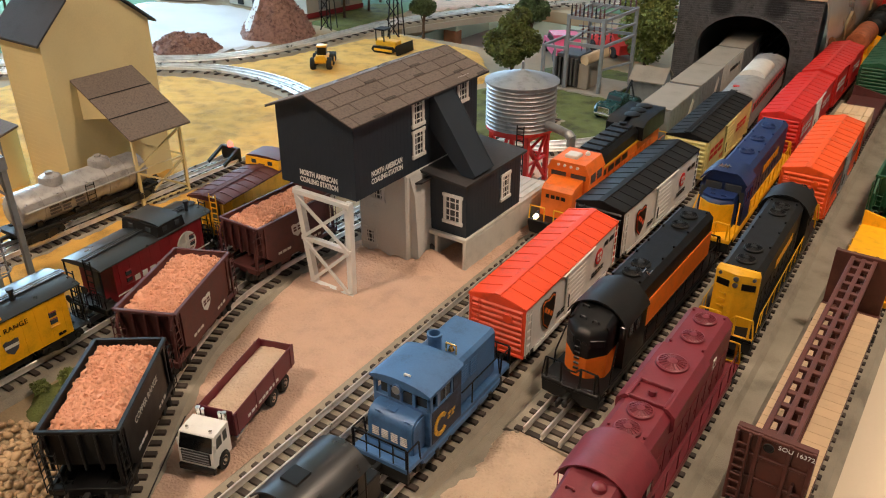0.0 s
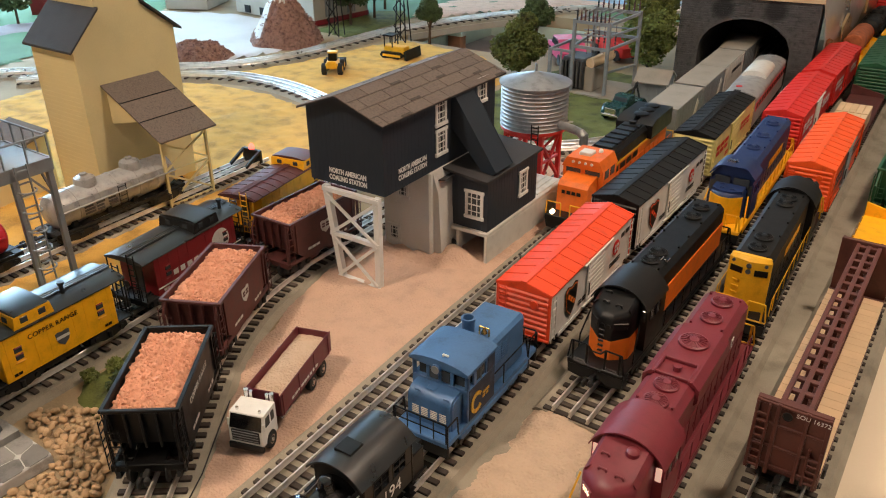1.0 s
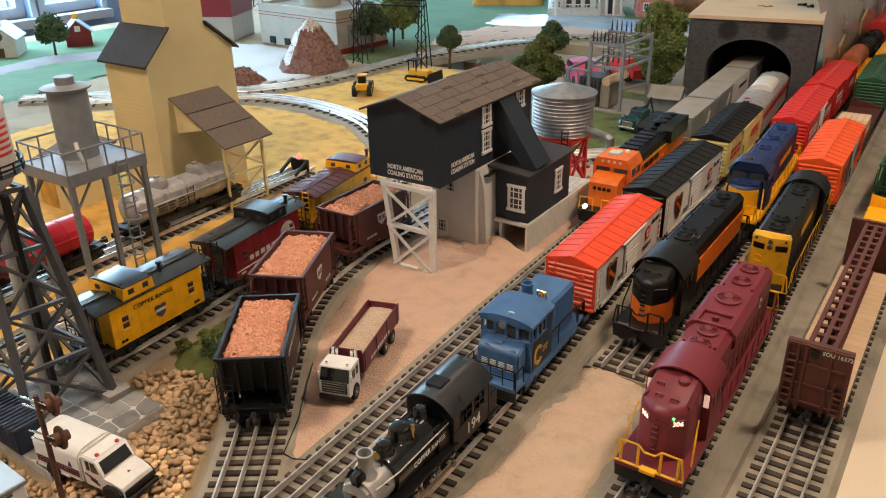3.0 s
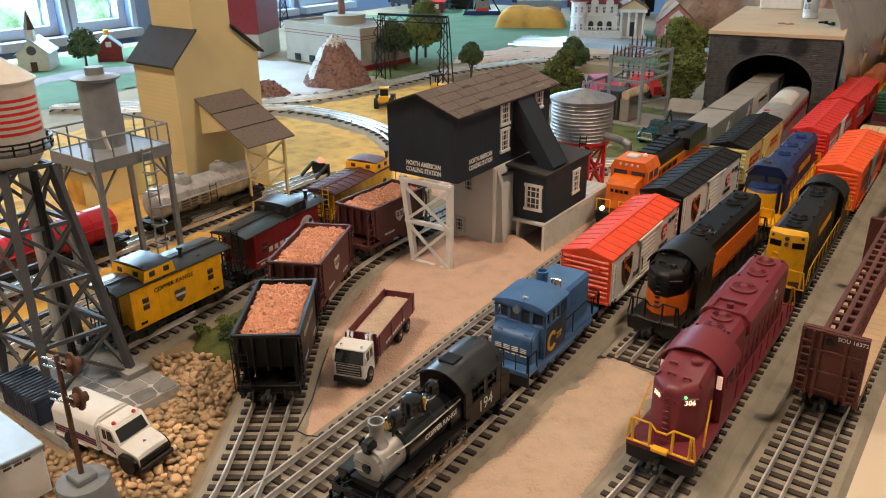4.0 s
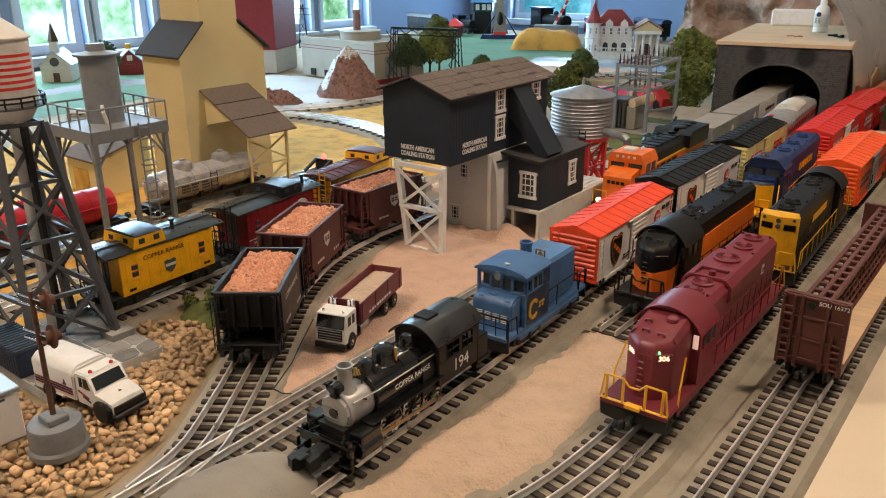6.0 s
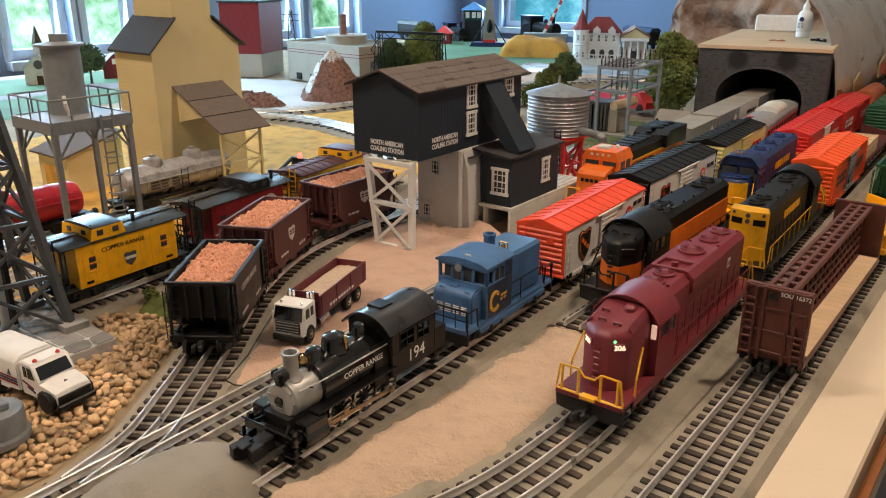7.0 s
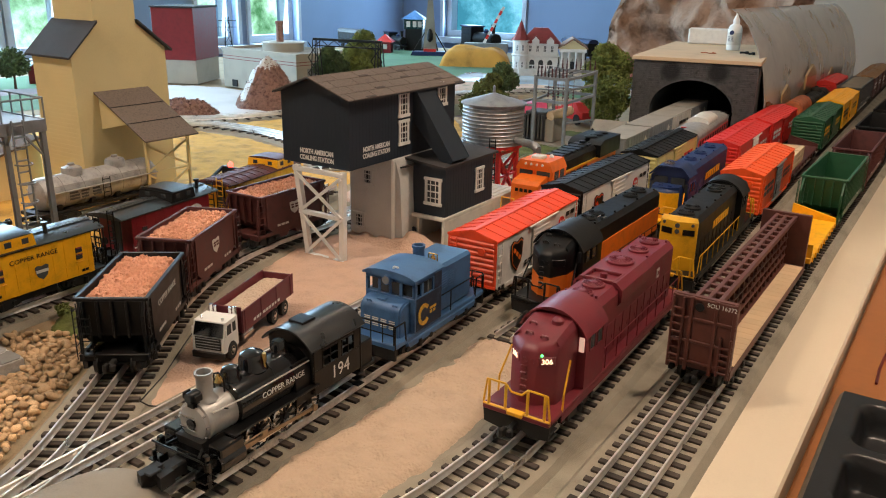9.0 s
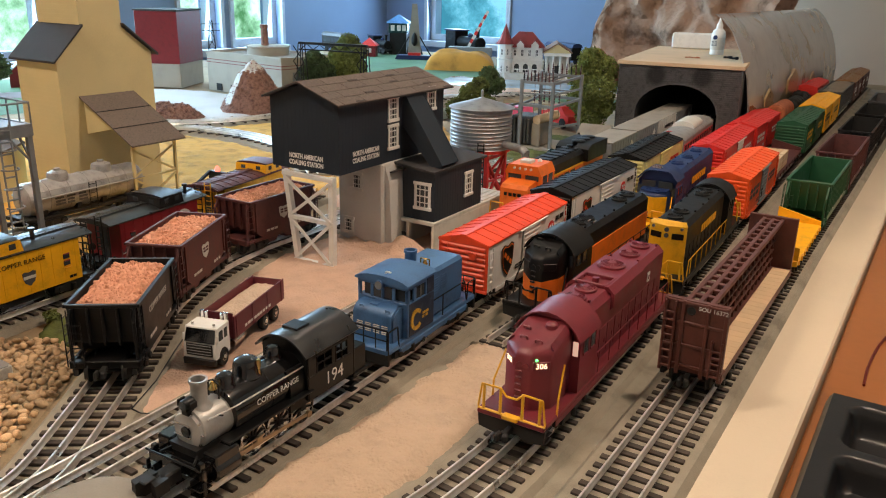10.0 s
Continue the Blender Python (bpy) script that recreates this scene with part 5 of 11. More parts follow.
def hopper_car(y0, y1, line, body_m, label, load=None, emblem=False, H=.0615, W=.0535, length=None, long=False, seed=1, inside_m=None):
    L = length or (y1 - y0)
    t = thing("hopper_car", on_line(line, (y0 + y1) / 2), label, "hopper car", "hopper cars")
    a, w, zb = L / 2, W / 2, .017
    th = .0013
    ea = a - (.012 if not long else .02)
    g = Mesh()
    for s in (-1, 1):
        x0, x1 = sorted((s * w, s * (w - th)))
        g = Mesh().prism([(-ea, zb + .012), (-ea + .014, zb), (ea - .014, zb), (ea, zb + .012), (ea + .004, H), (-ea - .004, H)], "x", x0, x1)
        part("side", g, body_m, t)
    for s in (-1, 1):
        y0_, y1_ = s * ea, s * (ea - .014)
        g = Mesh().add([(-w, s * (ea + .004), H), (w, s * (ea + .004), H), (w, y0_, zb + .012), (-w, y0_, zb + .012), (w, y1_, zb), (-w, y1_, zb),
               (-w, s * (ea + .004) - s * th, H), (w, s * (ea + .004) - s * th, H), (w, y0_ - s * th, zb + .012 + th), (-w, y0_ - s * th, zb + .012 + th), (w, y1_ - s * th, zb + th), (-w, y1_ - s * th, zb + th)],
              [(0, 1, 2, 3), (3, 2, 4, 5), (7, 6, 9, 8), (8, 9, 11, 10), (0, 6, 7, 1)])
        part("end_sheet", g, body_m, t)
        for x in np.linspace(-w + .004, w - .004, 5):
            part("end_post", Mesh().box(x - .0009, min(s * (ea + .003), s * (ea + .0062)), zb + .012, x + .0009, max(s * (ea + .003), s * (ea + .0062)), H - .001), body_m, t)
    g = Mesh()
    for s in (-1, 1):
        g.box(*sorted((s * (w - .0012), s * (w + .0022)))[:1], -ea - .0055, H - .001, max(s * (w - .0012), s * (w + .0022)), ea + .0055, H + .002)
        g.box(-w, min(s * (ea + .003), s * (ea + .006)), H - .001, w, max(s * (ea + .003), s * (ea + .006)), H + .002)
    part("rim", g, body_m, t)
    n = 7 if not long else 12
    for s in (-1, 1):
        for i in (range(n) if long else (0, n - 1)):
            y = -ea + .004 + (2 * ea - .008) * i / (n - 1)
            x0, x1 = sorted((s * w, s * (w + .0017)))
            part("rib", Mesh().box(x0, y - .0011, zb + .008, x1, y + .0011, H - .0008), body_m, t)
    # end platforms, ladders, sill
    g = Mesh().box(-.012, -a, .0125, .012, a, .0175)
    for s in (-1, 1):
        g.box(-w, min(s * a, s * (a - .005)), .012, w, max(s * a, s * (a - .005)), .018)
        for sx in (-1, 1):
            g.box(sx * (w - .002) - .0012, s * (a - .003) - .0012, .0175, sx * (w - .002) + .0012, s * (a - .003) + .0012, .05)
            g.bar((sx * (w - .002), s * (a - .003), .049), (sx * (w - .002), s * (ea + .004), H - .002), .002)
    for s in (-1, 1):
        x0, x1 = sorted((s * (w - .003), s * w))
        g.box(x0, -a, .0135, x1, a, .0175)
    part("end_frame", g, body_m, t)
    for s in (-1, 1):
        for lx_, ly_, l0, l1, ax_ in ((-w + .008, s * (a + .0005), .014, .052, "x"), (w + .0018, s * (a - .006), .013, H - .004, "y"), (-w - .0018, s * (a - .006), .013, H - .004, "y")):
            ld = Mesh()
            ladder(ld, lx_, ly_, l0, l1, n=6, along=ax_)
            part("ladder", ld, body_m, t)
    g = Mesh()
    for s in (-1, 1):
        for k in (-.3, .3):
            y = k * ea
            g.prism([(y - .015, zb + .002), (y + .015, zb + .002), (y + .006, .006), (y - .006, .006)], "x", *sorted((s * .004, s * (w - .005))))
    part("chute", g, body_m, t, "sloping discharge chutes")
    if load:
        part("ore_load", ore_load(2 * ea + .004, 2 * w - .003, H - .0055, .0082, seed), load, t, "heap of pinkish orange broken ore", 50)
    else:
        part("floor", Mesh().box(-w + .001, -ea + .012, zb + .001, w - .001, ea - .012, zb + .003), inside_m or body_m, t)
    if emblem:
        g = Mesh()
        shield(g, at(w + .0005, 0, .041, RIGHT), .017, .015)
        sh = part("shield_emblem", g, M_OFFWHITE, t, "small pale shield emblem")
        part("stripe", bars(Mesh(), at(w + .001, .0005, .0425, RIGHT), .013, .006, 2, 2, 3), body_m, sh)
    g = bars(Mesh(), at(w + .0004, ea * .55, .022, RIGHT), .018, .004, 1, 3, 4)
    bars(g, at(w + .0004, -ea * .4, .024, RIGHT), .02, .004, 1, 3, 5)
    part("writing", g, M_OFFWHITE, t)
    for s in (-1, 1):
        bogie(t, s * (a - .019), wb=.026, wr=.008)
        coupler(t, s * (a - .002), s)
    return t


tb1 = hopper_car(.185, .279, "ore", M_BLACK, "black open hopper car heaped with pinkish orange ore", load=M_ORE, length=.124, seed=1)
lettering("lettering", "COPPER RANGE", .0072, at(.0272, 0, .046, RIGHT), M_OFFWHITE, tb1, "pale railway name")
hopper_car(.304, .412, "ore", M_OXIDE, "oxide brown hopper car heaped with pinkish orange ore", load=M_ORE, emblem=True, length=.126, seed=2)
hopper_car(.462, .586, "ore", M_OXIDE, "oxide brown hopper car heaped with pinkish orange ore", load=M_ORE, emblem=True, length=.126, seed=3)
hopper_car(.962, 1.188, "hopper", M_GREEN, "empty dark green hopper car with ribbed sides", long=True, H=.066)
hopper_car(1.205, 1.44, "hopper", M_OXIDE, "empty reddish brown hopper car with ribbed sides", long=True, H=.066)
hopper_car(1.46, 1.70, "hopper", M_CHAR, "empty black hopper car with ribbed sides", long=True, H=.066)
hopper_car(1.72, 1.96, "hopper", M_CHAR, "empty black hopper car with ribbed sides", long=True, H=.066)
hopper_car(1.98, 2.22, "hopper", M_DKGREY, "empty dark grey hopper car with ribbed sides", long=True, H=.066)
hopper_car(2.1, 2.44, "maroon", M_DKGREY, "grey hopper car full of grey gravel", long=True, H=.068, load=M_CASTGREY, seed=7)


# cabooses
def caboose(y0, y1, line, body_m, roof_m, rail_m, label, cup=-.2, words=None, cup_m=None, trim_m=None, roof_ribs=None, H=.0565):
    L = y1 - y0
    t = thing("caboose", on_line(line, (y0 + y1) / 2), label, "caboose", "cabooses")
    a, w, zb = L / 2, .0245, .0135
    yb = a - .016
    g = Mesh().box(-w, -yb, zb, w, yb, H, .0006)
    body = part("body", g, body_m, t)
    for s in (-1, 1):
        g = Mesh()
        for i in range(9):
            y = -yb + .006 + (2 * yb - .012) * i / 8
            x0, x1 = sorted((s * w, s * (w + .0003)))
            g.box(x0, y - .00012, zb + .002, x1, y + .00012, H - .001)
        part("board_seam", g, body_m, body)["kind"] = "stuff"
    arc = [(-(w + .0015), H - .0005)]
    for i in range(9):
        th = math.pi * (.12 + .76 * i / 8)
        arc.append((-(w + .002) * math.cos(th) / math.cos(math.pi * .12), H + .0008 + .0042 * (math.sin(th) - math.sin(math.pi * .12)) / (1 - math.sin(math.pi * .12))))
    arc.append((w + .0015, H - .0005))
    part("roof", Mesh().prism(arc, "y", -a + .001, a - .001), roof_m, t)
    if roof_ribs:
        g = Mesh()
        for i in range(12):
            y = -a + .004 + (L - .008) * i / 11
            g.prism([(x, z + .0006) for x, z in arc], "y", y - .0006, y + .0006)
        part("roof_rib", g, roof_ribs, t)
    wk = Mesh()
    for x in (-.0032, 0, .0032):
        wk.box(x - .0013, -a - .001, H + .0054, x + .0013, a + .001, H + .0064)
    part("roof_walk", wk, roof_m, t)
    yc = cup * L
    hc = H + .0128
    g = Mesh().prism([(yc - .0195, H - .001), (yc - .017, hc), (yc + .017, hc), (yc + .0195, H - .001)], "x", -w - .0001, w + .0001)
    c = part("cupola", g, cup_m or body_m, t)
    arc2 = [(x * .92, hc + .0004 + (z - H) * .55) for x, z in arc]
    part("cupola_roof", Mesh().prism(arc2, "y", yc - .0158, yc + .0158), roof_m, c)
    for s in (-1, 1):
        for k in (-.0085, .0085):
            x0, x1 = sorted((s * (w - .0004), s * (w + .0006)))
            part("window", Mesh().box(x0, yc + k - .0034, H + .0052, x1, yc + k + .0034, H + .0108), M_WINDARK, c)
        for k in (-.012, .012):
            y0_ = yc + s * .0175
            part("window", Mesh().box(k - .0034, min(y0_, y0_ + s * .0012), H + .0058, k + .0034, max(y0_, y0_ + s * .0012), H + .0108), M_WINDARK, c)
    for s in (-1, 1):
        for k in (-.72, .72):
            y = k * yb
            x0, x1 = sorted((s * (w - .0002), s * (w + .0008)))
            for z in (zb + .0175, zb + .0245):
                wn_ = part("window", Mesh().box(x0, y - .0036, z, x1, y + .0036, z + .0048), M_WINDARK, t)
                part("window_frame", Mesh().box(x0, y - .0036, z + .0042, x1 if s < 0 else x1 + .0005, y + .0036, z + .0054), trim_m or body_m, wn_)
            part("sill", Mesh().box(x0, y - .0048, zb + .0145, x1, y + .0048, zb + .0155), body_m, t)
    # end platforms
    for s in (-1, 1):
        g = Mesh().box(-w, min(s * yb, s * a), zb - .0005, w, max(s * yb, s * a), zb + .0015)
        g.box(-w, s * a - .001, zb - .004, w, s * a + .001, zb + .002)
        part("platform", g, M_UNDER, t)
        y = s * (a - .0012)
        for sx in (-1, 1):
            er = part("end_railing", railing(Mesh(), [(sx * (w - .001), y, zb), (sx * (w - .001), y, zb + .019), (sx * .006, y, zb + .019), (sx * .006, y, zb)], .0007), rail_m, t)
            for x in (.007, .013):
                part("baluster", Mesh().cyl((sx * (w - x), y, zb), (sx * (w - x), y, zb + .019), .0005, n=5), rail_m, er)
            part("corner_post", Mesh().cyl((sx * (w - .001), y, zb + .018), (sx * (w - .001), y, H), .0008, n=5), rail_m, t)
        part("brake_wheel", Mesh().cyl((0, y + s * .001, zb + .018), (0, y + s * .0022, zb + .018), .0042, n=12).cyl((0, y + s * .0016, zb), (0, y + s * .0016, zb + .018), .0006, n=5), rail_m, t)
        ld = Mesh()
        ladder(ld, .012, s * (a + .0004), zb, H + .010, w=.009, n=8, r=.0007, along="x")
        part("ladder", ld, rail_m, t)
        part("end_door", Mesh().box(-.006, min(s * yb, s * (yb + .0008)), zb + .002, .006, max(s * yb, s * (yb + .0008)), H - .006), M_WINDARK, t)
        bogie(t, s * (a - .028), wb=.028)
        coupler(t, s * (a - .001), s)
    g = Mesh().cyl((.008, yc + .04, H + .004), (.008, yc + .04, H + .014), .0021, n=10).cyl((.008, yc + .04, H + .0135), (.008, yc + .04, H + .016), .0032, n=10)
    part("stove_pipe", g, roof_m, t)
    g = Mesh().box(-.01, -a + .005, .009, .01, a - .005, zb).box(-.021, -.028, .006, .021, .016, .0125)
    part("underframe", g, M_UNDER, t)
    if words:
        m = at(w + .0006, -.006, zb + .033, RIGHT)
        lettering("lettering", words, .0064, m, M_BLACK, t, "black railway name", wide=1.02, spacing=1.06)
    g = bars(Mesh(), at(w + .0004, -yb + .011, zb + .005, RIGHT), .008, .004, 1, 2, 2)
    bars(g, at(w + .0004, yb - .011, zb + .005, RIGHT), .008, .004, 1, 2, 2)
    part("writing", g, M_BLACK if words else M_OFFWHITE, t)
    return t


cbY = caboose(.160, .306, "caboose", M_GOLD, M_SATIN, M_BLACK, "golden yellow caboose with a charcoal roof and black lettering", cup=-.14, words="COPPER RANGE", trim_m=M_CABRED)
g = shield(Mesh(), at(.0249, 0, .030, RIGHT), .014, .014)
em_ = part("shield_emblem", g, M_DKGREY, cbY, "dark shield emblem with a pale band")
part("stripe", Mesh().box(.0251, -.0065, .0295, .0255, .0065, .0325), M_OFFWHITE, em_)
cbR = caboose(.324, .476, "caboose", M_CABRED, M_SATIN, M_BLACK, "dark red caboose with a black roof and cupola", cup=.12, cup_m=M_CHAR)
g = Mesh().lathe([(.0135, 0), (.0135, .0004), (.0115, .0004), (.0115, 0)], n=28, m=at(.0249, .035, .036, RIGHT))
part("round_emblem", g, M_OFFWHITE, cbR, "pale round emblem with a cross")
g = Mesh().box(.0249, .0335, .0235, .0253, .0365, .0485).box(.0249, .0225, .0345, .0253, .0475, .0375)
part("stripe", g, M_OFFWHITE, cbR)
g = Mesh().bar((.0253, -.06, .0225), (.0253, .066, .0225), .0006, .0012)
bars(g, at(.0249, -.012, .031, RIGHT), .05, .009, 1, 5, 4)
part("writing", g, M_OFFWHITE, cbR)
caboose(.494, .655, "caboose", M_GOLD, M_OXIDE, M_YELLOW, "yellow caboose with a ribbed oxide brown roof", cup=.26, trim_m=M_CABRED, roof_ribs=M_OXIDE)


# tank cars
def tank_car(y0, y1, line, m_tank, label, domes=2, r=.0215):
    L = y1 - y0
    t = thing("tank_car", on_line(line, (y0 + y1) / 2), label, "tank car", "tank cars")
    a, zc = L / 2, .037
    rot = Matrix.Translation((0, 0, zc)) @ Euler((-math.pi / 2, 0, 0)).to_matrix().to_4x4()
    prof = [(.002, -a + .006), (r * .6, -a + .0075), (r * .9, -a + .0115), (r, -a + .017)]
    for k in np.linspace(-.6, .6, 5):
        prof += [(r, k * a - .0015), (r + .0006, k * a - .0012), (r + .0006, k * a + .0012), (r, k * a + .0015)]
    prof += [(r, a - .017), (r * .9, a - .0115), (r * .6, a - .0075), (.002, a - .006)]
    part("tank", Mesh().lathe(prof, n=28, m=rot), m_tank, t)
    for k in ((-.34, .34) if domes == 2 else (0,)):
        d = part("dome", Mesh().lathe([(.0135, 0), (.0128, .008), (.0118, .0105), (.006, .0125), (.002, .013)], 0, k * a, zc + r - .004, n=20), m_tank, t)
        g = Mesh().cyl((0, k * a, zc + r + .008), (0, k * a, zc + r + .0115), .0042, n=12)
        for s in range(6):
            th = s * math.pi / 3
            g.cyl((.0095 * math.cos(th), k * a + .0095 * math.sin(th), zc + r + .005), (.0095 * math.cos(th), k * a + .0095 * math.sin(th), zc + r + .008), .0009, n=6)
        part("hatch", g, m_tank, d)
    g = Mesh()
    for s in (-1, 1):
        x = s * (r + .0022)
        g.box(x - .002, -a * .86, zc + .003, x + .002, a * .86, zc + .0042)
        railing(g, [(s * (r + .001), -a * .86, zc + .012), (s * (r + .001), a * .86, zc + .012)], .0006)
        for k in np.linspace(-.8, .8, 5):
            g.bar((s * r * .9, k * a, zc + .002), (x, k * a, zc + .003), .001)
            g.bar((s * r * .8, k * a, zc + .0118), (s * (r + .001), k * a, zc + .012), .001)
    part("walkway", g, m_tank, t)
    g = Mesh().box(-.01, -a, .012, .01, a, .0175)
    for k in (-.7, -.2, .2, .7):
        g.prism([(-.018, .0165), (.018, .0165), (.02, .024), (-.02, .024)], "y", k * a - .003, k * a + .003)
    g.box(-.022, -a, .0125, .022, -a + .01, .017).box(-.022, a - .01, .0125, .022, a, .017)
    for s in (-1, 1):
        g.box(*sorted((s * .019, s * .022))[:1], -a, .0125, max(s * .019, s * .022), a, .0165)
    part("underframe", g, M_UNDER, t)
    ld = Mesh()
    for s in (-1, 1):
        ladder(ld, s * (r + .002), 0, .014, zc + .012, n=6, w=.011, r=.0006)
    part("ladder", ld, M_UNDER, t)
    g = bars(Mesh(), at(r + .0003, -a * .3, zc - .004, RIGHT), .05, .012, 3, 3, 9)
    part("writing", g, M_OFFWHITE if m_tank is M_RED else M_DKGREY, t)
    for s in (-1, 1):
        bogie(t, s * (a - .03))
        coupler(t, s * (a - .001), s)
    return t


tank_car(.362, .553, "tank", M_SILVER, "weathered silver tank car with two domes")
M_TANKRED = mat("tank_red_paint", (0.5, 0.015, 0.03), **PL)
tank_car(.10, .318, "tank", M_TANKRED, "bright red tank car", domes=1)


# ---- steam engine ----
def steam_engine(yc, line):
    t = thing("steam_locomotive", on_line(line, yc), "glossy black steam locomotive with a silver smokebox and white number", "locomotive")
    a = .09

    def alongy(prof, z, x=0, n=28):
        return Mesh().lathe(prof, n=n, m=Matrix.Translation((x, 0, z)) @ Euler((-math.pi / 2, 0, 0)).to_matrix().to_4x4())
    zb = .0335
    # smokebox and boiler
    sb = part("smokebox", alongy([(.0132, -.0685), (.0138, -.067), (.0138, -.046)], zb), M_SMOKE, t, "dull silver smokebox")
    g = alongy([(.0141, -.0672), (.0141, -.0698), (.0126, -.0704), (.0118, -.0722), (.0055, -.0732), (.0045, -.0728), (.001, -.0726)], zb)
    fr = part("smokebox_door", g, M_SMOKE, sb, "round bright smokebox door")
    g = Mesh()
    for k in range(10):
        th = 2 * math.pi * k / 10
        g.cyl((.0124 * math.cos(th), -.0722, zb + .0124 * math.sin(th)), (.0124 * math.cos(th), -.069, zb + .0124 * math.sin(th)), .0008, n=6)
    for z in (-.004, .004):
        g.box(-.011, -.0738, zb + z - .0007, .004, -.0722, zb + z + .0007)
    part("door_dog", g, M_CHROME, fr)
    part("number_plate", alongy([(.0036, -.0742), (.0036, -.0725)], zb, n=16), M_GLOSSBLACK, fr, "small round black number plate")
    bl = part("boiler", alongy([(.0138, -.046), (.0168, -.0455), (.0170, -.044), (.0173, -.012), (.0177, -.0118), (.0177, -.0102), (.0175, -.01), (.0178, .02), (.018, .026)], zb + .0015), M_GLOSSBLACK, t)
    part("firebox", Mesh().prism([(-.0178, .014), (.0178, .014), (.0185, zb), (.016, .046), (-.016, .046), (-.0185, zb)], "y", .004, .027), M_BLACK, t)
    # stack, domes, bell, headlight
    part("smokestack", Mesh().lathe([(.0082, 0), (.0066, .0018), (.0052, .004), (.0052, .0158), (.006, .017), (.006, .019), (.0047, .019), (.0044, .01)], 0, -.0605, zb + .0125, n=24), M_SMOKE, t, "flared silver smokestack")
    part("sand_dome", Mesh().lathe([(.0078, 0), (.0066, .003), (.0064, .006), (.0048, .009), (.0015, .0105)], 0, -.0385, zb + .0165, n=20), M_GLOSSBLACK, t)
    part("steam_dome", Mesh().lathe([(.0108, 0), (.0092, .003), (.009, .008), (.0078, .0112), (.004, .0132), (.001, .0135)], 0, -.0185, zb + .0165, n=24), M_GLOSSBLACK, t)
    part("sand_dome", Mesh().lathe([(.0066, 0), (.0056, .003), (.0056, .007), (.004, .0095), (.001, .0105)], 0, .008, zb + .0175, n=20), M_GLOSSBLACK, t)
    g = Mesh().cyl((.0085, -.0155, zb + .017), (.0085, -.0155, zb + .0235), .0012, n=8).cyl((.0085, -.0155, zb + .0235), (.0085, -.0155, zb + .0285), .0017, .0013, n=8)
    part("whistle", g, M_BRASS, t, "brass whistle")
    b = part("bell", Mesh().lathe([(.0036, 0), (.0026, .0012), (.002, .0035), (.0012, .005), (.0004, .0055)], 0, -.0485, zb + .0195, n=16), M_BRASS, t, "brass bell")
    g = Mesh().tube([(-.0045, -.0485, zb + .013), (-.0045, -.0485, zb + .0235), (0, -.0485, zb + .0255), (.0045, -.0485, zb + .0235), (.0045, -.0485, zb + .013)], .0006, 6)
    part("bell_bracket", g, M_BLACK, b)
    h = part("headlight", alongy([(.0034, -.0742), (.0037, -.0733), (.0037, -.0668), (.0025, -.0655)], zb + .0185, n=16), M_BLACK, t)
    g = Mesh().box(-.003, -.073, zb + .011, .003, -.0675, zb + .0152)
    g.box(-.006, -.0735, zb + .0165, -.0045, -.0675, zb + .0212).box(.0045, -.0735, zb + .0165, .006, -.0675, zb + .0212)
    part("number_board", g, M_BLACK, h)
    part("lens", alongy([(.0029, -.0748), (.0029, -.0741)], zb + .0185, n=16), M_WINDARK, h)
    # rails and piping
    for s in (-1, 1):
        g = Mesh()
        x = s * .0162
        g.tube([(s * .0122, -.066, zb + .0085), (x, -.044, zb + .0098), (x + s * .0005, .024, zb + .0102)], .0006, 6)
        part("handrail", g, M_STEEL, t)
        g = Mesh()
        for y in (-.058, -.04, -.012, .014):
            g.cyl((s * .012, y, zb + .008), (s * .0172, y, zb + .0095), .0006, n=5)
        part("stanchion", g, M_BLACK, t)
        # running board, cylinder, valve gear
        x0, x1 = sorted((s * .013, s * .0235))
        g = Mesh().box(x0, -.06, .0245, x1, .024, .0258)
        for y in (-.045, -.02, .005):
            g.bar((s * .014, y, .0205), (s * .022, y, .0247), .0012)
        part("running_board", g, M_BLACK, t)
        g = alongy([(.0062, -.075), (.0078, -.0738), (.0078, -.055), (.0062, -.0538)], .0128, s * .0205, 18)
        g.box(s * .0205 - .006, -.0745, .0165, s * .0205 + .006, -.0545, .0245, .001)
        part("cylinder", g, M_GLOSSBLACK, t)
        for k, y in enumerate((-.032, -.006, .018)):
            mm = Matrix.Translation((s * .0152, y, .0118)) @ Euler((0, s * math.pi / 2, 0)).to_matrix().to_4x4()
            w = part("driving_wheel", Mesh().lathe([(.0125, -.0012), (.0125, .0012), (.0117, .0018), (.0112, .0018), (.0108, .0002)], n=28, m=mm), M_CHROME, t, "driving wheel with a thin bright tyre")
            g = Mesh().lathe([(.0028, -.0012), (.0028, .0024), (.001, .0026)], n=12, m=mm)
            for q_ in range(10):
                th = 2 * math.pi * q_ / 10
                g.bar(mm @ Vector((.002 * math.cos(th), .002 * math.sin(th), .0004)), mm @ Vector((.0102 * math.cos(th), .0102 * math.sin(th), .0004)), .0012)
            g.prism([(y - .0075, .0055), (y + .0075, .0055), (y + .005, .0035), (y - .005, .0035)], "x", *sorted((s * .0147, s * .0163)))
            part("spokes", g, M_UNDER, w)
        x = s * .0198
        g = Mesh().box(x - .0007, -.036, .0072, x + .0007, .022, .0092)
        for y in (-.032, -.006, .018):
            g.cyl((x - s * .0035, y, .0082), (x + s * .0012, y, .0082), .0019, n=10)
        part("side_rod", g, M_STEEL, t)
        x = s * .0218
        g = Mesh().bar((x, -.052, .0128), (x, .018, .0085), .0012, .0024)
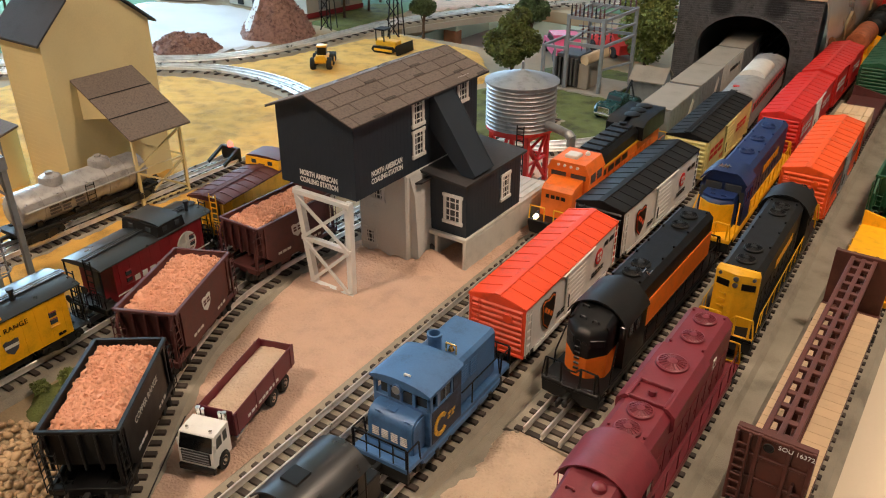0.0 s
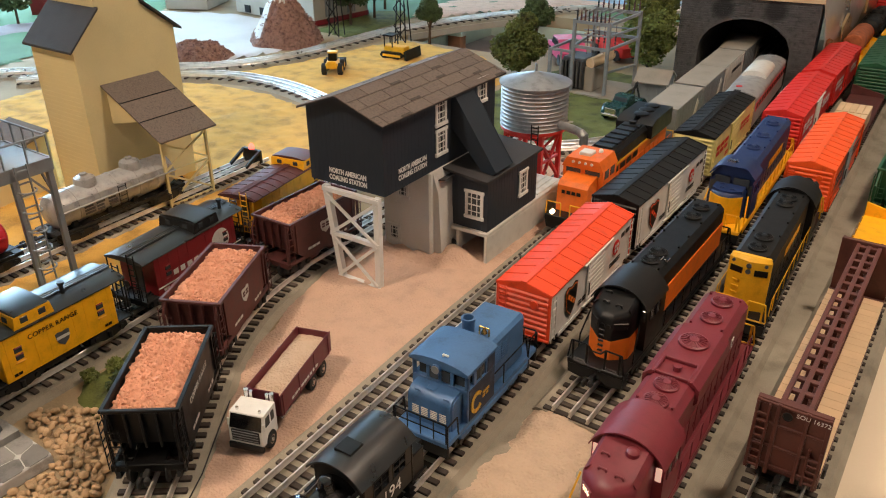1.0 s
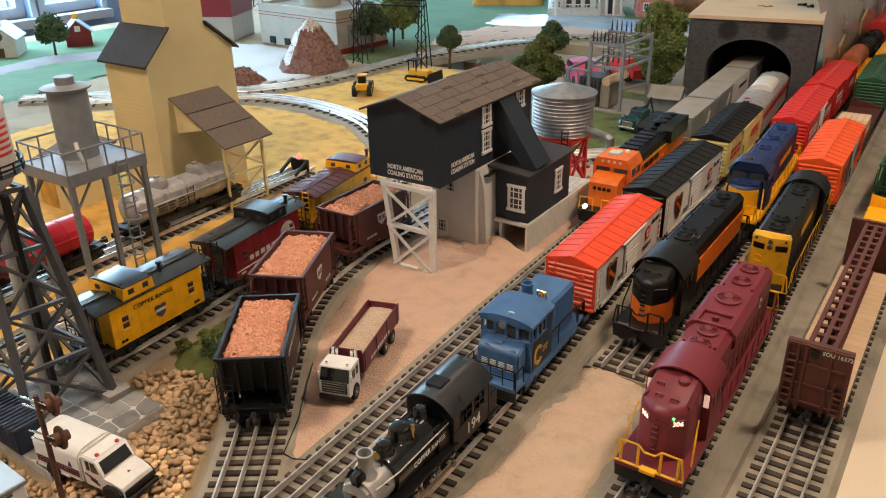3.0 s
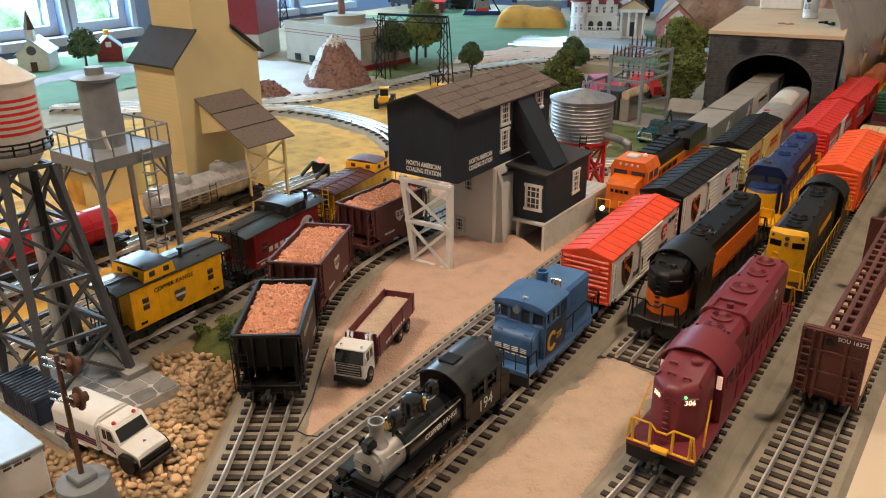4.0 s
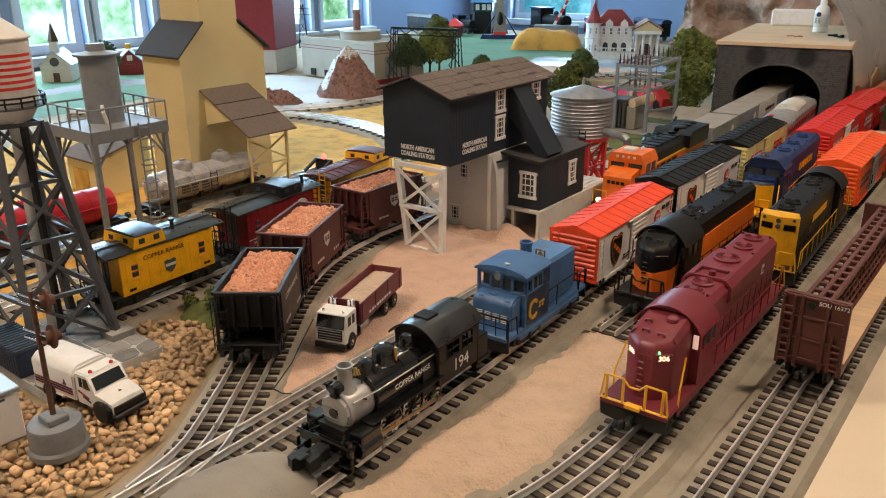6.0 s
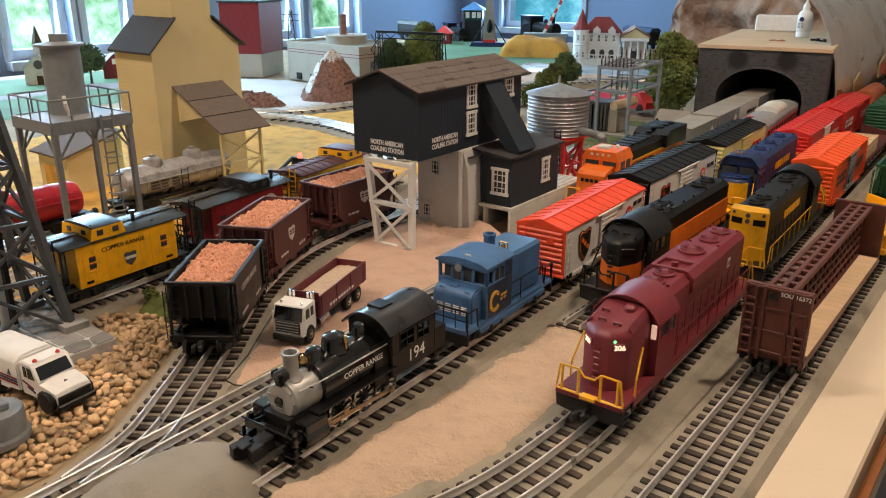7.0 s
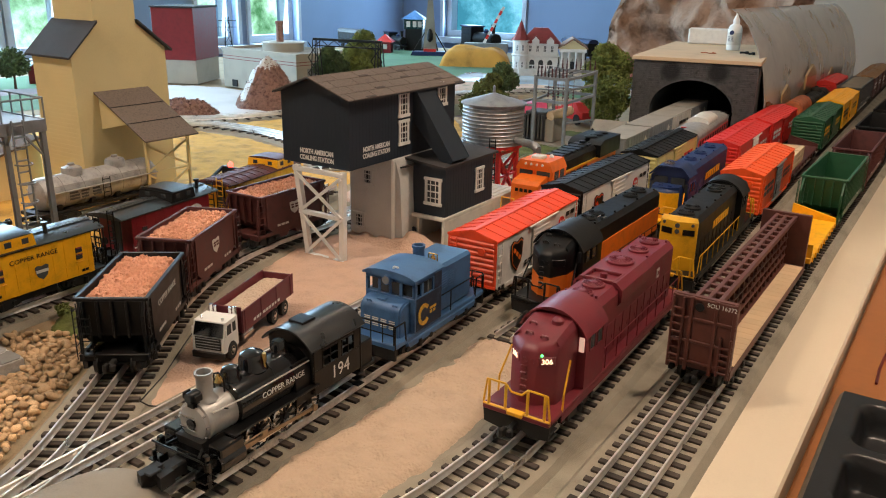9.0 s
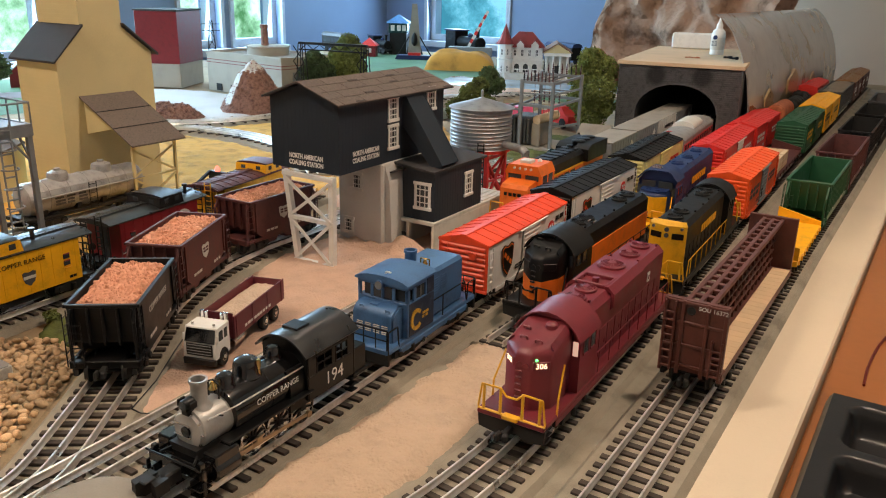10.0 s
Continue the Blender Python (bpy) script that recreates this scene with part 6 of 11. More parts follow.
        g.cyl((x - s * .001, .018, .0085), (x + s * .0015, .018, .0085), .0026, n=10)
        for z in (.0105, .0152):
            g.box(x - .0006, -.054, z - .0006, x + .0006, -.027, z + .0006)
        g.cyl((x, -.055, .0128), (x, -.03, .0128), .0007, n=6).box(x - .001, -.035, .010, x + .001, -.0295, .0158)
        part("main_rod", g, M_BRONZE, t, "bronze-coloured main rod and crosshead")
    # chassis and pilot
    g = Mesh().box(-.009, -.077, .008, .009, .075, .0175)
    g.prism([(-.075, .0165), (-.052, .0165), (-.05, .025), (-.077, .025)], "x", -.012, .012)
    part("frame", g, M_UNDER, t)
    pb = part("pilot_beam", Mesh().box(-.0245, -.084, .0105, .0245, -.0805, .0185, .0008), M_GLOSSBLACK, t)
    part("pilot_deck", Mesh().box(-.0205, -.0805, .0168, .0205, -.064, .0182), M_GLOSSBLACK, t)
    for sx in (-1, 1):
        for z in (.003, .0075):
            part("step", Mesh().box(min(sx * .0165, sx * .0262), -.0885, z - .0012, max(sx * .0165, sx * .0262), -.0785, z), M_GLOSSBLACK, t)
        part("step_bracket", Mesh().box(sx * .0165 - .0007, -.0875, .0015, sx * .0165 + .0007, -.0805, .0115).box(sx * .0252 - .0007, -.0855, .0015, sx * .0252 + .0007, -.0825, .0115), M_BLACK, t)
        part("brace", Mesh().bar((sx * .0075, -.069, zb - .011), (sx * .015, -.0825, .019), .0013), M_BLACK, t)
        part("flag_bracket", Mesh().box(sx * .0205 - .002, -.0835, .0183, sx * .0205 + .002, -.0795, .0225, .0006), M_GLOSSBLACK, pb)
    g = Mesh()
    g.tube([(-.022, -.0872, .0215), (.022, -.0872, .0215)], .0007, 6)
    for x in (-.021, -.007, .007, .021):
        g.cyl((x, -.0872, .0215), (x, -.083, .0165), .0007, n=5)
    part("grab_iron", g, M_BLACK, t)
    g = Mesh().box(-.0055, -.098, .006, .0055, -.083, .0155, .0012).prism([(-.0085, -.110), (-.0025, -.112), (-.0015, -.096), (-.0075, -.096)], "z", .005, .0165).prism([(.002, -.1045), (.0085, -.1065), (.0078, -.0955), (.0015, -.0955)], "z", .0065, .0155)
    g.box(-.003, -.1095, .0158, .003, -.1005, .0175, .0006)
    part("coupler", g, M_UNDER, t, "large black knuckle coupler")
    # cab
    y0, y1, w, ze = .020, .073, .0215, .0545
    g = Mesh()
    th = .0012
    for s in (-1, 1):
        x0, x1 = sorted((s * w, s * (w - th)))
        g.box(x0, y0, .0165, x1, y1, .0355)
        g.box(x0, y0, .0355, x1, y0 + .009, ze)
        g.box(x0, y1 - .007, .0355, x1, y1, ze)
        g.box(x0, y0 + .027, .0355, x1, y0 + .031, ze)
        g.box(x0, y0 + .009, .049, x1, y1 - .007, ze)
    g.box(-w + th, y0, .0165, w - th, y0 + th, ze)
    g.box(-w + th, y1 - th, .0165, w - th, y1, .035)
    g.box(-w + th, y0 + th, .0165, w - th, y1 - th, .018)
    cb = part("cab", g, M_BLACK, t)
    for s in (-1, 1):
        g = Mesh()
        for ya, yb in ((y0 + .009, y0 + .027), (y0 + .031, y1 - .007)):
            x0, x1 = sorted((s * (w + .0003), s * (w - .0015)))
            ym = (ya + yb) / 2
            for a_, b_, c_, d_ in ((ya, ya + .0008, .0355, .049), (yb - .0008, yb, .0355, .049), (ym - .0004, ym + .0004, .0355, .049), (ya, yb, .0355, .0362), (ya, yb, .0482, .049), (ya, yb, .042, .0427)):
                g.box(x0, a_, c_, x1, b_, d_, .0001)
        part("window_frame", g, M_BLACK, cb)
    arc, arc2 = [], []
    for i in range(15):
        u = -1 + 2 * i / 14
        arc.append((u * (w + .0025), ze - .001 + .0122 * (1 - abs(u) ** 2.2)))
        arc2.append((u * (w + .0015), ze - .0022 + .0122 * (1 - abs(u) ** 2.2)))
    n = len(arc)
    k = 2 * n
    g = Mesh()
    g.add([(x, y, z) for y in (y0 - .005, y1 + .004) for x, z in arc + arc2[::-1]], [(i, (i + 1) % k, k + (i + 1) % k, k + i) for i in range(k)] + [tuple(range(k))[::-1], tuple(range(k, 2 * k))])
    rf = part("cab_roof", g, M_SATIN, cb, "arched glossy black roof")
    part("roof_hatch", Mesh().box(-.009, y0 + .008, ze + .0092, .005, y0 + .022, ze + .0124), M_BLACK, rf)
    g = Mesh().prism([(x * .97, z - .0012) for x, z in arc2] + [(w - .001, ze - .003), (-w + .001, ze - .003)], "y", y0, y0 + .0015)
    part("cab_front", g, M_BLACK, cb)
    # bunker and number
    g = Mesh().box(-.02, y1 - .001, .014, .02, y1 + .018, .0355, .0008).box(-.0215, y1, .0125, .0215, y1 + .0195, .0155)
    part("bunker", g, M_BLACK, t)
    g = Mesh()
    for s in (-1, 1):
        g.cyl((s * (w - .0005), y1 + .001, .0155), (s * (w - .0005), y1 + .001, ze), .0007, n=6)
        for k_ in range(3):
            part("step", Mesh().box(s * .019 - .0035, y1 - .004, .002 + k_ * .005, s * .019 + .0035, y1 + .004, .003 + k_ * .005), M_BLACK, t)
    tagged(part("grab_post", g, M_BLACK, t), kind="stuff")
    lettering("number", "194", .0145, at(w + .0003, y0 + .029, .0265, RIGHT), M_WHITE, cb, "white road number")
    lettering("lettering", "COPPER RANGE", .0058, Matrix.Translation((.01795, -.0075, zb + .004)) @ RIGHT @ pose(0, 0, 0, -3), M_WHITE, bl, "white railway name")
    coupler(t, y1 + .0185, 1, .0125)
    return t


steam_engine(.208, "steam")


# ---- small centre-cab switcher ----
def blue_switcher(y0, y1, line):
    L = y1 - y0
    t = thing("switcher_locomotive", on_line(line, (y0 + y1) / 2), "faded blue switcher locomotive with a worn paint finish", "locomotive")
    a = L / 2
    z0 = .0185
    g = Mesh().box(-.025, -a, z0 - .005, .025, a, z0, .0008).box(-.026, -a + .018, .008, .026, a - .018, z0 - .004, .001)
    part("deck", g, M_BLUE, t)
    for s in (-1, 1):
        g = Mesh().box(-.025, min(s * a, s * (a - .003)), .004, .025, max(s * a, s * (a - .003)), z0 - .004)
        part("pilot", g, M_UNDER, t)
        coupler(t, s * (a - .002), s)
    # front hood: low with a sloped brow
    yf = -a + .0135
    wh = .0205
    pr = [(yf, z0), (yf + .036, z0), (yf + .036, .0475), (yf + .0085, .0475), (yf + .0035, .0455), (yf + .0008, .0425), (yf, .040)]
    g = Mesh().prism(pr, "x", -wh + .0012, wh - .0012)
    for s in (-1, 1):
        g.prism([(y + (.0012 if y < yf + .01 else 0), z - (.0012 if z > z0 else 0)) for y, z in pr], "x", *sorted((s * (wh - .0012), s * wh)))
    fh = part("front_hood", g, M_BLUE, t)
    for k in range(4):
        cx = -.0126 + k * .0084
        for i in range(5):
            z = .0255 + i * .0017
            part("louvre", Mesh().box(cx - .0032, yf - .0008, z - .0004, cx + .0032, yf + .0006, z + .0004), M_OFFWHITE, fh)
    part("hatch", Mesh().box(-.0065, yf + .0052, .047, .0015, yf + .0108, .0482, .0004), M_BLUE, fh)
    for x in (-.014, .012):
        part("grab_iron", Mesh().tube([(x, yf + .003, .0445), (x, yf + .002, .0465), (x + .004, yf + .002, .0465), (x + .004, yf + .003, .0445)], .0005, 5), M_BLUE, fh)
    # cab
    yc0, yc1, w = yf + .0155, yf + .0585, .0255
    ze = .0655
    zw0, zw1 = .0495, .0612
    g = Mesh().box(-w, yc0, z0, w, yc1, zw0).box(-w, yc0, zw1, w, yc1, ze)
    for x in (-w, -.0125, -.0015, .0095, w - .003):
        for yy in (yc0, yc1 - .002):
            g.box(x, yy, zw0, x + .003, yy + .002, zw1)
    for s in (-1, 1):
        x0, x1 = sorted((s * w, s * (w - .002)))
        for yy in (yc0, yc0 + .010, yc0 + .0285, yc1 - .004):
            g.box(x0, yy, zw0, x1, yy + .004, zw1)
    cb = part("cab", g, M_BLUE, t)
    part("cab_interior", Mesh().box(-w + .004, yc0 + .004, zw0 - .001, w - .004, yc1 - .004, zw1), M_WINDARK, cb)
    for s in (-1, 1):
        x0, x1 = sorted((s * w, s * (w + .0006)))
        part("side_panel", Mesh().box(x0, yc0 + .002, z0 + .001, x1, yc1 - .001, zw0 - .0005), M_WORNNAVY, cb, "dark worn side panel")
        part("side_panel", Mesh().box(x0, yc0 + .0305, zw0, x1, yc1 - .001, ze - .001), M_WORNNAVY, cb)
        part("cab_window", Mesh().box(*sorted((s * (w - .0012), s * (w - .0022)))[:1], yc0 + .013, zw0, max(s * (w - .0012), s * (w - .0022)), yc0 + .029, zw1), M_WINDARK, cb)
        part("window_sash", Mesh().box(*sorted((s * (w - .0008), s * (w + .0002)))[:1], yc0 + .0205, zw0, max(s * (w - .0008), s * (w + .0002)), yc0 + .0215, zw1), M_GREYPL, cb)
    for x in (-.0055, .0045):
        part("windshield", Mesh().box(x - .0046, yc0 + .0005, zw0 + .0005, x + .0046, yc0 + .0015, zw1 - .0005), M_WINDARK, cb)
    arc = [(-w - .0016, ze - .0008), (-w - .0014, ze + .0010), (-w * .85, ze + .0034), (-w * .5, ze + .0052), (-w * .2, ze + .0058), (w * .2, ze + .0058), (w * .5, ze + .0052), (w * .85, ze + .0034), (w + .0014, ze + .0010), (w + .0016, ze - .0008)]
    part("cab_roof", Mesh().prism(arc, "y", yc0 - .0025, yc1 + .002), M_BLUE, cb, "faded pale blue roof")
    hl = part("headlight", Mesh().cyl((-.001, yc0 + .001, .0632), (-.001, yc0 - .0045, .0632), .0042, n=18), M_BLUE, cb)
    part("lens", Mesh().cyl((-.001, yc0 - .0042, .0632), (-.001, yc0 - .0052, .0632), .0034, n=16), M_GREYPL, hl)
    g = Mesh().tube([(.001, yc0 + .004, ze + .0055), (.001, yc0 + .004, ze + .0076), (.006, yc0 + .004, ze + .0076)], .0009, 6)
    part("horn", g, M_WHITE, cb, "small white horn")
    # rear hood
    yr1 = a - .018
    g = Mesh().box(-.0205, yc1, z0, .0205, yr1, .0635, .003)
    rh = part("rear_hood", g, M_BLUE, t)
    for s in (-1, 1):
        for k in range(2):
            for i in range(7):
                z = .041 + i * .0024
                yy = yc1 + .006 + k * .014
                x0, x1 = sorted((s * .0205, s * .0213))
                part("louvre", Mesh().box(x0, yy, z - .0005, x1, yy + .011, z + .0006), M_BLUE, rh)
    part("exhaust_pipe", Mesh().lathe([(.0055, 0), (.0055, .012), (.0062, .0122), (.0062, .0145), (.0045, .0145), (.0042, .006)], -.006, yc1 + .011, .063, n=18), M_BLUE, rh)
    b = part("bell", Mesh().lathe([(.0028, 0), (.0022, .001), (.0016, .003), (.0004, .0042)], .008, yc1 + .013, .066, n=14), M_BRASS, rh, "small brass bell")
    part("bell_bracket", Mesh().tube([(.0035, yc1 + .013, .063), (.0035, yc1 + .013, .071), (.0125, yc1 + .013, .071), (.0125, yc1 + .013, .063)], .0007, 6), M_BRASS, b)
    # emblem: an open yellow ring with writing bars
    g = Mesh()
    for i in range(18):
        th0, th1 = math.radians(40 + i * 280 / 18), math.radians(40 + (i + 1) * 280 / 18)
        g.bar((w + .0012, yc0 + .0125 + .0075 * math.cos(th0), .0325 + .008 * math.sin(th0)), (w + .0012, yc0 + .0125 + .0075 * math.cos(th1), .0325 + .008 * math.sin(th1)), .0008, .0034)
    part("emblem", g, M_WORNGOLD, t, "worn yellow emblem ring")
    g = bars(Mesh(), at(w + .0008, yc0 + .0275, .033, RIGHT), .011, .007, 2, 2, 2)
    part("writing", g, M_WORNGOLD, t, "worn yellow writing")["kind"] = "stuff"
    # railings
    for s in (-1, 1):
        g = Mesh()
        y = s * (a - .001)
        railing(g, [(-.0235, y, z0 - .004), (-.0235, y, z0 + .017), (.0235, y, z0 + .017), (.0235, y, z0 - .004)], .0008)
        er = part("end_railing", g, M_BLACK, t)
        part("lower_rail", railing(Mesh(), [(-.0235, y, z0 + .008), (.0235, y, z0 + .008)], .0006), M_BLACK, er)
        for x in (-.012, 0, .012):
            part("baluster", Mesh().cyl((x, y, z0 - .002), (x, y, z0 + .017), .0006, n=5), M_BLACK, er)
        for sx in (-1, 1):
            x = sx * .0247
            part("step_rail", railing(Mesh(), [(x, y, z0 - .004), (x, y, z0 + .016), (x, y - s * .014, z0 + .016), (x, y - s * .016, z0 - .002)], .0007), M_BLACK, t)
    for sx in (-1, 1):
        g = railing(Mesh(), [(sx * .0247, yc1 + .002, z0 + .02), (sx * .0247, yr1 - .004, z0 + .02), (sx * .0247, yr1, z0)], .0006)
        g.cyl((sx * .0247, yc1 + .018, z0), (sx * .0247, yc1 + .018, z0 + .02), .0006, n=5)
        part("side_railing", g, M_BLACK, t)
    bogie(t, -a * .52, wb=.036, wr=.009)
    bogie(t, a * .52, wb=.036, wr=.009)
    return t


blue_switcher(.3235, .4765, "steam")


# ---- long orange road diesel ----
def orange_diesel(y0, y1, line):
    L = y1 - y0
    t = thing("diesel_locomotive", on_line(line, (y0 + y1) / 2), "bright orange wide-cab diesel locomotive with black roof and lit headlights", "locomotive", "diesel locomotives")
    a, z0 = L / 2, .0205
    g = Mesh().box(-.026, -a, z0 - .005, .026, a, z0, .0008).box(-.0265, -a + .03, .011, .0265, a - .03, z0 - .004)
    part("deck", g, M_BLACK, t)
    for s in (-1, 1):
        g = Mesh().prism([(-.026, z0 - .004), (.026, z0 - .004), (.023, .004), (-.023, .004)], "y", s * (a - .002) - .002, s * (a - .002) + .002)
        part("pilot", g, M_BLACK, t)
        coupler(t, s * (a - .001), s, .011)
    yn, yc0, yc1 = -a + .018, -a + .048, -a + .092
    g = Mesh().prism([(yn, z0), (yc0 + .002, z0), (yc0 + .002, .062), (yn + .006, .0575), (yn + .0015, .053)], "x", -.0195, .0195)
    ns = part("nose", g, M_BNORANGE, t)
    part("writing", bars(Mesh(), at(0, yn - .0003, .046, FRONT), .026, .007, 1, 4, 3), M_BLACK, ns, "black lettering as plain bars")
    for x in (-.0165, .0165):
        part("headlight", Mesh().cyl((x, -a - .0005, z0 + .004), (x, -a + .004, z0 + .004), .0028, n=12), M_LAMPW, t, "glowing ditch light")
    w = .0262
    cabp = [(-w, z0), (w, z0), (w, .068), (w * .78, .0795), (-w * .78, .0795), (-w, .068)]
    cb = part("cab", Mesh().prism(cabp, "y", yc0, yc1), M_BNORANGE, t)
    part("cab_roof", Mesh().prism([(-w - .0008, .0678), (w + .0008, .0678), (w * .8, .0805), (-w * .8, .0805)], "y", yc0 - .003, yc1 + .001), M_BNORANGE, cb)
    for x in (-.0125, .0125):
        part("windshield", Mesh().box(x - .0095, yc0 - .0008, .0605, x + .0095, yc0 + .0004, .0705), M_WINDARK, cb)
    for s in (-1, 1):
        for yy in (yc0 + .012, yc0 + .03):
            x0, x1 = sorted((s * (w - .0004), s * (w + .0006)))
            part("cab_window", Mesh().box(x0, yy - .0065, .056, x1, yy + .0065, .0675), M_WINDARK, cb)
    for x in (-.012, -.004, .004, .012):
        part("marker_light", Mesh().cyl((x, yc0 - .0042, .0758), (x, yc0 - .001, .0758), .0017, n=10), M_OFFWHITE, cb, "pale unlit marker lamp")
    part("air_conditioner", Mesh().box(-.011, yc0 + .01, .0795, .005, yc0 + .026, .0845, .001), M_OFFWHITE, cb, "white roof box")
    part("antenna_dome", Mesh().lathe([(.003, 0), (.0028, .003), (.001, .005)], .009, yc0 + .032, .08, n=14), M_WHITE, cb)
    yl1 = a - .022
    wl = .0195
    hood = part("long_hood", Mesh().box(-wl, yc1, z0, wl, yl1, .058, .0006), M_BNORANGE, t)
    part("upper_hood", Mesh().prism([(-wl, .058), (wl, .058), (wl, .071), (wl - .005, .076), (-wl + .005, .076), (-wl, .071)], "y", yc1, yl1), M_BLACK, hood, "black upper hood and roof")
    for s in (-1, 1):
        x0, x1 = sorted((s * wl, s * (wl + .0006)))
        part("side_stripe", Mesh().box(x0, yc1 + .01, .0555, x1, yl1 - .01, .0585, .0002), M_YELLOW, hood, "thin yellow stripe")
        yy = yc1 + .014
        while yy < yl1 - .02:
            part("hood_door", Mesh().box(x0, yy, z0 + .004, x1, yy + .016, .044, .0003), M_BNORANGE, hood)
            yy += .0185
        part("radiator", Mesh().prism([(yl1 - .088, .058), (yl1 - .004, .058), (yl1 - .004, .082), (yl1 - .075, .082), (yl1 - .088, .076)], "x", *sorted((s * .004, s * .0262))), M_BLACK, hood, "flared black radiator housing")
    part("writing", bars(Mesh(), at(wl + .0008, -.02, .050, RIGHT), .09, .012, 1, 4, 3), M_BLACK, hood, "black lettering as plain bars")
    for f in (yl1 - .062, yl1 - .04, yl1 - .018):
        g = Mesh().lathe([(.0105, 0), (.0105, .002), (.009, .0026), (.004, .003), (.0006, .0032)], 0, f, .0818, n=22)
        part("fan", g, M_BLACK, hood)
    for k in range(6):
        y = yc1 + .015 + k * .019
        part("roof_hatch", Mesh().box(-.013, y, .0758, .013, y + .014, .0785, .0008), M_BLACK, hood)
    part("exhaust_pipe", Mesh().cyl((0, yc1 + .12, .076), (0, yc1 + .12, .082), .005, n=14), M_BLACK, hood)
    part("fuel_tank", Mesh().box(-.022, -.045, .002, .022, .045, .0155, .004), M_UNDER, t)
    for s in (-1, 1):
        bogie(t, s * (a - .062), wb=.058, wr=.0095, axles=3)
        y = s * (a - .0015)
        for sx in (-1, 1):
            part("end_railing", railing(Mesh(), [(sx * .025, y, z0), (sx * .024, y, z0 + .017), (sx * .006, y, z0 + .017), (sx * .006, y, z0)], .0008), M_YELLOW, t)
    for sx in (-1, 1):
        g = railing(Mesh(), [(sx * .0257, yc1 + .002, z0 + .018), (sx * .0257, yl1 + .004, z0 + .018)], .0005)
        y = yc1 + .01
        while y < yl1:
            g.cyl((sx * .0257, y, z0), (sx * .0257, y, z0 + .018), .0005, n=5)
            y += .028
        part("side_railing", g, M_BNORANGE, t)
    return t


orange_diesel(.73, 1.06, "coal")


def trailer(y0, y1, line, body_m, label, words=None):
    """A road-rail trailer riding on small bogies."""
    L = y1 - y0
    t = thing("freight_trailer", on_line(line, (y0 + y1) / 2), label, "trailer", "road-rail trailers")
    a, w = L / 2, .0245
    part("body", Mesh().box(-w, -a, .0165, w, a, .0665, .0008), body_m, t)
    g = Mesh()
    for s in (-1, 1):
        n = int(L / .014)
        for i in range(n + 1):
            y = -a + .003 + (L - .006) * i / n
            x0, x1 = sorted((s * w, s * (w + .0005)))
            g.box(x0, y - .0006, .018, x1, y + .0006, .065, .0002)
        x0, x1 = sorted((s * w, s * (w + .0008)))
        g.box(x0, -a, .0165, x1, a, .0185).box(x0, -a, .0645, x1, a, .0668)
    part("side_rib", g, body_m, t)
    part("roof", Mesh().box(-w - .0004, -a - .0004, .0665, w + .0004, a + .0004, .068), M_CASTGREY, t)
    g = Mesh().box(-.0225, -a - .0008, .02, -.0006, -a + .0004, .064).box(.0006, -a - .0008, .02, .0225, -a + .0004, .064)
    part("end_door", g, body_m, t)
    part("label_plate", Mesh().box(-.018, -a - .0014, .048, .004, -a - .0006, .056), M_WHITE, t, "white label with red bars")
    part("writing", bars(Mesh(), at(-.007, -a - .0014, .052, FRONT), .018, .005, 2, 3, 3), M_RED, t)
    g = Mesh().bar((w + .0009, a * .3, .024), (w + .0009, a * .62, .055), .0006, .012)
    if not words:
        part("slanted_emblem", g, M_OFFWHITE, t)
    else:
        part("writing", bars(Mesh(), at(w + .0007, a * .2, .05, RIGHT), L * .5, .009, 1, 6, 6), M_BLACK, t)
    part("underframe", Mesh().box(-.008, -a + .005, .010, .008, a - .005, .0165), M_UNDER, t)
    bogie(t, -a + .012, wb=.026)
    bogie(t, a - .022, wb=.026)
    return t


trailer(1.07, 1.205, "coal", M_GREYPL, "grey road-rail trailer with a pale roof")
trailer(1.212, 1.345, "coal", M_GREYPL, "grey road-rail trailer with a pale roof")
trailer(1.352, 1.49, "coal", M_OFFWHITE, "offwhite road-rail trailer with dark lettering", words=True)
trailer(1.497, 1.63, "coal", M_GREYPL, "grey road-rail trailer with a pale roof")


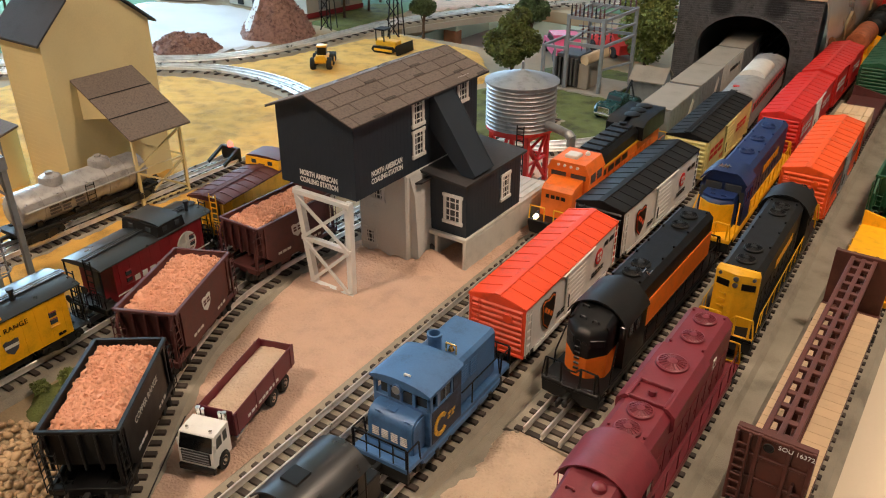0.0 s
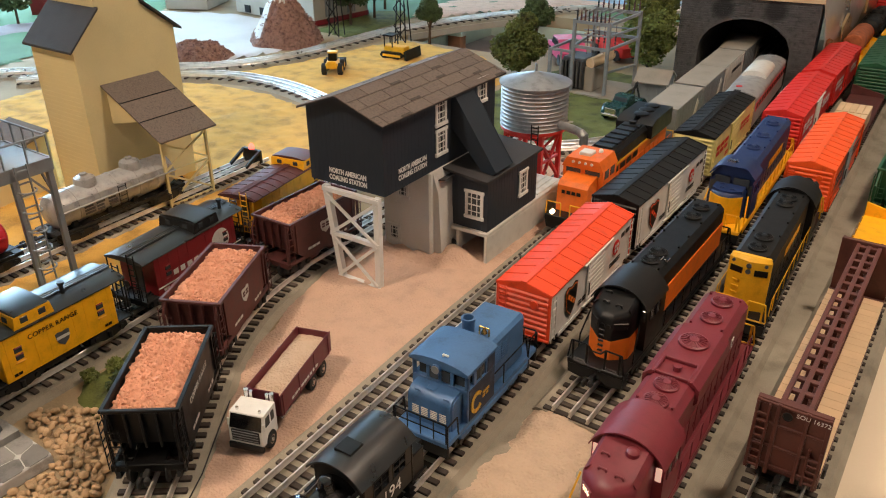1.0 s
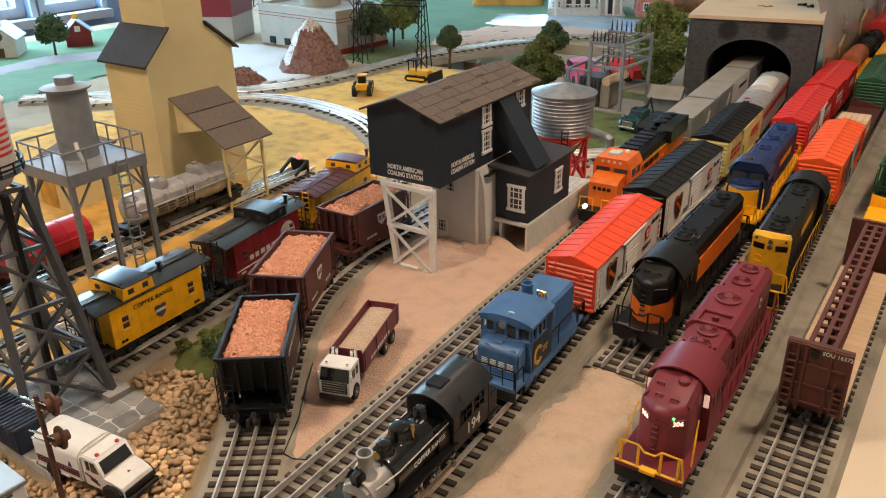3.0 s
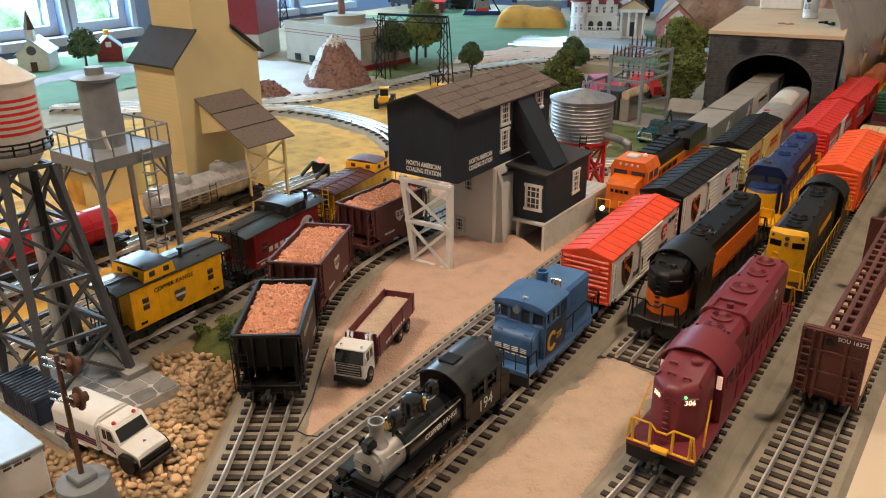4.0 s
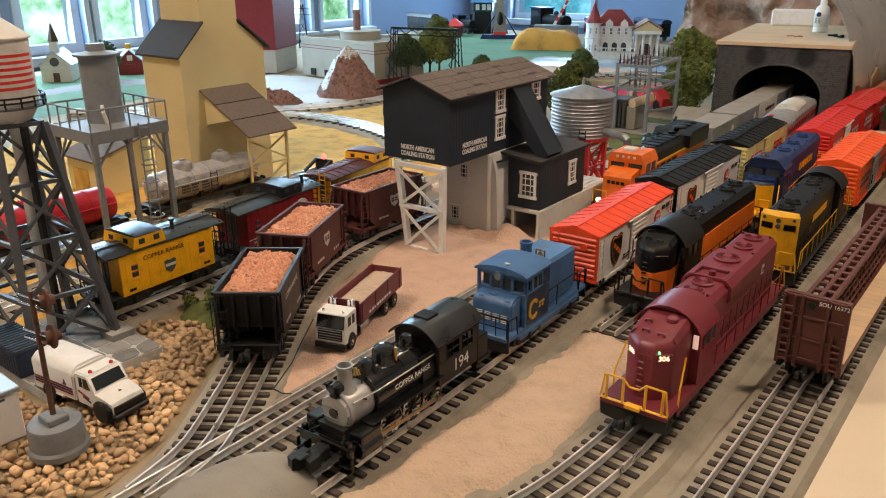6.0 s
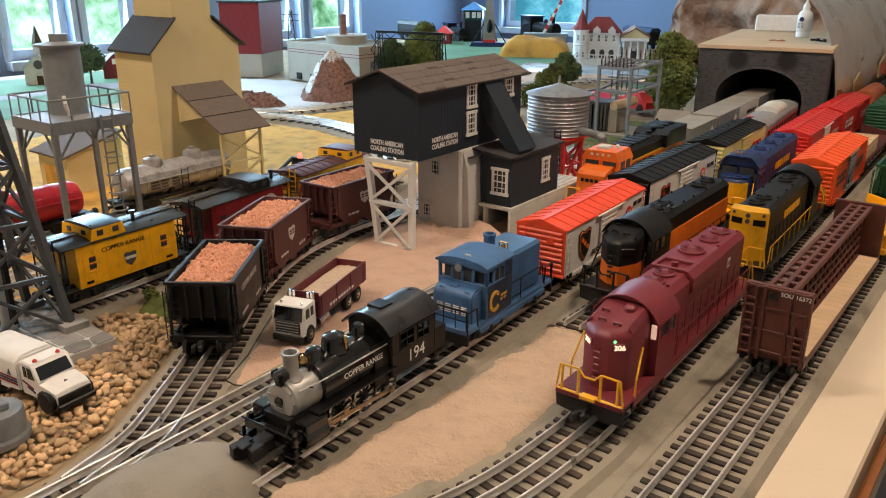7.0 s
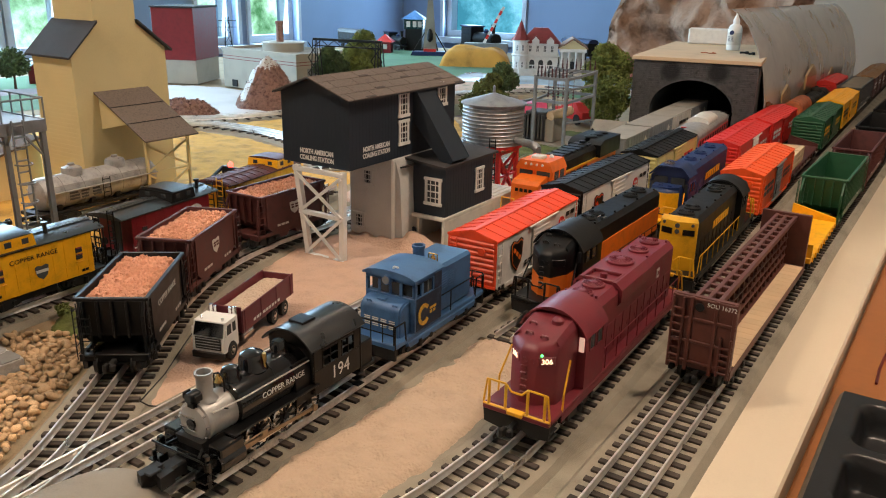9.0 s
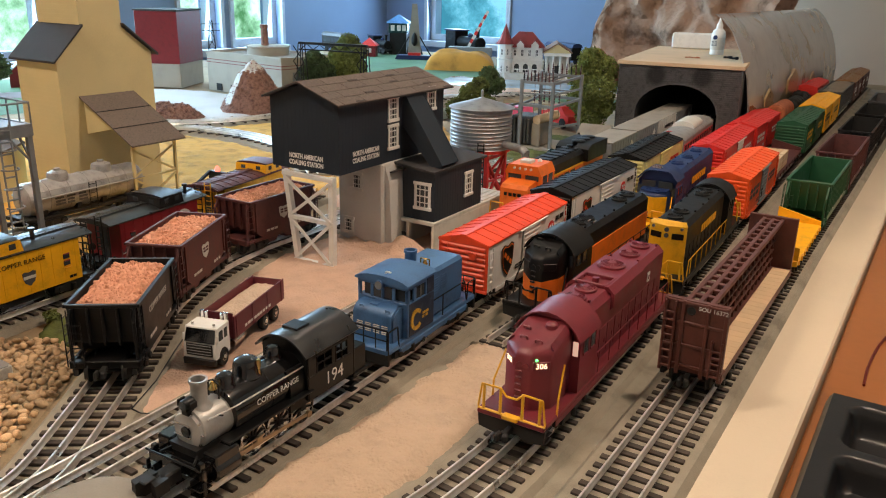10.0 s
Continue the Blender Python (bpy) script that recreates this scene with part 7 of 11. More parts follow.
def passenger_car(y0, y1, line):
    L = y1 - y0
    t = thing("passenger_car", on_line(line, (y0 + y1) / 2), "silver passenger car with a red window stripe and a roof dome", "passenger car")
    a, w = L / 2, .026
    part("body", Mesh().box(-w, -a, .012, w, a, .058, .001), M_SILVER, t)
    arc = [(w * 1.02 * math.cos(th), .057 + .0105 * math.sin(th)) for th in np.linspace(math.pi, 0, 13)]
    part("roof", Mesh().prism(arc + [(w, .056), (-w, .056)], "y", -a - .0005, a + .0005), M_SILVER, t)
    for s in (-1, 1):
        x0, x1 = sorted((s * w, s * (w + .0005)))
        st = part("side_stripe", Mesh().box(x0, -a + .003, .037, x1, a - .003, .051), M_RED, t, "red window stripe")
        n = 12
        for i in range(n):
            y = -a + .016 + (L - .032) * i / (n - 1)
            part("window", Mesh().box(*sorted((s * (w + .0004), s * (w + .001)))[:1], y - .006, .040, max(s * (w + .0004), s * (w + .001)), y + .006, .0485), M_WINDARK, st)
        g = Mesh()
        for i in range(5):
            z = .016 + i * .004
            g.box(x0, -a + .003, z - .0007, x1, a - .003, z + .0007, .0002)
        part("fluting", g, M_SILVER, t)
    part("dome", Mesh().prism([(x * .75, z + .0085) for x, z in arc] + [(w * .74, .062), (-w * .74, .062)], "y", -.03, .055), M_OFFWHITE, t, "pale raised roof dome")
    part("end_diaphragm", Mesh().box(-.009, -a - .003, .014, .009, -a, .056), M_UNDER, t)
    part("roof_mark", Mesh().cyl((-.008, -a + .03, .0665), (-.008, -a + .03, .068), .005, n=12), M_RED, t)
    for s in (-1, 1):
        bogie(t, s * (a - .04), wb=.036)
        coupler(t, s * (a - .001), s)
    return t


passenger_car(1.218, 1.49, "steam")
fc = flat_car(1.69, 1.95, "stub", "yellow flat car that carries a round tank", M_GOLD)
tk = thing("round_tank", on_line("stub", 1.83, RAIL + .021), "rusty orange cylindrical tank lying on a flat car", "tank")
M_RUST = mat("rusty_orange_paint", (0.42, 0.12, 0.05), rough=0.7, var=0.3)
rt = Matrix.Translation((0, 0, .0245)) @ Euler((-math.pi / 2, 0, 0)).to_matrix().to_4x4()
part("shell", Mesh().lathe([(.002, -.066), (.018, -.066), (.0215, -.062), (.0215, .06), (.018, .066), (.002, .066)], n=26, m=rt), M_RUST, tk)
for y in (-.04, .04):
    part("cradle", Mesh().prism([(-.02, 0), (.02, 0), (.02, .014), (-.02, .014)], "y", y - .004, y + .004), M_GOLD, tk)
tank_car(1.97, 2.2, "stub", M_CHAR, "dark tank car with one dome", domes=1)
boxcar(2.22, 2.46, "stub", M_RED, M_RED, M_RED, "plain red boxcar far down the train", writing=M_WHITE)


# ---- coaling station ----
def sash_window(parent, m, w, h, cols=3, rows=4, fr=M_WHITE, pane=M_WINDARK, name="window"):
    """A framed window on m's xy plane: sill, cap, jambs, glazing bars and a dark pane."""
    g = Mesh().box(-w / 2 + .001, -h / 2 + .001, -.0004, w / 2 - .001, h / 2 - .001, .0003, 0.0001)
    g.v = [tuple(m @ Vector(p)) for p in g.v]
    win = part(name, g, pane, parent)
    g = Mesh()
    t = .0028
    g.box(-w / 2 - .001, -h / 2, -.0004, -w / 2 + t, h / 2, .0014).box(w / 2 - t, -h / 2, -.0004, w / 2 + .001, h / 2, .0014)
    g.box(-w / 2 - .0022, h / 2 - t, -.0004, w / 2 + .0022, h / 2 + .001, .0018).box(-w / 2 - .0022, -h / 2 - .0012, -.0004, w / 2 + .0022, -h / 2 + t, .0022)
    for i in range(1, cols):
        x = -w / 2 + w * i / cols
        g.box(x - .0006, -h / 2, .0002, x + .0006, h / 2, .0010)
    for i in range(1, rows):
        y = -h / 2 + h * i / rows
        g.box(-w / 2, y - .0006 - (.0005 if i == rows / 2 else 0), .0002, w / 2, y + .0006, .0010)
    g.v = [tuple(m @ Vector(p)) for p in g.v]
    part("window_frame", g, fr, win)
    return win


def boards(mesh, m, w, h, step=.006):
    """Raised joint strips of a boarded wall."""
    n = int(w / step)
    for i in range(n + 1):
        x = -w / 2 + w * i / n
        k = Mesh().box(x - .00025, -h / 2, -.0002, x + .00025, h / 2, .00015)
        mesh.add([m @ Vector(p) for p in k.v], k.f)
    return mesh


st = thing("coaling_station", pose(-.478, .524, 0, 0, 0, 1.0), "dark slate-blue coaling station on white timber legs", "building")
U0, U1, V0, V1, ZA, ZB, ZR = -.101, 0, 0, .219, .112, .194, .2118
um = (U0 + U1) / 2
g = Mesh().prism([(U0, ZA), (U1, ZA), (U1, ZB), (um, ZR - .0012), (U0, ZB)], "y", V0, V1)
up = part("upper_wall", g, M_STATION, st)
g = boards(Mesh(), at(um, V0, (ZA + ZB) / 2, FRONT), .1, ZB - ZA)
part("board_seam", g, M_STATION, up)["kind"] = "stuff"
g = boards(Mesh(), at(U1, (V0 + V1) / 2, (ZA + ZB) / 2, RIGHT), V1 - V0, ZB - ZA)
part("board_seam", g, M_STATION, up)["kind"] = "stuff"
# roof deck and large staggered shingles, a few with a dark tab under the joint
ey = .011
OVER = {-1: .003, 1: .009}
g = Mesh()
for s in (-1, 1):
    e = (um + s * (.0505 + OVER[s]), ZB - OVER[s] * (ZR - ZB) / .05 - .0005)
    g.prism([e, (um, ZR), (um, ZR + .0014), (e[0], e[1] + .0014)], "y", V0 - ey, V1 + ey)
rf = part("roof", g, M_ELROOF, st, "roof covered with large brown shingles")
rng = random.Random(5)
for s in (-1, 1):
    sl = Vector((s * (.0505 + OVER[s]), 0, ZB - OVER[s] * (ZR - ZB) / .05 - .0005 - ZR))
    ln = sl.length
    q = Matrix(((sl.x / ln, 0, s * abs(sl.z) / ln, um), (0, 1, 0, 0), (sl.z / ln, 0, abs(sl.x) / ln, ZR), (0, 0, 0, 1)))
    rows_ = 4
    for r_ in range(rows_):
        y = V0 - ey - (.018 if r_ % 2 else 0) - rng.uniform(0, .006)
        f0, f1 = r_ / rows_ * ln, (r_ + 1) / rows_ * ln
        while y < V1 + ey:
            wd = rng.choice((.032, .036, .04))
            ya, yb = max(y, V0 - ey), min(y + wd - .0007, V1 + ey)
            if yb - ya > .003:
                k = Mesh().box(f0 + .0002, ya, .0014, f1 - .0006, yb, .0024, .0002)
                part("shingle", Mesh().add([q @ Vector(p) for p in k.v], k.f), M_SHINGLE, rf)
                if rng.random() < .3 and yb - ya > .03:
                    yt = rng.choice((ya, yb - .017))
                    k = Mesh().box(f1 - .0042, yt, .0023, f1 - .0008, yt + .017, .0028, .0002)
                    part("shingle", Mesh().add([q @ Vector(p) for p in k.v], k.f), M_DKSHINGLE, rf, "dark shingle tab")
            y += wd
# writing
lettering("lettering", "NORTH AMERICAN\nCOALING STATION", .0078, at(um + .002, V0 - .0006, ZA + .0115, FRONT), M_WHITE, up, "white stencilled name", wide=.74, bold=.0003)
lettering("lettering", "NORTH AMERICAN\nCOALING STATION", .0078, at(U1 + .0006, .049, ZA + .0165, RIGHT), M_WHITE, up, "white stencilled name", wide=.74, bold=.0003)
for v, z in ((.103, .176), (.103, .142), (.188, .180)):
    sash_window(up, at(U1 + .0004, v, z, RIGHT), .019, .029)
# lower plaster building with a battered corner
g = Mesh().box(-.066, .078, 0, .002, .222, ZA, .002)
g.prism([(.0015, ZA - .001), (.009, ZA - .024), (.013, 0), (.0015, 0)], "y", .084, .222)
lw = part("lower_wall", g, M_STLOW, st, "pale grey plaster lower walls")
for u, z, hh in ((-.036, .086, .021), (-.050, .028, .02)):
    sash_window(lw, at(u, .0778, z, FRONT), .015, hh, 3, 3, M_STLOW)
g = Mesh()
for u in (-.006, .004):
    g.cyl((.009 + u, .1085, .018), (.009 + u, .106, .018), .005, n=14)
part("pipe_valve", g, M_DKGREY, lw)
# side chute
q = Mesh()
q.prism([(-.002, .190), (.004, .192), (.060, .110), (.048, .1), (-.002, .155)], "y", .124, .160)
part("chute", q, M_STATION, st, "dark sloping coal chute")
g = Mesh()
for v in (.1232, .1608):
    g.bar((.003, v, .1915), (.059, v, .1095), .0016, .003)
part("chute_trim", g, M_STATION, st)
# shed with platform
g = Mesh().prism([(.010, .041), (.057, .041), (.057, .102), (.010, .106)], "y", .111, .228)
sd = part("shed", g, M_STATION, st)
part("board_seam", boards(Mesh(), at(.0335, .111, .071, FRONT), .047, .058), M_STATION, sd)
part("board_seam", boards(Mesh(), at(.057, .1695, .071, RIGHT), .116, .058), M_STATION, sd)
part("shed_roof", Mesh().prism([(-.004, .1085), (.0605, .1025), (.0605, .1055), (-.004, .1115)], "y", .104, .236), M_ELROOF, sd)
part("brow", Mesh().prism([(-.008, .096), (.014, .102), (.014, .104), (-.008, .098)], "y", .090, .122), M_ELROOF, sd)
sash_window(sd, at(.040, .1105, .072, FRONT), .022, .033)
sash_window(sd, at(.0575, .192, .075, RIGHT), .018, .031)
g = Mesh().box(-.004, .106, .0365, .060, .302, .041, .0006)
g.box(.056, .106, 0, .060, .302, .0365).box(.004, .292, 0, .056, .302, .0365).box(-.004, .106, 0, .0, .292, .0365)
g.box(.0185, .106, 0, .0225, .112, .0365)
pf = part("platform", g, M_OFFWHITE, st, "offwhite loading platform with an open bay")
for i in range(5):
    part("platform_plank", Mesh().box(.010 + i * .0095, .238, .0409, .0175 + i * .0095, .298, .0423), M_OFFWHITE, pf)
part("bay_back", Mesh().box(.0, .19, 0, .056, .192, .0365), M_DKGREY, pf)
# white trestle legs
LEGS = ((-.078, -.0625), (-.0085, -.0105))
for u1, u0 in LEGS:
    part("leg", Mesh().prism([(u0 - .0034, 0), (u0 + .0034, 0), (u1 + .0034, ZA - .002), (u1 - .0034, ZA - .002)], "y", -.006, .0005), M_WHITE, st)


def leg_at(k, z):
    u1, u0 = LEGS[k]
    return u0 + (u1 - u0) * z / ZA


for za, zb_ in ((.006, .054), (.057, .103)):
    part("cross_brace", Mesh().bar((leg_at(0, za), -.0068, za), (leg_at(1, zb_), -.0068, zb_), .0022, .0034), M_WHITE, st)
    part("cross_brace", Mesh().bar((leg_at(0, zb_), -.0075, zb_), (leg_at(1, za), -.0075, za), .0022, .0034), M_WHITE, st)
for z, h in ((.055, .0048), (.1065, .005), (.003, .003)):
    part("cross_beam", Mesh().box(leg_at(0, z) - .004, -.0072, z - h / 2, leg_at(1, z) + .004, -.001, z + h / 2), M_WHITE, st)
# sand banked up against the walls
def bank(x, y):
    d = max(.001, math.hypot(max(0, abs(x + .022) - .04), max(0, .078 - y)))
    return .010 * math.exp(-(d / .012) ** 2) * (1 + .5 * noise.noise((x * 60, y * 60, 2))) + .013 * math.exp(-((x - .03) / .02) ** 2 - ((y - .098) / .016) ** 2) + .001 * noise.noise((x * 200, y * 200, 4)) + .0015


part("sand_bank", Mesh().grid(list(np.linspace(-.085, .062, 50)), list(np.linspace(.02, .106, 30)), bank), M_SAND, st, "pinkish sand banked against the wall", 60)

# ---- galvanised water tank on a red stand ----
wt = thing("water_tank", pose(-.498, .875, 0), "galvanised corrugated water tank on a red steel stand", "water tank")
prof = [(.044, .091)]
for i in range(78):
    z = .091 + .058 * i / 77
    prof.append((.0455 + .0005 * (2 * max(0, math.cos(i * math.pi * 2 / 7)) ** 3 - .5), z))
part("tank", Mesh().lathe(prof + [(.0445, .1495), (.043, .1495)], n=48), M_GALV, wt, "corrugated steel tank", )
part("roof", Mesh().lathe([(.0487, .1485), (.0487, .15), (.006, .1625), (.0045, .163)], n=48), M_GALV, wt, "shallow conical roof")
part("finial", Mesh().lathe([(.0045, .162), (.002, .1645), (.0018, .1735), (.0005, .175)], n=12), M_GALV, wt)
part("base_ring", Mesh().lathe([(.042, .0865), (.0455, .0865), (.0455, .0915), (.042, .0915)], n=40), M_RED, wt)
R = .038
cor = [(R * math.cos(math.radians(45 + 90 * i)), R * math.sin(math.radians(45 + 90 * i))) for i in range(4)]
for i, (x, y) in enumerate(cor):
    part("leg", Mesh().box(x - .003, y - .003, 0, x + .003, y + .003, .0875), M_RED, wt)
    part("footing", Mesh().prism([(x - .008, y - .008), (x + .008, y - .008), (x + .008, y + .008), (x - .008, y + .008)], "z", 0, .008), M_DKGREY, wt)
    x2, y2 = cor[(i + 1) % 4]
    for za, zc, th in ((.012, .076, .0035), (.076, .012, .0035), (.079, .079, .004), (.044, .044, .003)):
        part("cross_brace", Mesh().bar((x, y, za), (x2, y2, zc), th), M_RED, wt)
g = Mesh()
ladder(g, .026, -.044, 0, .105, w=.010, n=13, r=.0009, along="x")
part("ladder", g, M_BLACK, wt)
part("spout", Mesh().tube([(.042, -.008, .1), (.066, -.013, .0985), (.08, -.018, .0975)], .0055, 14).cyl((.079, -.0177, .098), (.087, -.02, .093), .0062, n=14).cyl((.0855, -.0195, .096), (.0855, -.0195, .083), .0058, n=14), M_GALV, wt, "galvanised outlet pipe")
for x, y, s_ in ((-.438, .905, 1), (-.428, .93, .8), (-.4365, .86, .7), (-.44, .79, .8), (-.455, .76, .6)):
    g = Mesh().lathe([(.004, 0), (.0062, .003), (.005, .006), (.001, .0078)], n=7)
    for i, p in enumerate(g.v):
        g.v[i] = tuple(c * (1 + .35 * noise.noise((p[0] * 300, p[1] * 300, p[2] * 300 + x * 90))) * s_ for c in p)
    solid("rock", g, M_RUBBLE, "small dark rock lying on the sand", "rock", pose(x, y, .003), "rocks on the sand")

# ---- cream grain elevator ----
el = thing("grain_elevator", pose(0, 0, 0), "tall cream yellow grain elevator with dark roofs", "building")
X0, X1 = -1.03, -.9345
Y0, Y1, Ya, Yb = .485, .637, .525, .591
g = Mesh().prism([(Y0, 0), (Y1, 0), (Y1, .216), (Yb, .252), (Yb, .345), ((Ya + Yb) / 2, .365), (Ya, .345), (Ya, .252), (Y0, .213)], "x", X0, X1)
bd = part("wall", g, M_ELEV, el)
g = Mesh()
for i in range(34):
    z = .006 + i * .0062
    if z < .211:
        g.box(X0, Y0 - .00015, z - .0002, X1, Y0 + .0004, z + .0003)
for i in range(15):
    z = .257 + i * .0062
    g.box(X0, Ya - .00015, z - .0002, X1, Ya + .0004, z + .0003)
part("clapboard", g, M_ELEV, bd)["kind"] = "stuff"
for a_, b_ in (((Y0 - .007, .2075), (Ya + .001, .2545)), ((Yb - .001, .2545), (Y1 + .008, .2105))):
    g = Mesh().prism([a_, b_, (b_[0], b_[1] + .003), (a_[0], a_[1] + .003)], "x", X0 - .006, X1 + .007)
    part("shoulder_roof", g, M_ELROOF, el, "dark sloping shoulder roof")
ym = (Ya + Yb) / 2
g = Mesh().prism([(Ya - .006, .343), (ym, .3665), (Yb + .006, .343), (Yb + .006, .346), (ym, .3695), (Ya - .006, .346)], "x", X0 - .006, X1 + .006)
part("top_roof", g, M_ELROOF, el)
# awning on posts
for i in range(3):
    f0, f1 = i / 3, (i + 1) / 3
    xa, xb = X1 + .105 * f0, X1 + .105 * f1
    za, zb_ = .159 - .056 * f0, .159 - .056 * f1
    part("awning_panel", Mesh().prism([(xa, za), (xb + .0015, zb_ - .0008), (xb + .0015, zb_ + .0014), (xa, za + .0022)], "y", .512, .601), M_SHINGLE, el, "brown-grey awning panel")
    if i:
        part("awning_seam", Mesh().box(xa - .0007, .5118, za + .0015, xa + .0007, .6012, za + .0028), M_DARK, el, "dark open joint")
for y in (.52, .594):
    g = Mesh().prism([(X1, .152), (X1 + .058, .121), (X1, .108)], "y", y - .0012, y + .0012)
    part("awning_cheek", g, M_ELEV, el)
for y in (.5265, .597):
    part("post", Mesh().box(-.851, y - .002, 0, -.847, y + .002, .112), M_ELEV, el)
for za, zc in ((.012, .052), (.052, .012), (.056, .094), (.094, .056), (.054, .054), (.008, .008), (.111, .111)):
    part("cross_brace", Mesh().bar((-.849, .5265, za), (-.849, .597, zc), .0025), M_ELEV, el)
g = Mesh().prism([(.395, 0), (Y0, 0), (Y0, .086), (.395, .060)], "x", -1.13, -1.045)
ax_ = part("annex", g, M_ELEV, el)
part("annex_roof", Mesh().prism([(.386, .0585), (Y0, .087), (Y0, .09), (.386, .0615)], "x", -1.138, -1.038), M_SHINGLE, ax_)
part("annex_door", Mesh().box(-1.115, .3942, 0, -1.07, .3956, .042), M_FIELD, ax_)

# ---- steel sand tower with a grey tank ----
tw = thing("sand_tower", pose(-.7595, .27, 0), "grey steel tower with a tank, railings and a caged ladder", "tower")
HX, HY, ZP = .042, .045, .171
for sx in (-1, 1):
    for sy in (-1, 1):
        part("leg", Mesh().box(sx * (HX - .003) - .0028, sy * (HY - .003) - .0028, 0, sx * (HX - .003) + .0028, sy * (HY - .003) + .0028, ZP - .008), M_GREYPL, tw)
part("platform", Mesh().box(-HX, -HY, ZP - .0015, HX, HY, ZP, .0003), M_GREYPL, tw)
g = Mesh()
for sx in (-1, 1):
    g.box(sx * HX - .0012, -HY, ZP - .012, sx * HX + .0012, HY, ZP + .001)
for sy in (-1, 1):
    g.box(-HX, sy * HY - .0012, ZP - .012, HX, sy * HY + .0012, ZP + .001)
part("edge_beam", g, M_GREYPL, tw)
for sx in (-1, 1):
    for sy in (-1, 1):
        part("knee_brace", Mesh().bar((sx * (HX - .003), sy * (HY - .003), ZP - .04), (sx * (HX - .025), sy * (HY - .003), ZP - .01), .002), M_GREYPL, tw)
        part("knee_brace", Mesh().bar((sx * (HX - .003), sy * (HY - .003), ZP - .04), (sx * (HX - .003), sy * (HY - .026), ZP - .01), .002), M_GREYPL, tw)
g = Mesh()
zr = ZP + .023
pts = [(-HX, -HY, zr), (HX, -HY, zr), (HX, HY, zr), (-HX, HY, zr), (-HX, -HY, zr)]
g.tube(pts, .0011, 6)
for a_, b_ in zip(pts, pts[1:]):
    for f in (0, .25, .5, .75):
        p = Vector(a_).lerp(Vector(b_), f)
        g.cyl((p.x, p.y, ZP), (p.x, p.y, zr), .0009, n=5)
part("railing", g, M_GREYPL, tw)
tn = part("tank", Mesh().lathe([(.0198, ZP), (.0198, ZP + .0705), (.0245, ZP + .0722), (.025, ZP + .0742), (.011, ZP + .0765), (.0095, ZP + .0768), (.0095, ZP + .0845), (.001, ZP + .085)], -.013, .004, n=32), M_GREYPL, tw, "grey cylindrical tank with a wide lid")
g = Mesh()
ladder(g, HX + .006, .012, .02, ZP + .004, w=.012, n=13, r=.001)
for i in range(6):
    z = .05 + i * .02
    pts = [(HX + .006 + .011 * math.sin(th), .012 - .0085 * math.cos(th), z) for th in np.linspace(0, math.pi, 7)]
    g.tube(pts, .0009, 5)
part("caged_ladder", g, M_GREYPL, tw)
g = Mesh().tube([(.018, -.012, ZP + .002), (.018, -.015, ZP + .014), (.013, -.013, ZP + .022)], .0022, 8)
part("outlet_pipe", g, M_OFFWHITE, tw)

# ---- striped water tower on a flagstone slab ----
SX0, SX1, SY0, SY1, SZ = -.668, -.529, .055, .162, .012
sl_ = thing("stone_slab", pose(0, 0, 0), "grey flagstone slab with pale mortar joints", "slab", kind="structure")
part("mortar_bed", Mesh().box(SX0, SY0, 0, SX1, SY1, SZ - .0005, .001), M_MORTAR, sl_)
rng = random.Random(8)
nx, ny = 6, 5
gp = [[(SX0 + (SX1 - SX0) * i / nx + (rng.uniform(-.006, .006) if 0 < i < nx else 0), SY0 + (SY1 - SY0) * j / ny + (rng.uniform(-.006, .006) if 0 < j < ny else 0)) for j in range(ny + 1)] for i in range(nx + 1)]
for i in range(nx):
    for j in range(ny):
        q4 = [gp[i][j], gp[i + 1][j], gp[i + 1][j + 1], gp[i][j + 1]]
        c = (sum(p[0] for p in q4) / 4, sum(p[1] for p in q4) / 4)
        poly = []
        for k in range(4):
            a_, b_ = q4[k], q4[(k + 1) % 4]
            for f in (.14, .86):
                p = (a_[0] + (b_[0] - a_[0]) * f, a_[1] + (b_[1] - a_[1]) * f)
                poly.append((c[0] + (p[0] - c[0]) * .95, c[1] + (p[1] - c[1]) * .95))
        part("flagstone", Mesh().prism(poly, "z", SZ - .003, SZ - rng.uniform(0, .0005)), M_SLAB, sl_)
FT = [(-.580, .148), (-.591, .077), (-.659, .070), (-.660, .147)]
cx, cy = -.6225, .1125
kx, ky, kr = -.637, .112, .65  # the tank sits slightly off the middle of the feet
wtw = thing("water_tower", pose(0, 0, 0), "white water tower with red stripes on dark grey lattice legs", "water tower")
ztop = .210
tops = []
for i, (x, y) in enumerate(FT):
    tx, ty = kx + (x - cx) * .52, ky + (y - cy) * .52
    tops.append((tx, ty))
    part("leg", Mesh().bar((x, y, SZ - .001), (tx, ty, ztop), .0065, .0065), M_DKGREY, wtw)
    part("footing", Mesh().prism([(x - .011, y - .011), (x + .011, y - .011), (x + .011, y + .011), (x - .011, y + .011)], "z", SZ - .002, SZ + .006), M_SLAB, wtw)
lev = [.0, .25, .5, .75, 1.0]
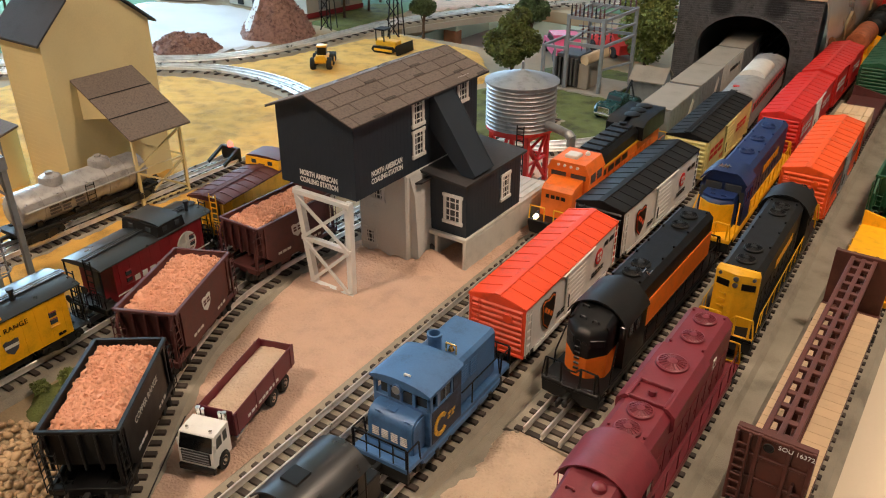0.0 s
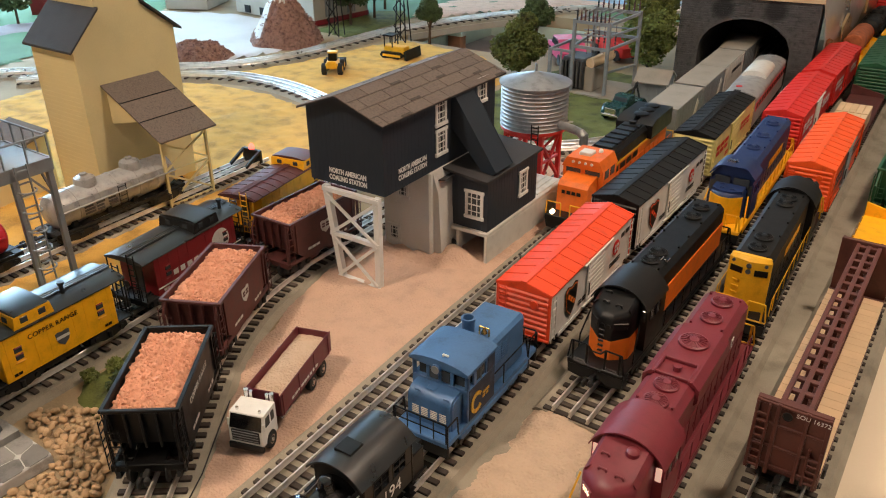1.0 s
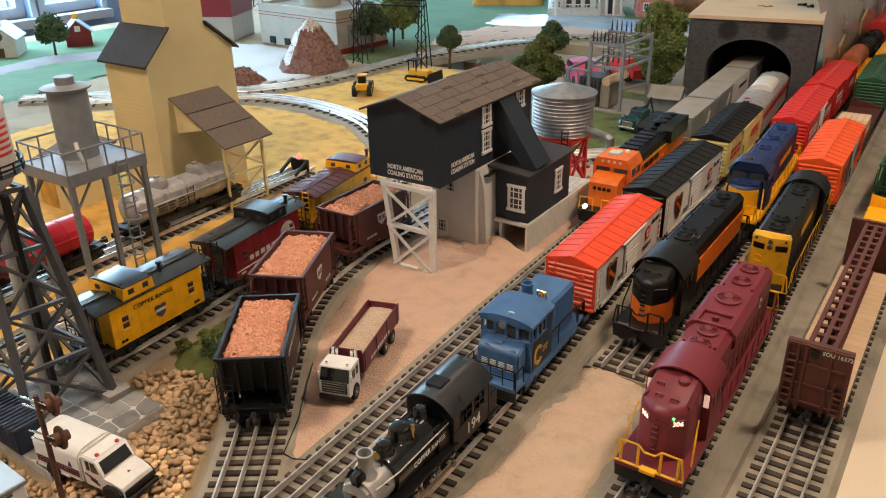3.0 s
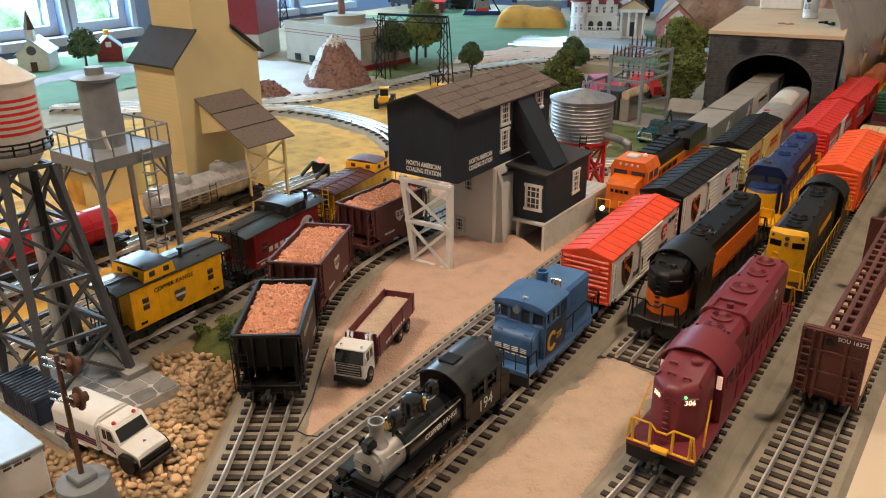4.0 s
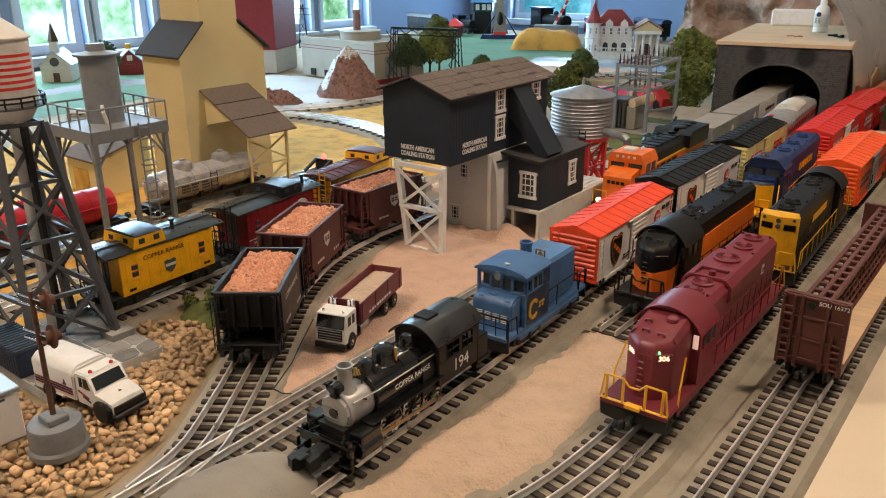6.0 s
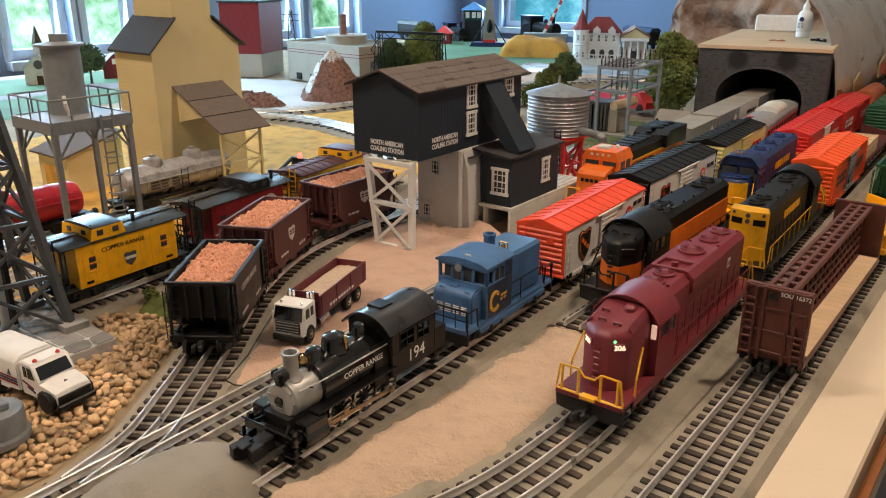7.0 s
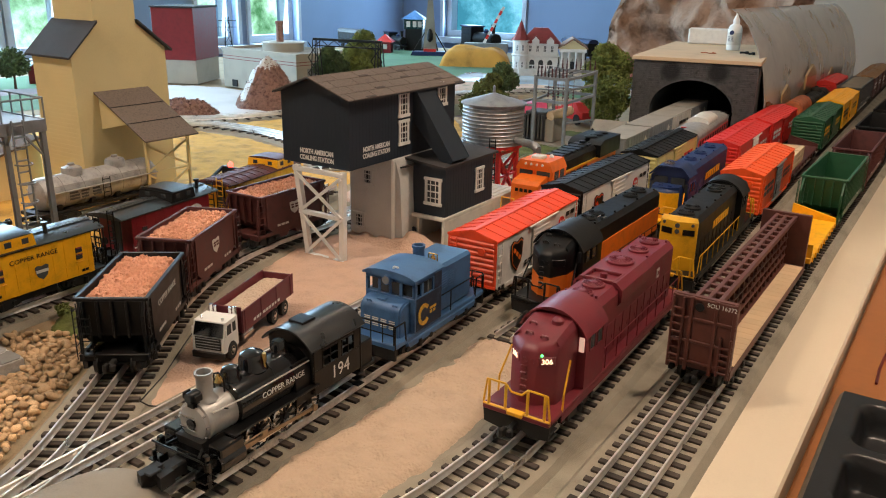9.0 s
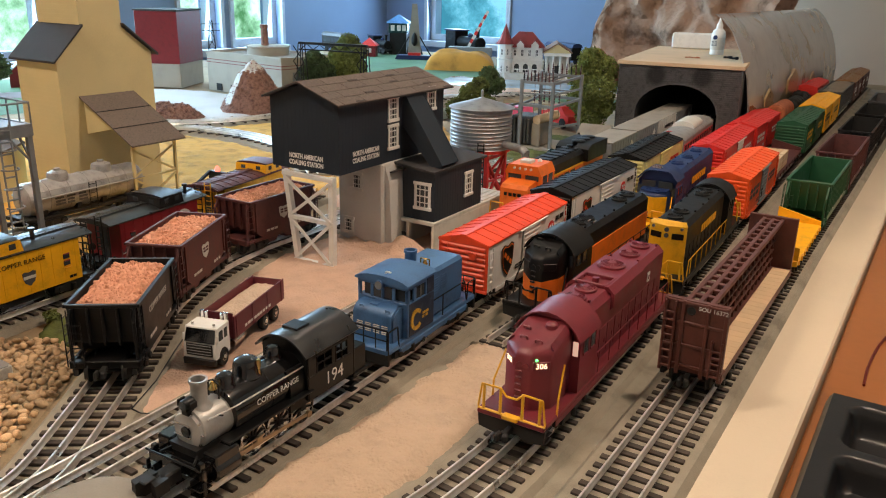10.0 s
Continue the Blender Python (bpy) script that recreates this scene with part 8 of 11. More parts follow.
for i in range(4):
    a0, a1, b0, b1 = FT[i], tops[i], FT[(i + 1) % 4], tops[(i + 1) % 4]

    def pt(p, q, f):
        return (p[0] + (q[0] - p[0]) * f, p[1] + (q[1] - p[1]) * f, SZ + (ztop - SZ) * f)
    g = Mesh()
    for f0, f1 in zip(lev, lev[1:]):
        g.bar(pt(a0, a1, f0), pt(b0, b1, f1), .0028).bar(pt(a0, a1, f1), pt(b0, b1, f0), .0028)
        g.bar(pt(a0, a1, f1), pt(b0, b1, f1), .0036)
    part("lattice", g, M_DKGREY, wtw)
part("standpipe", Mesh().cyl((cx, cy, SZ), (cx, cy, ztop + .01), .0065, n=16), M_OFFWHITE, wtw, "pale standpipe")
g = Mesh().box(cx + .008, cy - .002, .02, cx + .016, cy + .002, ztop)
part("dark_pipe", g, M_BLACK, wtw)
part("tank", Mesh().lathe([(.012, ztop - .004), (.03, ztop + .003), (.0405, ztop + .014), (.0415, ztop + .0198), (.0415, ztop + .0702), (.039, ztop + .0705)], kx, ky, 0, n=40, m=Matrix.Diagonal((kr, kr, 1, 1))), M_OFFWHITE, wtw, "offwhite tank")
part("roof", Mesh().lathe([(.0445, ztop + .0698), (.0445, ztop + .0712), (.003, ztop + .0918), (.001, ztop + .0932)], kx, ky, 0, n=40, m=Matrix.Diagonal((kr, kr, 1, 1))), M_OFFWHITE, wtw, "pale pink conical roof")
g = Mesh()
for k in range(6):
    z = ztop + .0298 + k * .0052
    vs, fs = [], []
    for i in range(13):
        th = math.radians(-85 + 130 * i / 12)
        for zz in (z, z + .0025):
            vs.append((kx + kr * .0418 * math.cos(th), ky + kr * .0418 * math.sin(th), zz))
    fs = [(2 * i, 2 * i + 2, 2 * i + 3, 2 * i + 1) for i in range(12)]
    g.add(vs, fs)
part("red_stripe", g, M_RED, wtw, "six red stripes round the tank")
g = Mesh().lathe([(.0415, ztop + .014), (.0495, ztop + .014), (.0495, ztop + .0153), (.0415, ztop + .0153)], kx, ky, 0, n=36, m=Matrix.Diagonal((kr, kr, 1, 1)))
part("walkway", g, M_DKGREY, wtw)
g = Mesh()
for z in (ztop + .0198, ztop + .0237):
    pts = [(kx + kr * .0488 * math.cos(th), ky + kr * .0488 * math.sin(th), z) for th in np.linspace(0, 2 * math.pi, 33)]
    g.tube(pts, .0009, 5)
for i in range(16):
    th = 2 * math.pi * i / 16
    g.cyl((kx + kr * .0488 * math.cos(th), ky + kr * .0488 * math.sin(th), ztop + .0147), (kx + kr * .0488 * math.cos(th), ky + kr * .0488 * math.sin(th), ztop + .0237), .0008, n=5)
part("railing", g, M_BLACK, wtw)

bx_ = thing("pump_house", pose(-.596, .0655, SZ), "small dark ribbed metal shed on the flagstones", "shed")
part("body", Mesh().box(-.029, -.0125, 0, .029, .0125, .024, .0006), M_WORNNAVY, bx_)
rf_ = part("roof", Mesh().box(-.031, -.0145, .024, .031, .0145, .0252), M_WORNNAVY, bx_)
for i in range(13):
    x = -.03 + i * .005
    part("roof_rib", Mesh().box(x - .001, -.0145, .025, x + .001, .0145, .0268), M_WORNNAVY, rf_)
g = Mesh()
for i in range(12):
    x = -.027 + i * .005
    g.box(x - .0006, -.0131, .002, x + .0006, -.0123, .023)
part("rib", g, M_WORNNAVY, bx_)

# ---- white service truck ----
rv = thing("service_truck", pose(-.499, .077, .0055, 0, 0, 97), "white service truck with red and black side stripes", "truck")
W2 = .0168
g = Mesh().prism([(-W2, .0105), (W2, .0105), (W2, .032), (W2 - .0006, .0338), (W2 - .0042, .0372), (W2 - .0075, .0384), (0, .0388), (-W2 + .0075, .0384), (-W2 + .0042, .0372), (-W2 + .0006, .0338), (-W2, .032)], "y", -.004, .0465)
bxb = part("box_body", g, M_WHITE, rv)
part("front_wall", Mesh().prism([(-W2 + .0008, .0108), (W2 - .0008, .0108), (W2 - .0008, .032), (W2 - .0045, .0364), (-W2 + .0045, .0364), (-W2 + .0008, .032)], "y", -.0056, -.004), M_WHITE, bxb)
part("skirt", Mesh().box(-W2 - .0004, .010, .0085, W2 + .0004, .0468, .0112, .0006), M_WHITE, bxb)
hw = .0152
cabm = Mesh().prism([(-.0252, .009), (-.0065, .009), (-.0065, .0345), (-.0205, .0345), (-.0222, .0336), (-.0282, .0225)], "x", -hw, hw)
cb = part("cab", cabm, M_WHITE, rv)
part("cab_roof", Mesh().box(-hw + .0008, -.0205, .034, hw - .0008, -.0066, .0356, .0012), M_WHITE, cb)
g = Mesh()
n_ = 7
xs_ = [(-1 + 2 * i / (n_ - 1)) for i in range(n_)]
for y, z, k_ in ((-.0262, .0228, 1.0), (-.040, .0204, .97), (-.0455, .0182, .94), (-.0472, .0155, .93), (-.0472, .009, .93)):
    for x in xs_:
        g.v.append((x * hw * k_, y, z - .0012 * abs(x) ** 3))
g.f = [(r_ * n_ + i, r_ * n_ + i + 1, (r_ + 1) * n_ + i + 1, (r_ + 1) * n_ + i) for r_ in range(4) for i in range(n_ - 1)]
k0 = len(g.v)
for s in (0, n_ - 1):
    col_ = [r_ * n_ + s for r_ in range(5)]
    b_ = len(g.v)
    g.v.append((g.v[s][0], -.0262, .009))
    g.f.append(tuple(col_ + [b_]))
bn = part("bonnet", g, M_WHITE, cb)
part("grille", Mesh().box(-hw * .9, -.0482, .0092, hw * .9, -.0468, .0152, .0004), M_BLACK, bn)
part("badge", Mesh().prism([(-.0014, -.0385), (.0014, -.0385), (0, -.0362)], "z", .0206, .0214), M_DKGREY, bn)
q0, q1 = (-.0226, .0326), (-.0276, .0236)
g = Mesh().add([(x, q[0] - o_, q[1] + o_ * .4) for o_ in (.0006, -.0008) for x, q in ((-.0132, q1), (.0132, q1), (.0126, q0), (-.0126, q0))], [(0, 1, 2, 3), (4, 7, 6, 5), (0, 4, 5, 1), (1, 5, 6, 2), (2, 6, 7, 3), (3, 7, 4, 0)])
part("windshield", g, M_GLOSSBLACK, cb)
for s in (-1, 1):
    x0, x1 = sorted((s * (hw - .0004), s * (hw + .0004)))
    part("side_window", Mesh().prism([(-.0238, .0235), (-.0158, .0235), (-.0158, .0322), (-.0205, .0322)], "x", x0, x1), M_GLOSSBLACK, cb)
    part("side_window", Mesh().box(x0, -.0145, .0235, x1, -.0105, .0322), M_GLOSSBLACK, cb)
    part("side_stripe", Mesh().prism([(-.021, .0165), (-.008, .0205), (-.008, .0188), (-.0205, .0148)], "x", x0, x1), M_CABRED, cb)
    part("side_stripe", Mesh().prism([(-.0225, .0135), (-.0135, .0165), (-.0135, .0150), (-.022, .012)], "x", x0, x1), M_NAVY, cb)
    part("fender", Mesh().prism([(-.046, .0085), (-.026, .0085), (-.0265, .0135), (-.0305, .0168), (-.0405, .0168), (-.0455, .0135)], "x", *sorted((s * (hw - .002), s * (hw + .0016)))), M_BLACK, cb)
    x0, x1 = sorted((s * W2, s * (W2 + .0004)))
    part("side_stripe", Mesh().box(x0, -.003, .0188, x1, .0455, .0204, .0001), M_CABRED, bxb)
    part("side_stripe", Mesh().box(x0, -.003, .0166, x1, .0455, .0182, .0001), M_NAVY, bxb)
    part("side_stripe", Mesh().box(x0, -.003, .0142, x1, .0455, .0160, .0001), M_CABRED, bxb)
    part("triangle_mark", Mesh().prism([(.004, .0215), (.0085, .0215), (.0062, .0265)], "x", x0, x1), M_NAVY, bxb)
    for yy in (-.036, .028):
        w = part("wheel", Mesh().lathe([(.0045, -.0032), (.008, -.0032), (.0088, -.0018), (.0088, .0018), (.008, .0032), (.0045, .0032)], n=20, m=Matrix.Translation((s * .0146, yy, .0085)) @ Euler((0, s * math.pi / 2, 0)).to_matrix().to_4x4()), M_RUBBER, rv)
        part("rim", Mesh().cyl((s * .0140, yy, .0085), (s * .0172, yy, .0085), .0042, n=14), M_DKGREY, w)
part("bumper", Mesh().box(-hw - .001, -.0505, .0045, hw + .001, -.0465, .0092, .001), M_BLACK, rv)
part("chassis", Mesh().box(-.011, -.046, .0055, .011, .045, .0105), M_UNDER, rv)
for x in (-.0095, .0095):
    part("beacon", Mesh().lathe([(.0017, 0), (.0016, .0014), (.0005, .0024)], x, -.0185, .0355, n=10), M_RED, cb)

# ---- crossing signal ----
M_DKRUST = mat("dark_rust_brown", (0.11, 0.045, 0.025), rough=0.6, var=0.35, scale=120)
sg = thing("crossing_signal", pose(-.452, .026, .006) @ Matrix.Diagonal((.92, .92, 1, 1)), "rusty crossing signal on a round grey base", "signal")
part("base", Mesh().lathe([(.021, 0), (.0225, .002), (.0225, .006), (.0205, .008), (.0205, .0225), (.0195, .0245), (.004, .0255)], n=28), M_GREYPL, sg)
part("plinth", Mesh().box(-.0085, -.0085, .0248, .0085, .0085, .0305, .001), M_GREYPL, sg)
pt_ = Vector((-.004, .003, .1235))
part("pole", Mesh().cyl((0, 0, .03), tuple(pt_), .0022, .0019, n=10), M_DKRUST, sg)
for z, f in ((.088, .66), (.112, .94)):
    p = Vector((0, 0, .03)).lerp(pt_, f)
    g = Mesh().tube([p + Vector((-.014, -.004, .002)), p + Vector((.012, .003, 0))], .0008, 6).tube([p + Vector((-.014, -.004, -.004)), p + Vector((.012, .003, -.006))], .0008, 6)
    part("bracket", g, M_CHROME, sg)
    for dx in (.009,):
        c = p + Vector((dx, .006, -.001))
        mm = Matrix.Translation(c) @ Euler((1.5, 0, -.05)).to_matrix().to_4x4()
        lh_ = part("lamp_head", Mesh().lathe([(.0012, -.006), (.0036, -.0055), (.0042, -.001), (.0085, -.0006), (.0088, .0004), (.0085, .0012), (.0044, .0014), (.0042, .0022), (.001, .0024)], n=24, m=mm), M_DKRUST, sg, "rust-brown round lamp head")
        part("hood", Mesh().lathe([(.0046, .001), (.0047, .006), (.0041, .006), (.004, .001)], n=18, m=mm), M_DKRUST, lh_)

cn = thing("container", pose(-.531, -.021, .004, 0, 0, -2), "white container with a cyan reflection coloured into its roof", "container")
part("body", Mesh().box(-.036, -.06, 0, .036, .044, .04, .001), M_WHITE, cn)
# On the container this pale blue is a painted cyan reflection.
M_PALEBLUE = mat("pale_blue_paint_and_sheen", (0.42, 0.55, 0.7), rough=0.35, var=0.06)
part("roof", Mesh().box(-.037, -.061, .04, .037, .045, .0425, .0006), M_PALEBLUE, cn)
part("corner_post", Mesh().box(.036, .003, 0, .0372, .007, .04), M_GREYPL, cn)
part("corner_post", Mesh().box(.036, -.004, .0385, .0375, .045, .0415), M_GREYPL, cn)
part("round_emblem", Mesh().lathe([(.012, 0), (.012, .0004), (.001, .0005)], n=24, m=at(.0361, -.02, .024, RIGHT)), M_NAVY, cn, "round dark blue emblem")
part("writing", bars(Mesh(), at(.0361, .026, .037, RIGHT), .022, .006, 2, 3, 3), M_DKGREY, cn)

# ---- dump truck ----
dt = thing("dump_truck", pose(-.4262, .3106, .0045, 0, 0, 18.5) @ Matrix.Diagonal((.9, .87, 1.0, 1)), "dump truck with white cab and maroon bed full of sand", "truck")
W2 = .0165
g = Mesh().prism([(-.068, .0095), (-.04, .0095), (-.04, .0365), (-.0625, .0365), (-.0672, .0235)], "x", -W2, W2)
cb = part("cab", g, M_WHITE, dt)
g = Mesh().add([(-.0155, -.0676, .0242), (.0155, -.0676, .0242), (.015, -.0632, .0355), (-.015, -.0632, .0355), (-.0155, -.066, .0242), (.0155, -.066, .0242), (.015, -.0615, .0355), (-.015, -.0615, .0355)], [(0, 1, 2, 3), (4, 5, 6, 7), (0, 1, 5, 4), (1, 2, 6, 5), (2, 3, 7, 6), (3, 0, 4, 7)])
part("windshield", g, M_GLOSSBLACK, cb)
for s in (-1, 1):
    x0, x1 = sorted((s * (W2 - .0003), s * (W2 + .0004)))
    part("side_window", Mesh().prism([(-.0615, .0245), (-.053, .0245), (-.053, .033), (-.0595, .033)], "x", x0, x1), M_WINDARK, cb)
    part("side_window", Mesh().prism([(-.050, .0245), (-.0445, .0245), (-.0445, .033), (-.050, .033)], "x", x0, x1), M_WINDARK, cb)
    part("air_intake", Mesh().cyl((s * .0125, -.0375, .012), (s * .0125, -.0375, .0425), .0022, n=10).cyl((s * .008, -.0375, .03), (s * .008, -.0375, .0415), .0018, n=10), M_CHROME, dt)
    part("mirror", Mesh().box(s * (W2 + .0012) - .0008, -.0655, .024, s * (W2 + .0012) + .0008, -.0635, .031), M_WHITE, cb)
    part("beacon", Mesh().lathe([(.0015, 0), (.0014, .002), (.0004, .0028)], s * .011, -.058, .0365, n=10), M_CHROME, cb)
g = Mesh().box(-.0135, -.0688, .0125, .0135, -.0672, .0235)
gr = part("grille", g, M_BLACK, cb)
for i in range(4):
    z = .0145 + i * .0026
    part("grille_bar", Mesh().box(-.0128, -.0693, z - .0004, .0128, -.0686, z + .0004), M_GREYPL, gr)
part("bumper", Mesh().box(-W2 - .0003, -.0702, .0045, W2 + .0003, -.0655, .0105, .0008), M_BLACK, dt)
M_TRUCKRED = mat("dark_maroon_bed_paint", (0.13, 0.018, 0.03), **PL)
g = Mesh()
b0, b1, zb0, zb1 = -.033, .081, .0165, .0375
for s in (-1, 1):
    x0, x1 = sorted((s * .0185, s * .0172))
    g.box(x0, b0, zb0, x1, b1, zb1)
    for i in range(4):
        y = b0 + .004 + i * .034
        x0, x1 = sorted((s * .0185, s * .0194))
        g.box(x0, y - .001, zb0, x1, y + .001, zb1)
g.box(-.0172, b0, zb0, .0172, b1, zb0 + .0015).box(-.0172, b0, zb0, .0172, b0 + .0012, zb1 + .003).box(-.0172, b1 - .0012, zb0, .0172, b1, zb1 - .001)
part("dump_bed", g, M_TRUCKRED, dt)
part("sand_load", Mesh().grid(list(np.linspace(-.0171, .0171, 14)), list(np.linspace(b0 + .0012, b1 - .0014, 34)), lambda x, y: zb1 - .0085 + .0065 * max(0, 1 - (x / .0172) ** 2) * max(0.15, min(1, (y - b0) / .02, (b1 - y) / .03)) + .0012 * noise.noise((x * 160, y * 120, 2))), M_PALESAND, dt, "heap of pale sand", 60)
g = bars(Mesh(), at(.01865, .018, .022, RIGHT), .06, .004, 1, 9, 3)
part("writing", g, M_WHITE, dt)
part("chassis", Mesh().box(-.008, -.06, .0085, .008, .066, .0165), M_UNDER, dt)
for s in (-1, 1):
    for yy in (-.053, .036, .06):
        w = part("wheel", Mesh().lathe([(.0045, -.003), (.0078, -.003), (.0084, -.0018), (.0084, .0018), (.0078, .003), (.0045, .003)], n=18, m=Matrix.Translation((s * .0145, yy, .0084)) @ Euler((0, s * math.pi / 2, 0)).to_matrix().to_4x4()), M_RUBBER, dt)
        part("rim", Mesh().lathe([(.0046, 0), (.0042, .0022), (.002, .0016), (.0016, .0028), (.0004, .003)], n=16, m=Matrix.Translation((s * .0155, yy, .0084)) @ Euler((0, s * math.pi / 2, 0)).to_matrix().to_4x4()), M_CHROME, w)
    part("fuel_tank", Mesh().cyl((s * .0125, -.03, .011), (s * .0125, -.01, .011), .0042, n=14), M_CHROME, dt)
wr = solid("wire", Mesh().tube([(-.4695, .291, .0065), (-.45, .262, .0062), (-.4187, .2178, .006), (-.405, .193, .006), (-.3967, .1782, .0062), (-.386, .178, .006), (-.3749, .1837, .006), (-.3735, .202, .0065)], .0006, 6), M_BLACK, "thin black wire lying on the sand", "wire")
rng = random.Random(31)
for i in range(16):
    x, y, r = rng.uniform(-.51, -.44), rng.uniform(.88, .98), rng.uniform(.0025, .006)
    bm = bmesh.new()
    bmesh.ops.create_icosphere(bm, subdivisions=1, radius=r)
    for v in bm.verts:
        v.co *= 1 + .5 * noise.noise(v.co * 300 + Vector((i * 5, 0, 0)))
    me = bpy.data.meshes.new("rock")
    bm.to_mesh(me)
    bm.free()
    me.materials.append(M_RUBBLE)
    ob = new("rock", me)
    ob.matrix_world = pose(x, y, .004 + r * .3, 0, 0, rng.uniform(0, 360))
    tagged(ob, "small reddish brown rock lying on the sand", "rock", "rocks on the sand")


# ---- tunnel ----
TA = 9.0
TX, TY = -.525, 1.5066
tun = thing("tunnel", pose(TX, TY, 0, 0, 0, TA), "grey stone tunnel portal with soot marks and a plywood top", "tunnel", kind="structure")
TW, TH, TD = .249, .178, .52
OC, OR, OS = .125, .084, .072  # opening: middle, half width, spring height


def portal_edge(n=16):
    return [(OC - OR * math.cos(th), OS + .062 * math.sin(th)) for th in np.linspace(0, math.pi, n)]


M_PORTAL = mat("sooty_slate_courses", (0.085, 0.082, 0.084), rough=0.85, var=0.3, scale=120, bump=0.5, obvar=0.1)


def soot_stain(m, spots, r):
    """Round soot stains worn into a stone's colour, soft at the rim."""
    n, l = m.node_tree.nodes, m.node_tree.links
    p = n["Principled BSDF"]
    out = p.inputs["Base Color"].links[0].from_socket
    tc = n.new("ShaderNodeTexCoord")
    for s_ in spots:
        d = n.new("ShaderNodeVectorMath")
        d.operation = "DISTANCE"
        d.inputs[1].default_value = s_
        l.new(tc.outputs["Object"], d.inputs[0])
        k = n.new("ShaderNodeMapRange")
        k.interpolation_type = "SMOOTHSTEP"
        k.inputs[1].default_value, k.inputs[2].default_value = r * .55, r * 1.25
        k.inputs[3].default_value, k.inputs[4].default_value = .85, 0
        l.new(d.outputs["Value"], k.inputs[0])
        x = n.new("ShaderNodeMix")
        x.data_type = "RGBA"
        l.new(k.outputs[0], x.inputs[0])
        l.new(out, x.inputs[6])
        x.inputs[7].default_value = (.008, .008, .009, 1)
        out = x.outputs[2]
    l.new(out, p.inputs["Base Color"])


soot_stain(M_PORTAL, ((.078, 0, .150), (.172, 0, .152)), .022)
arcp = portal_edge()
g = Mesh()
g.box(0, 0, 0, OC - OR, .02, TH - .008)
g.box(OC + OR, 0, 0, TW, .02, TH - .008)
for (xa, za), (xb, zb_) in zip(arcp, arcp[1:]):
    g.add([(xa, y, z) for y in (0, .02) for z in (za, TH - .008)] + [(xb, y, z) for y in (0, .02) for z in (zb_, TH - .008)], [(0, 1, 5, 4), (2, 6, 7, 3), (0, 4, 6, 2), (1, 3, 7, 5)])
part("portal_wall", g, M_PORTAL, tun)
# stone courses, proud of the wall
rng = random.Random(3)
g = Mesh()
z = .001
while z < TH - .012:
    x = -rng.uniform(0, .012)
    h = .0042
    while x < TW:
        w = rng.uniform(.009, .017)
        xa, xb = max(0, x), min(TW, x + w - .0008)
        in_mouth = lambda q, zz: (q - OC) ** 2 / OR ** 2 + max(0, zz - OS) ** 2 / .062 ** 2 < 1.06
        if xb - xa > .002 and not any(in_mouth(q, zz) for q in (xa, (xa + xb) / 2, xb) for zz in (z, z + h)):
            d = rng.uniform(.0008, .002)
            g.box(xa, -d, z, xb, .002, z + h - .0007, .0005)
        x += w
    z += h
tagged(part("stone_course", g, M_PORTAL, tun), kind="stuff")
g = Mesh()
for (xa, za), (xb, zb_) in zip(arcp, arcp[1:]):
    ca, cb_ = Vector((xa - OC, 0, max(0, za - OS))), Vector((xb - OC, 0, max(0, zb_ - OS)))
    pa, pb = Vector((xa, 0, za)), Vector((xb, 0, zb_))
    oa, ob_ = pa + ca.normalized() * .004, pb + cb_.normalized() * .004
    g.add([(p.x, y, p.z) for y in (-.0012, .01) for p in (pa, pb, ob_, oa)], [(0, 1, 2, 3), (4, 7, 6, 5), (0, 4, 5, 1), (1, 5, 6, 2), (2, 6, 7, 3), (3, 7, 4, 0)])
part("arch_ring", g, M_PORTAL, tun)
g = Mesh()
prof = [(OC - OR, 0)] + arcp + [(OC + OR, 0)]
n = len(prof)
vs = [(x, y, z) for y in (.018, TD) for x, z in prof] + [(OC + (x - OC) * 1.04, y, z * 1.03) for y in (.018, TD) for x, z in prof]
fs = [(i, i + 1, n + i + 1, n + i) for i in range(n - 1)] + [(2 * n + i, 2 * n + i + 1, 3 * n + i + 1, 3 * n + i) for i in range(n - 1)]
part("lining", Mesh().add(vs, fs), M_BRICK, tun, "dark tunnel lining")
g = Mesh().box(0, .02, 0, .006, TD, TH - .008).box(TW - .006, .02, 0, TW, TD, TH - .008).box(0, TD, 0, TW, TD + .006, TH - .008)
part("side_wall", g, M_BRICK, tun)
part("top_board", Mesh().box(-.004, -.005, TH - .008, TW + .004, TD + .01, TH, .0008), M_TUNTOP, tun, "bare plywood top")
bo = thing("glue_bottle", pose(-.407, 1.83, TH), "white plastic bottle with a nozzle and printed label", "bottle")
part("body", Mesh().lathe([(.0145, 0), (.0158, .001), (.0158, .047), (.0135, .055), (.0075, .06), (.0062, .0615)], n=24), M_WHITE, bo)
part("cap", Mesh().lathe([(.0075, .06), (.0075, .068), (.003, .078), (.0014, .086)], n=16), M_WHITE, bo)
part("label", Mesh().lathe([(.01595, .012), (.01595, .04)], n=24), M_OFFWHITE, bo)
lm = part("label_mark", Mesh().cyl((-.003, -.0152, .04), (-.003, -.0165, .04), .0052, n=14), M_NAVY, bo)
part("stripe", bars(Mesh(), at(-.003, -.0164, .026, FRONT), .014, .012, 4, 2, 4), M_GREYPL, lm)
solid("foam_block", Mesh().box(-.05, -.02, 0, .05, .02, .039, .003), M_WHITE, "white foam block lying on plywood", "block", pose(-.515, 2.0, TH, 0, 0, 12))
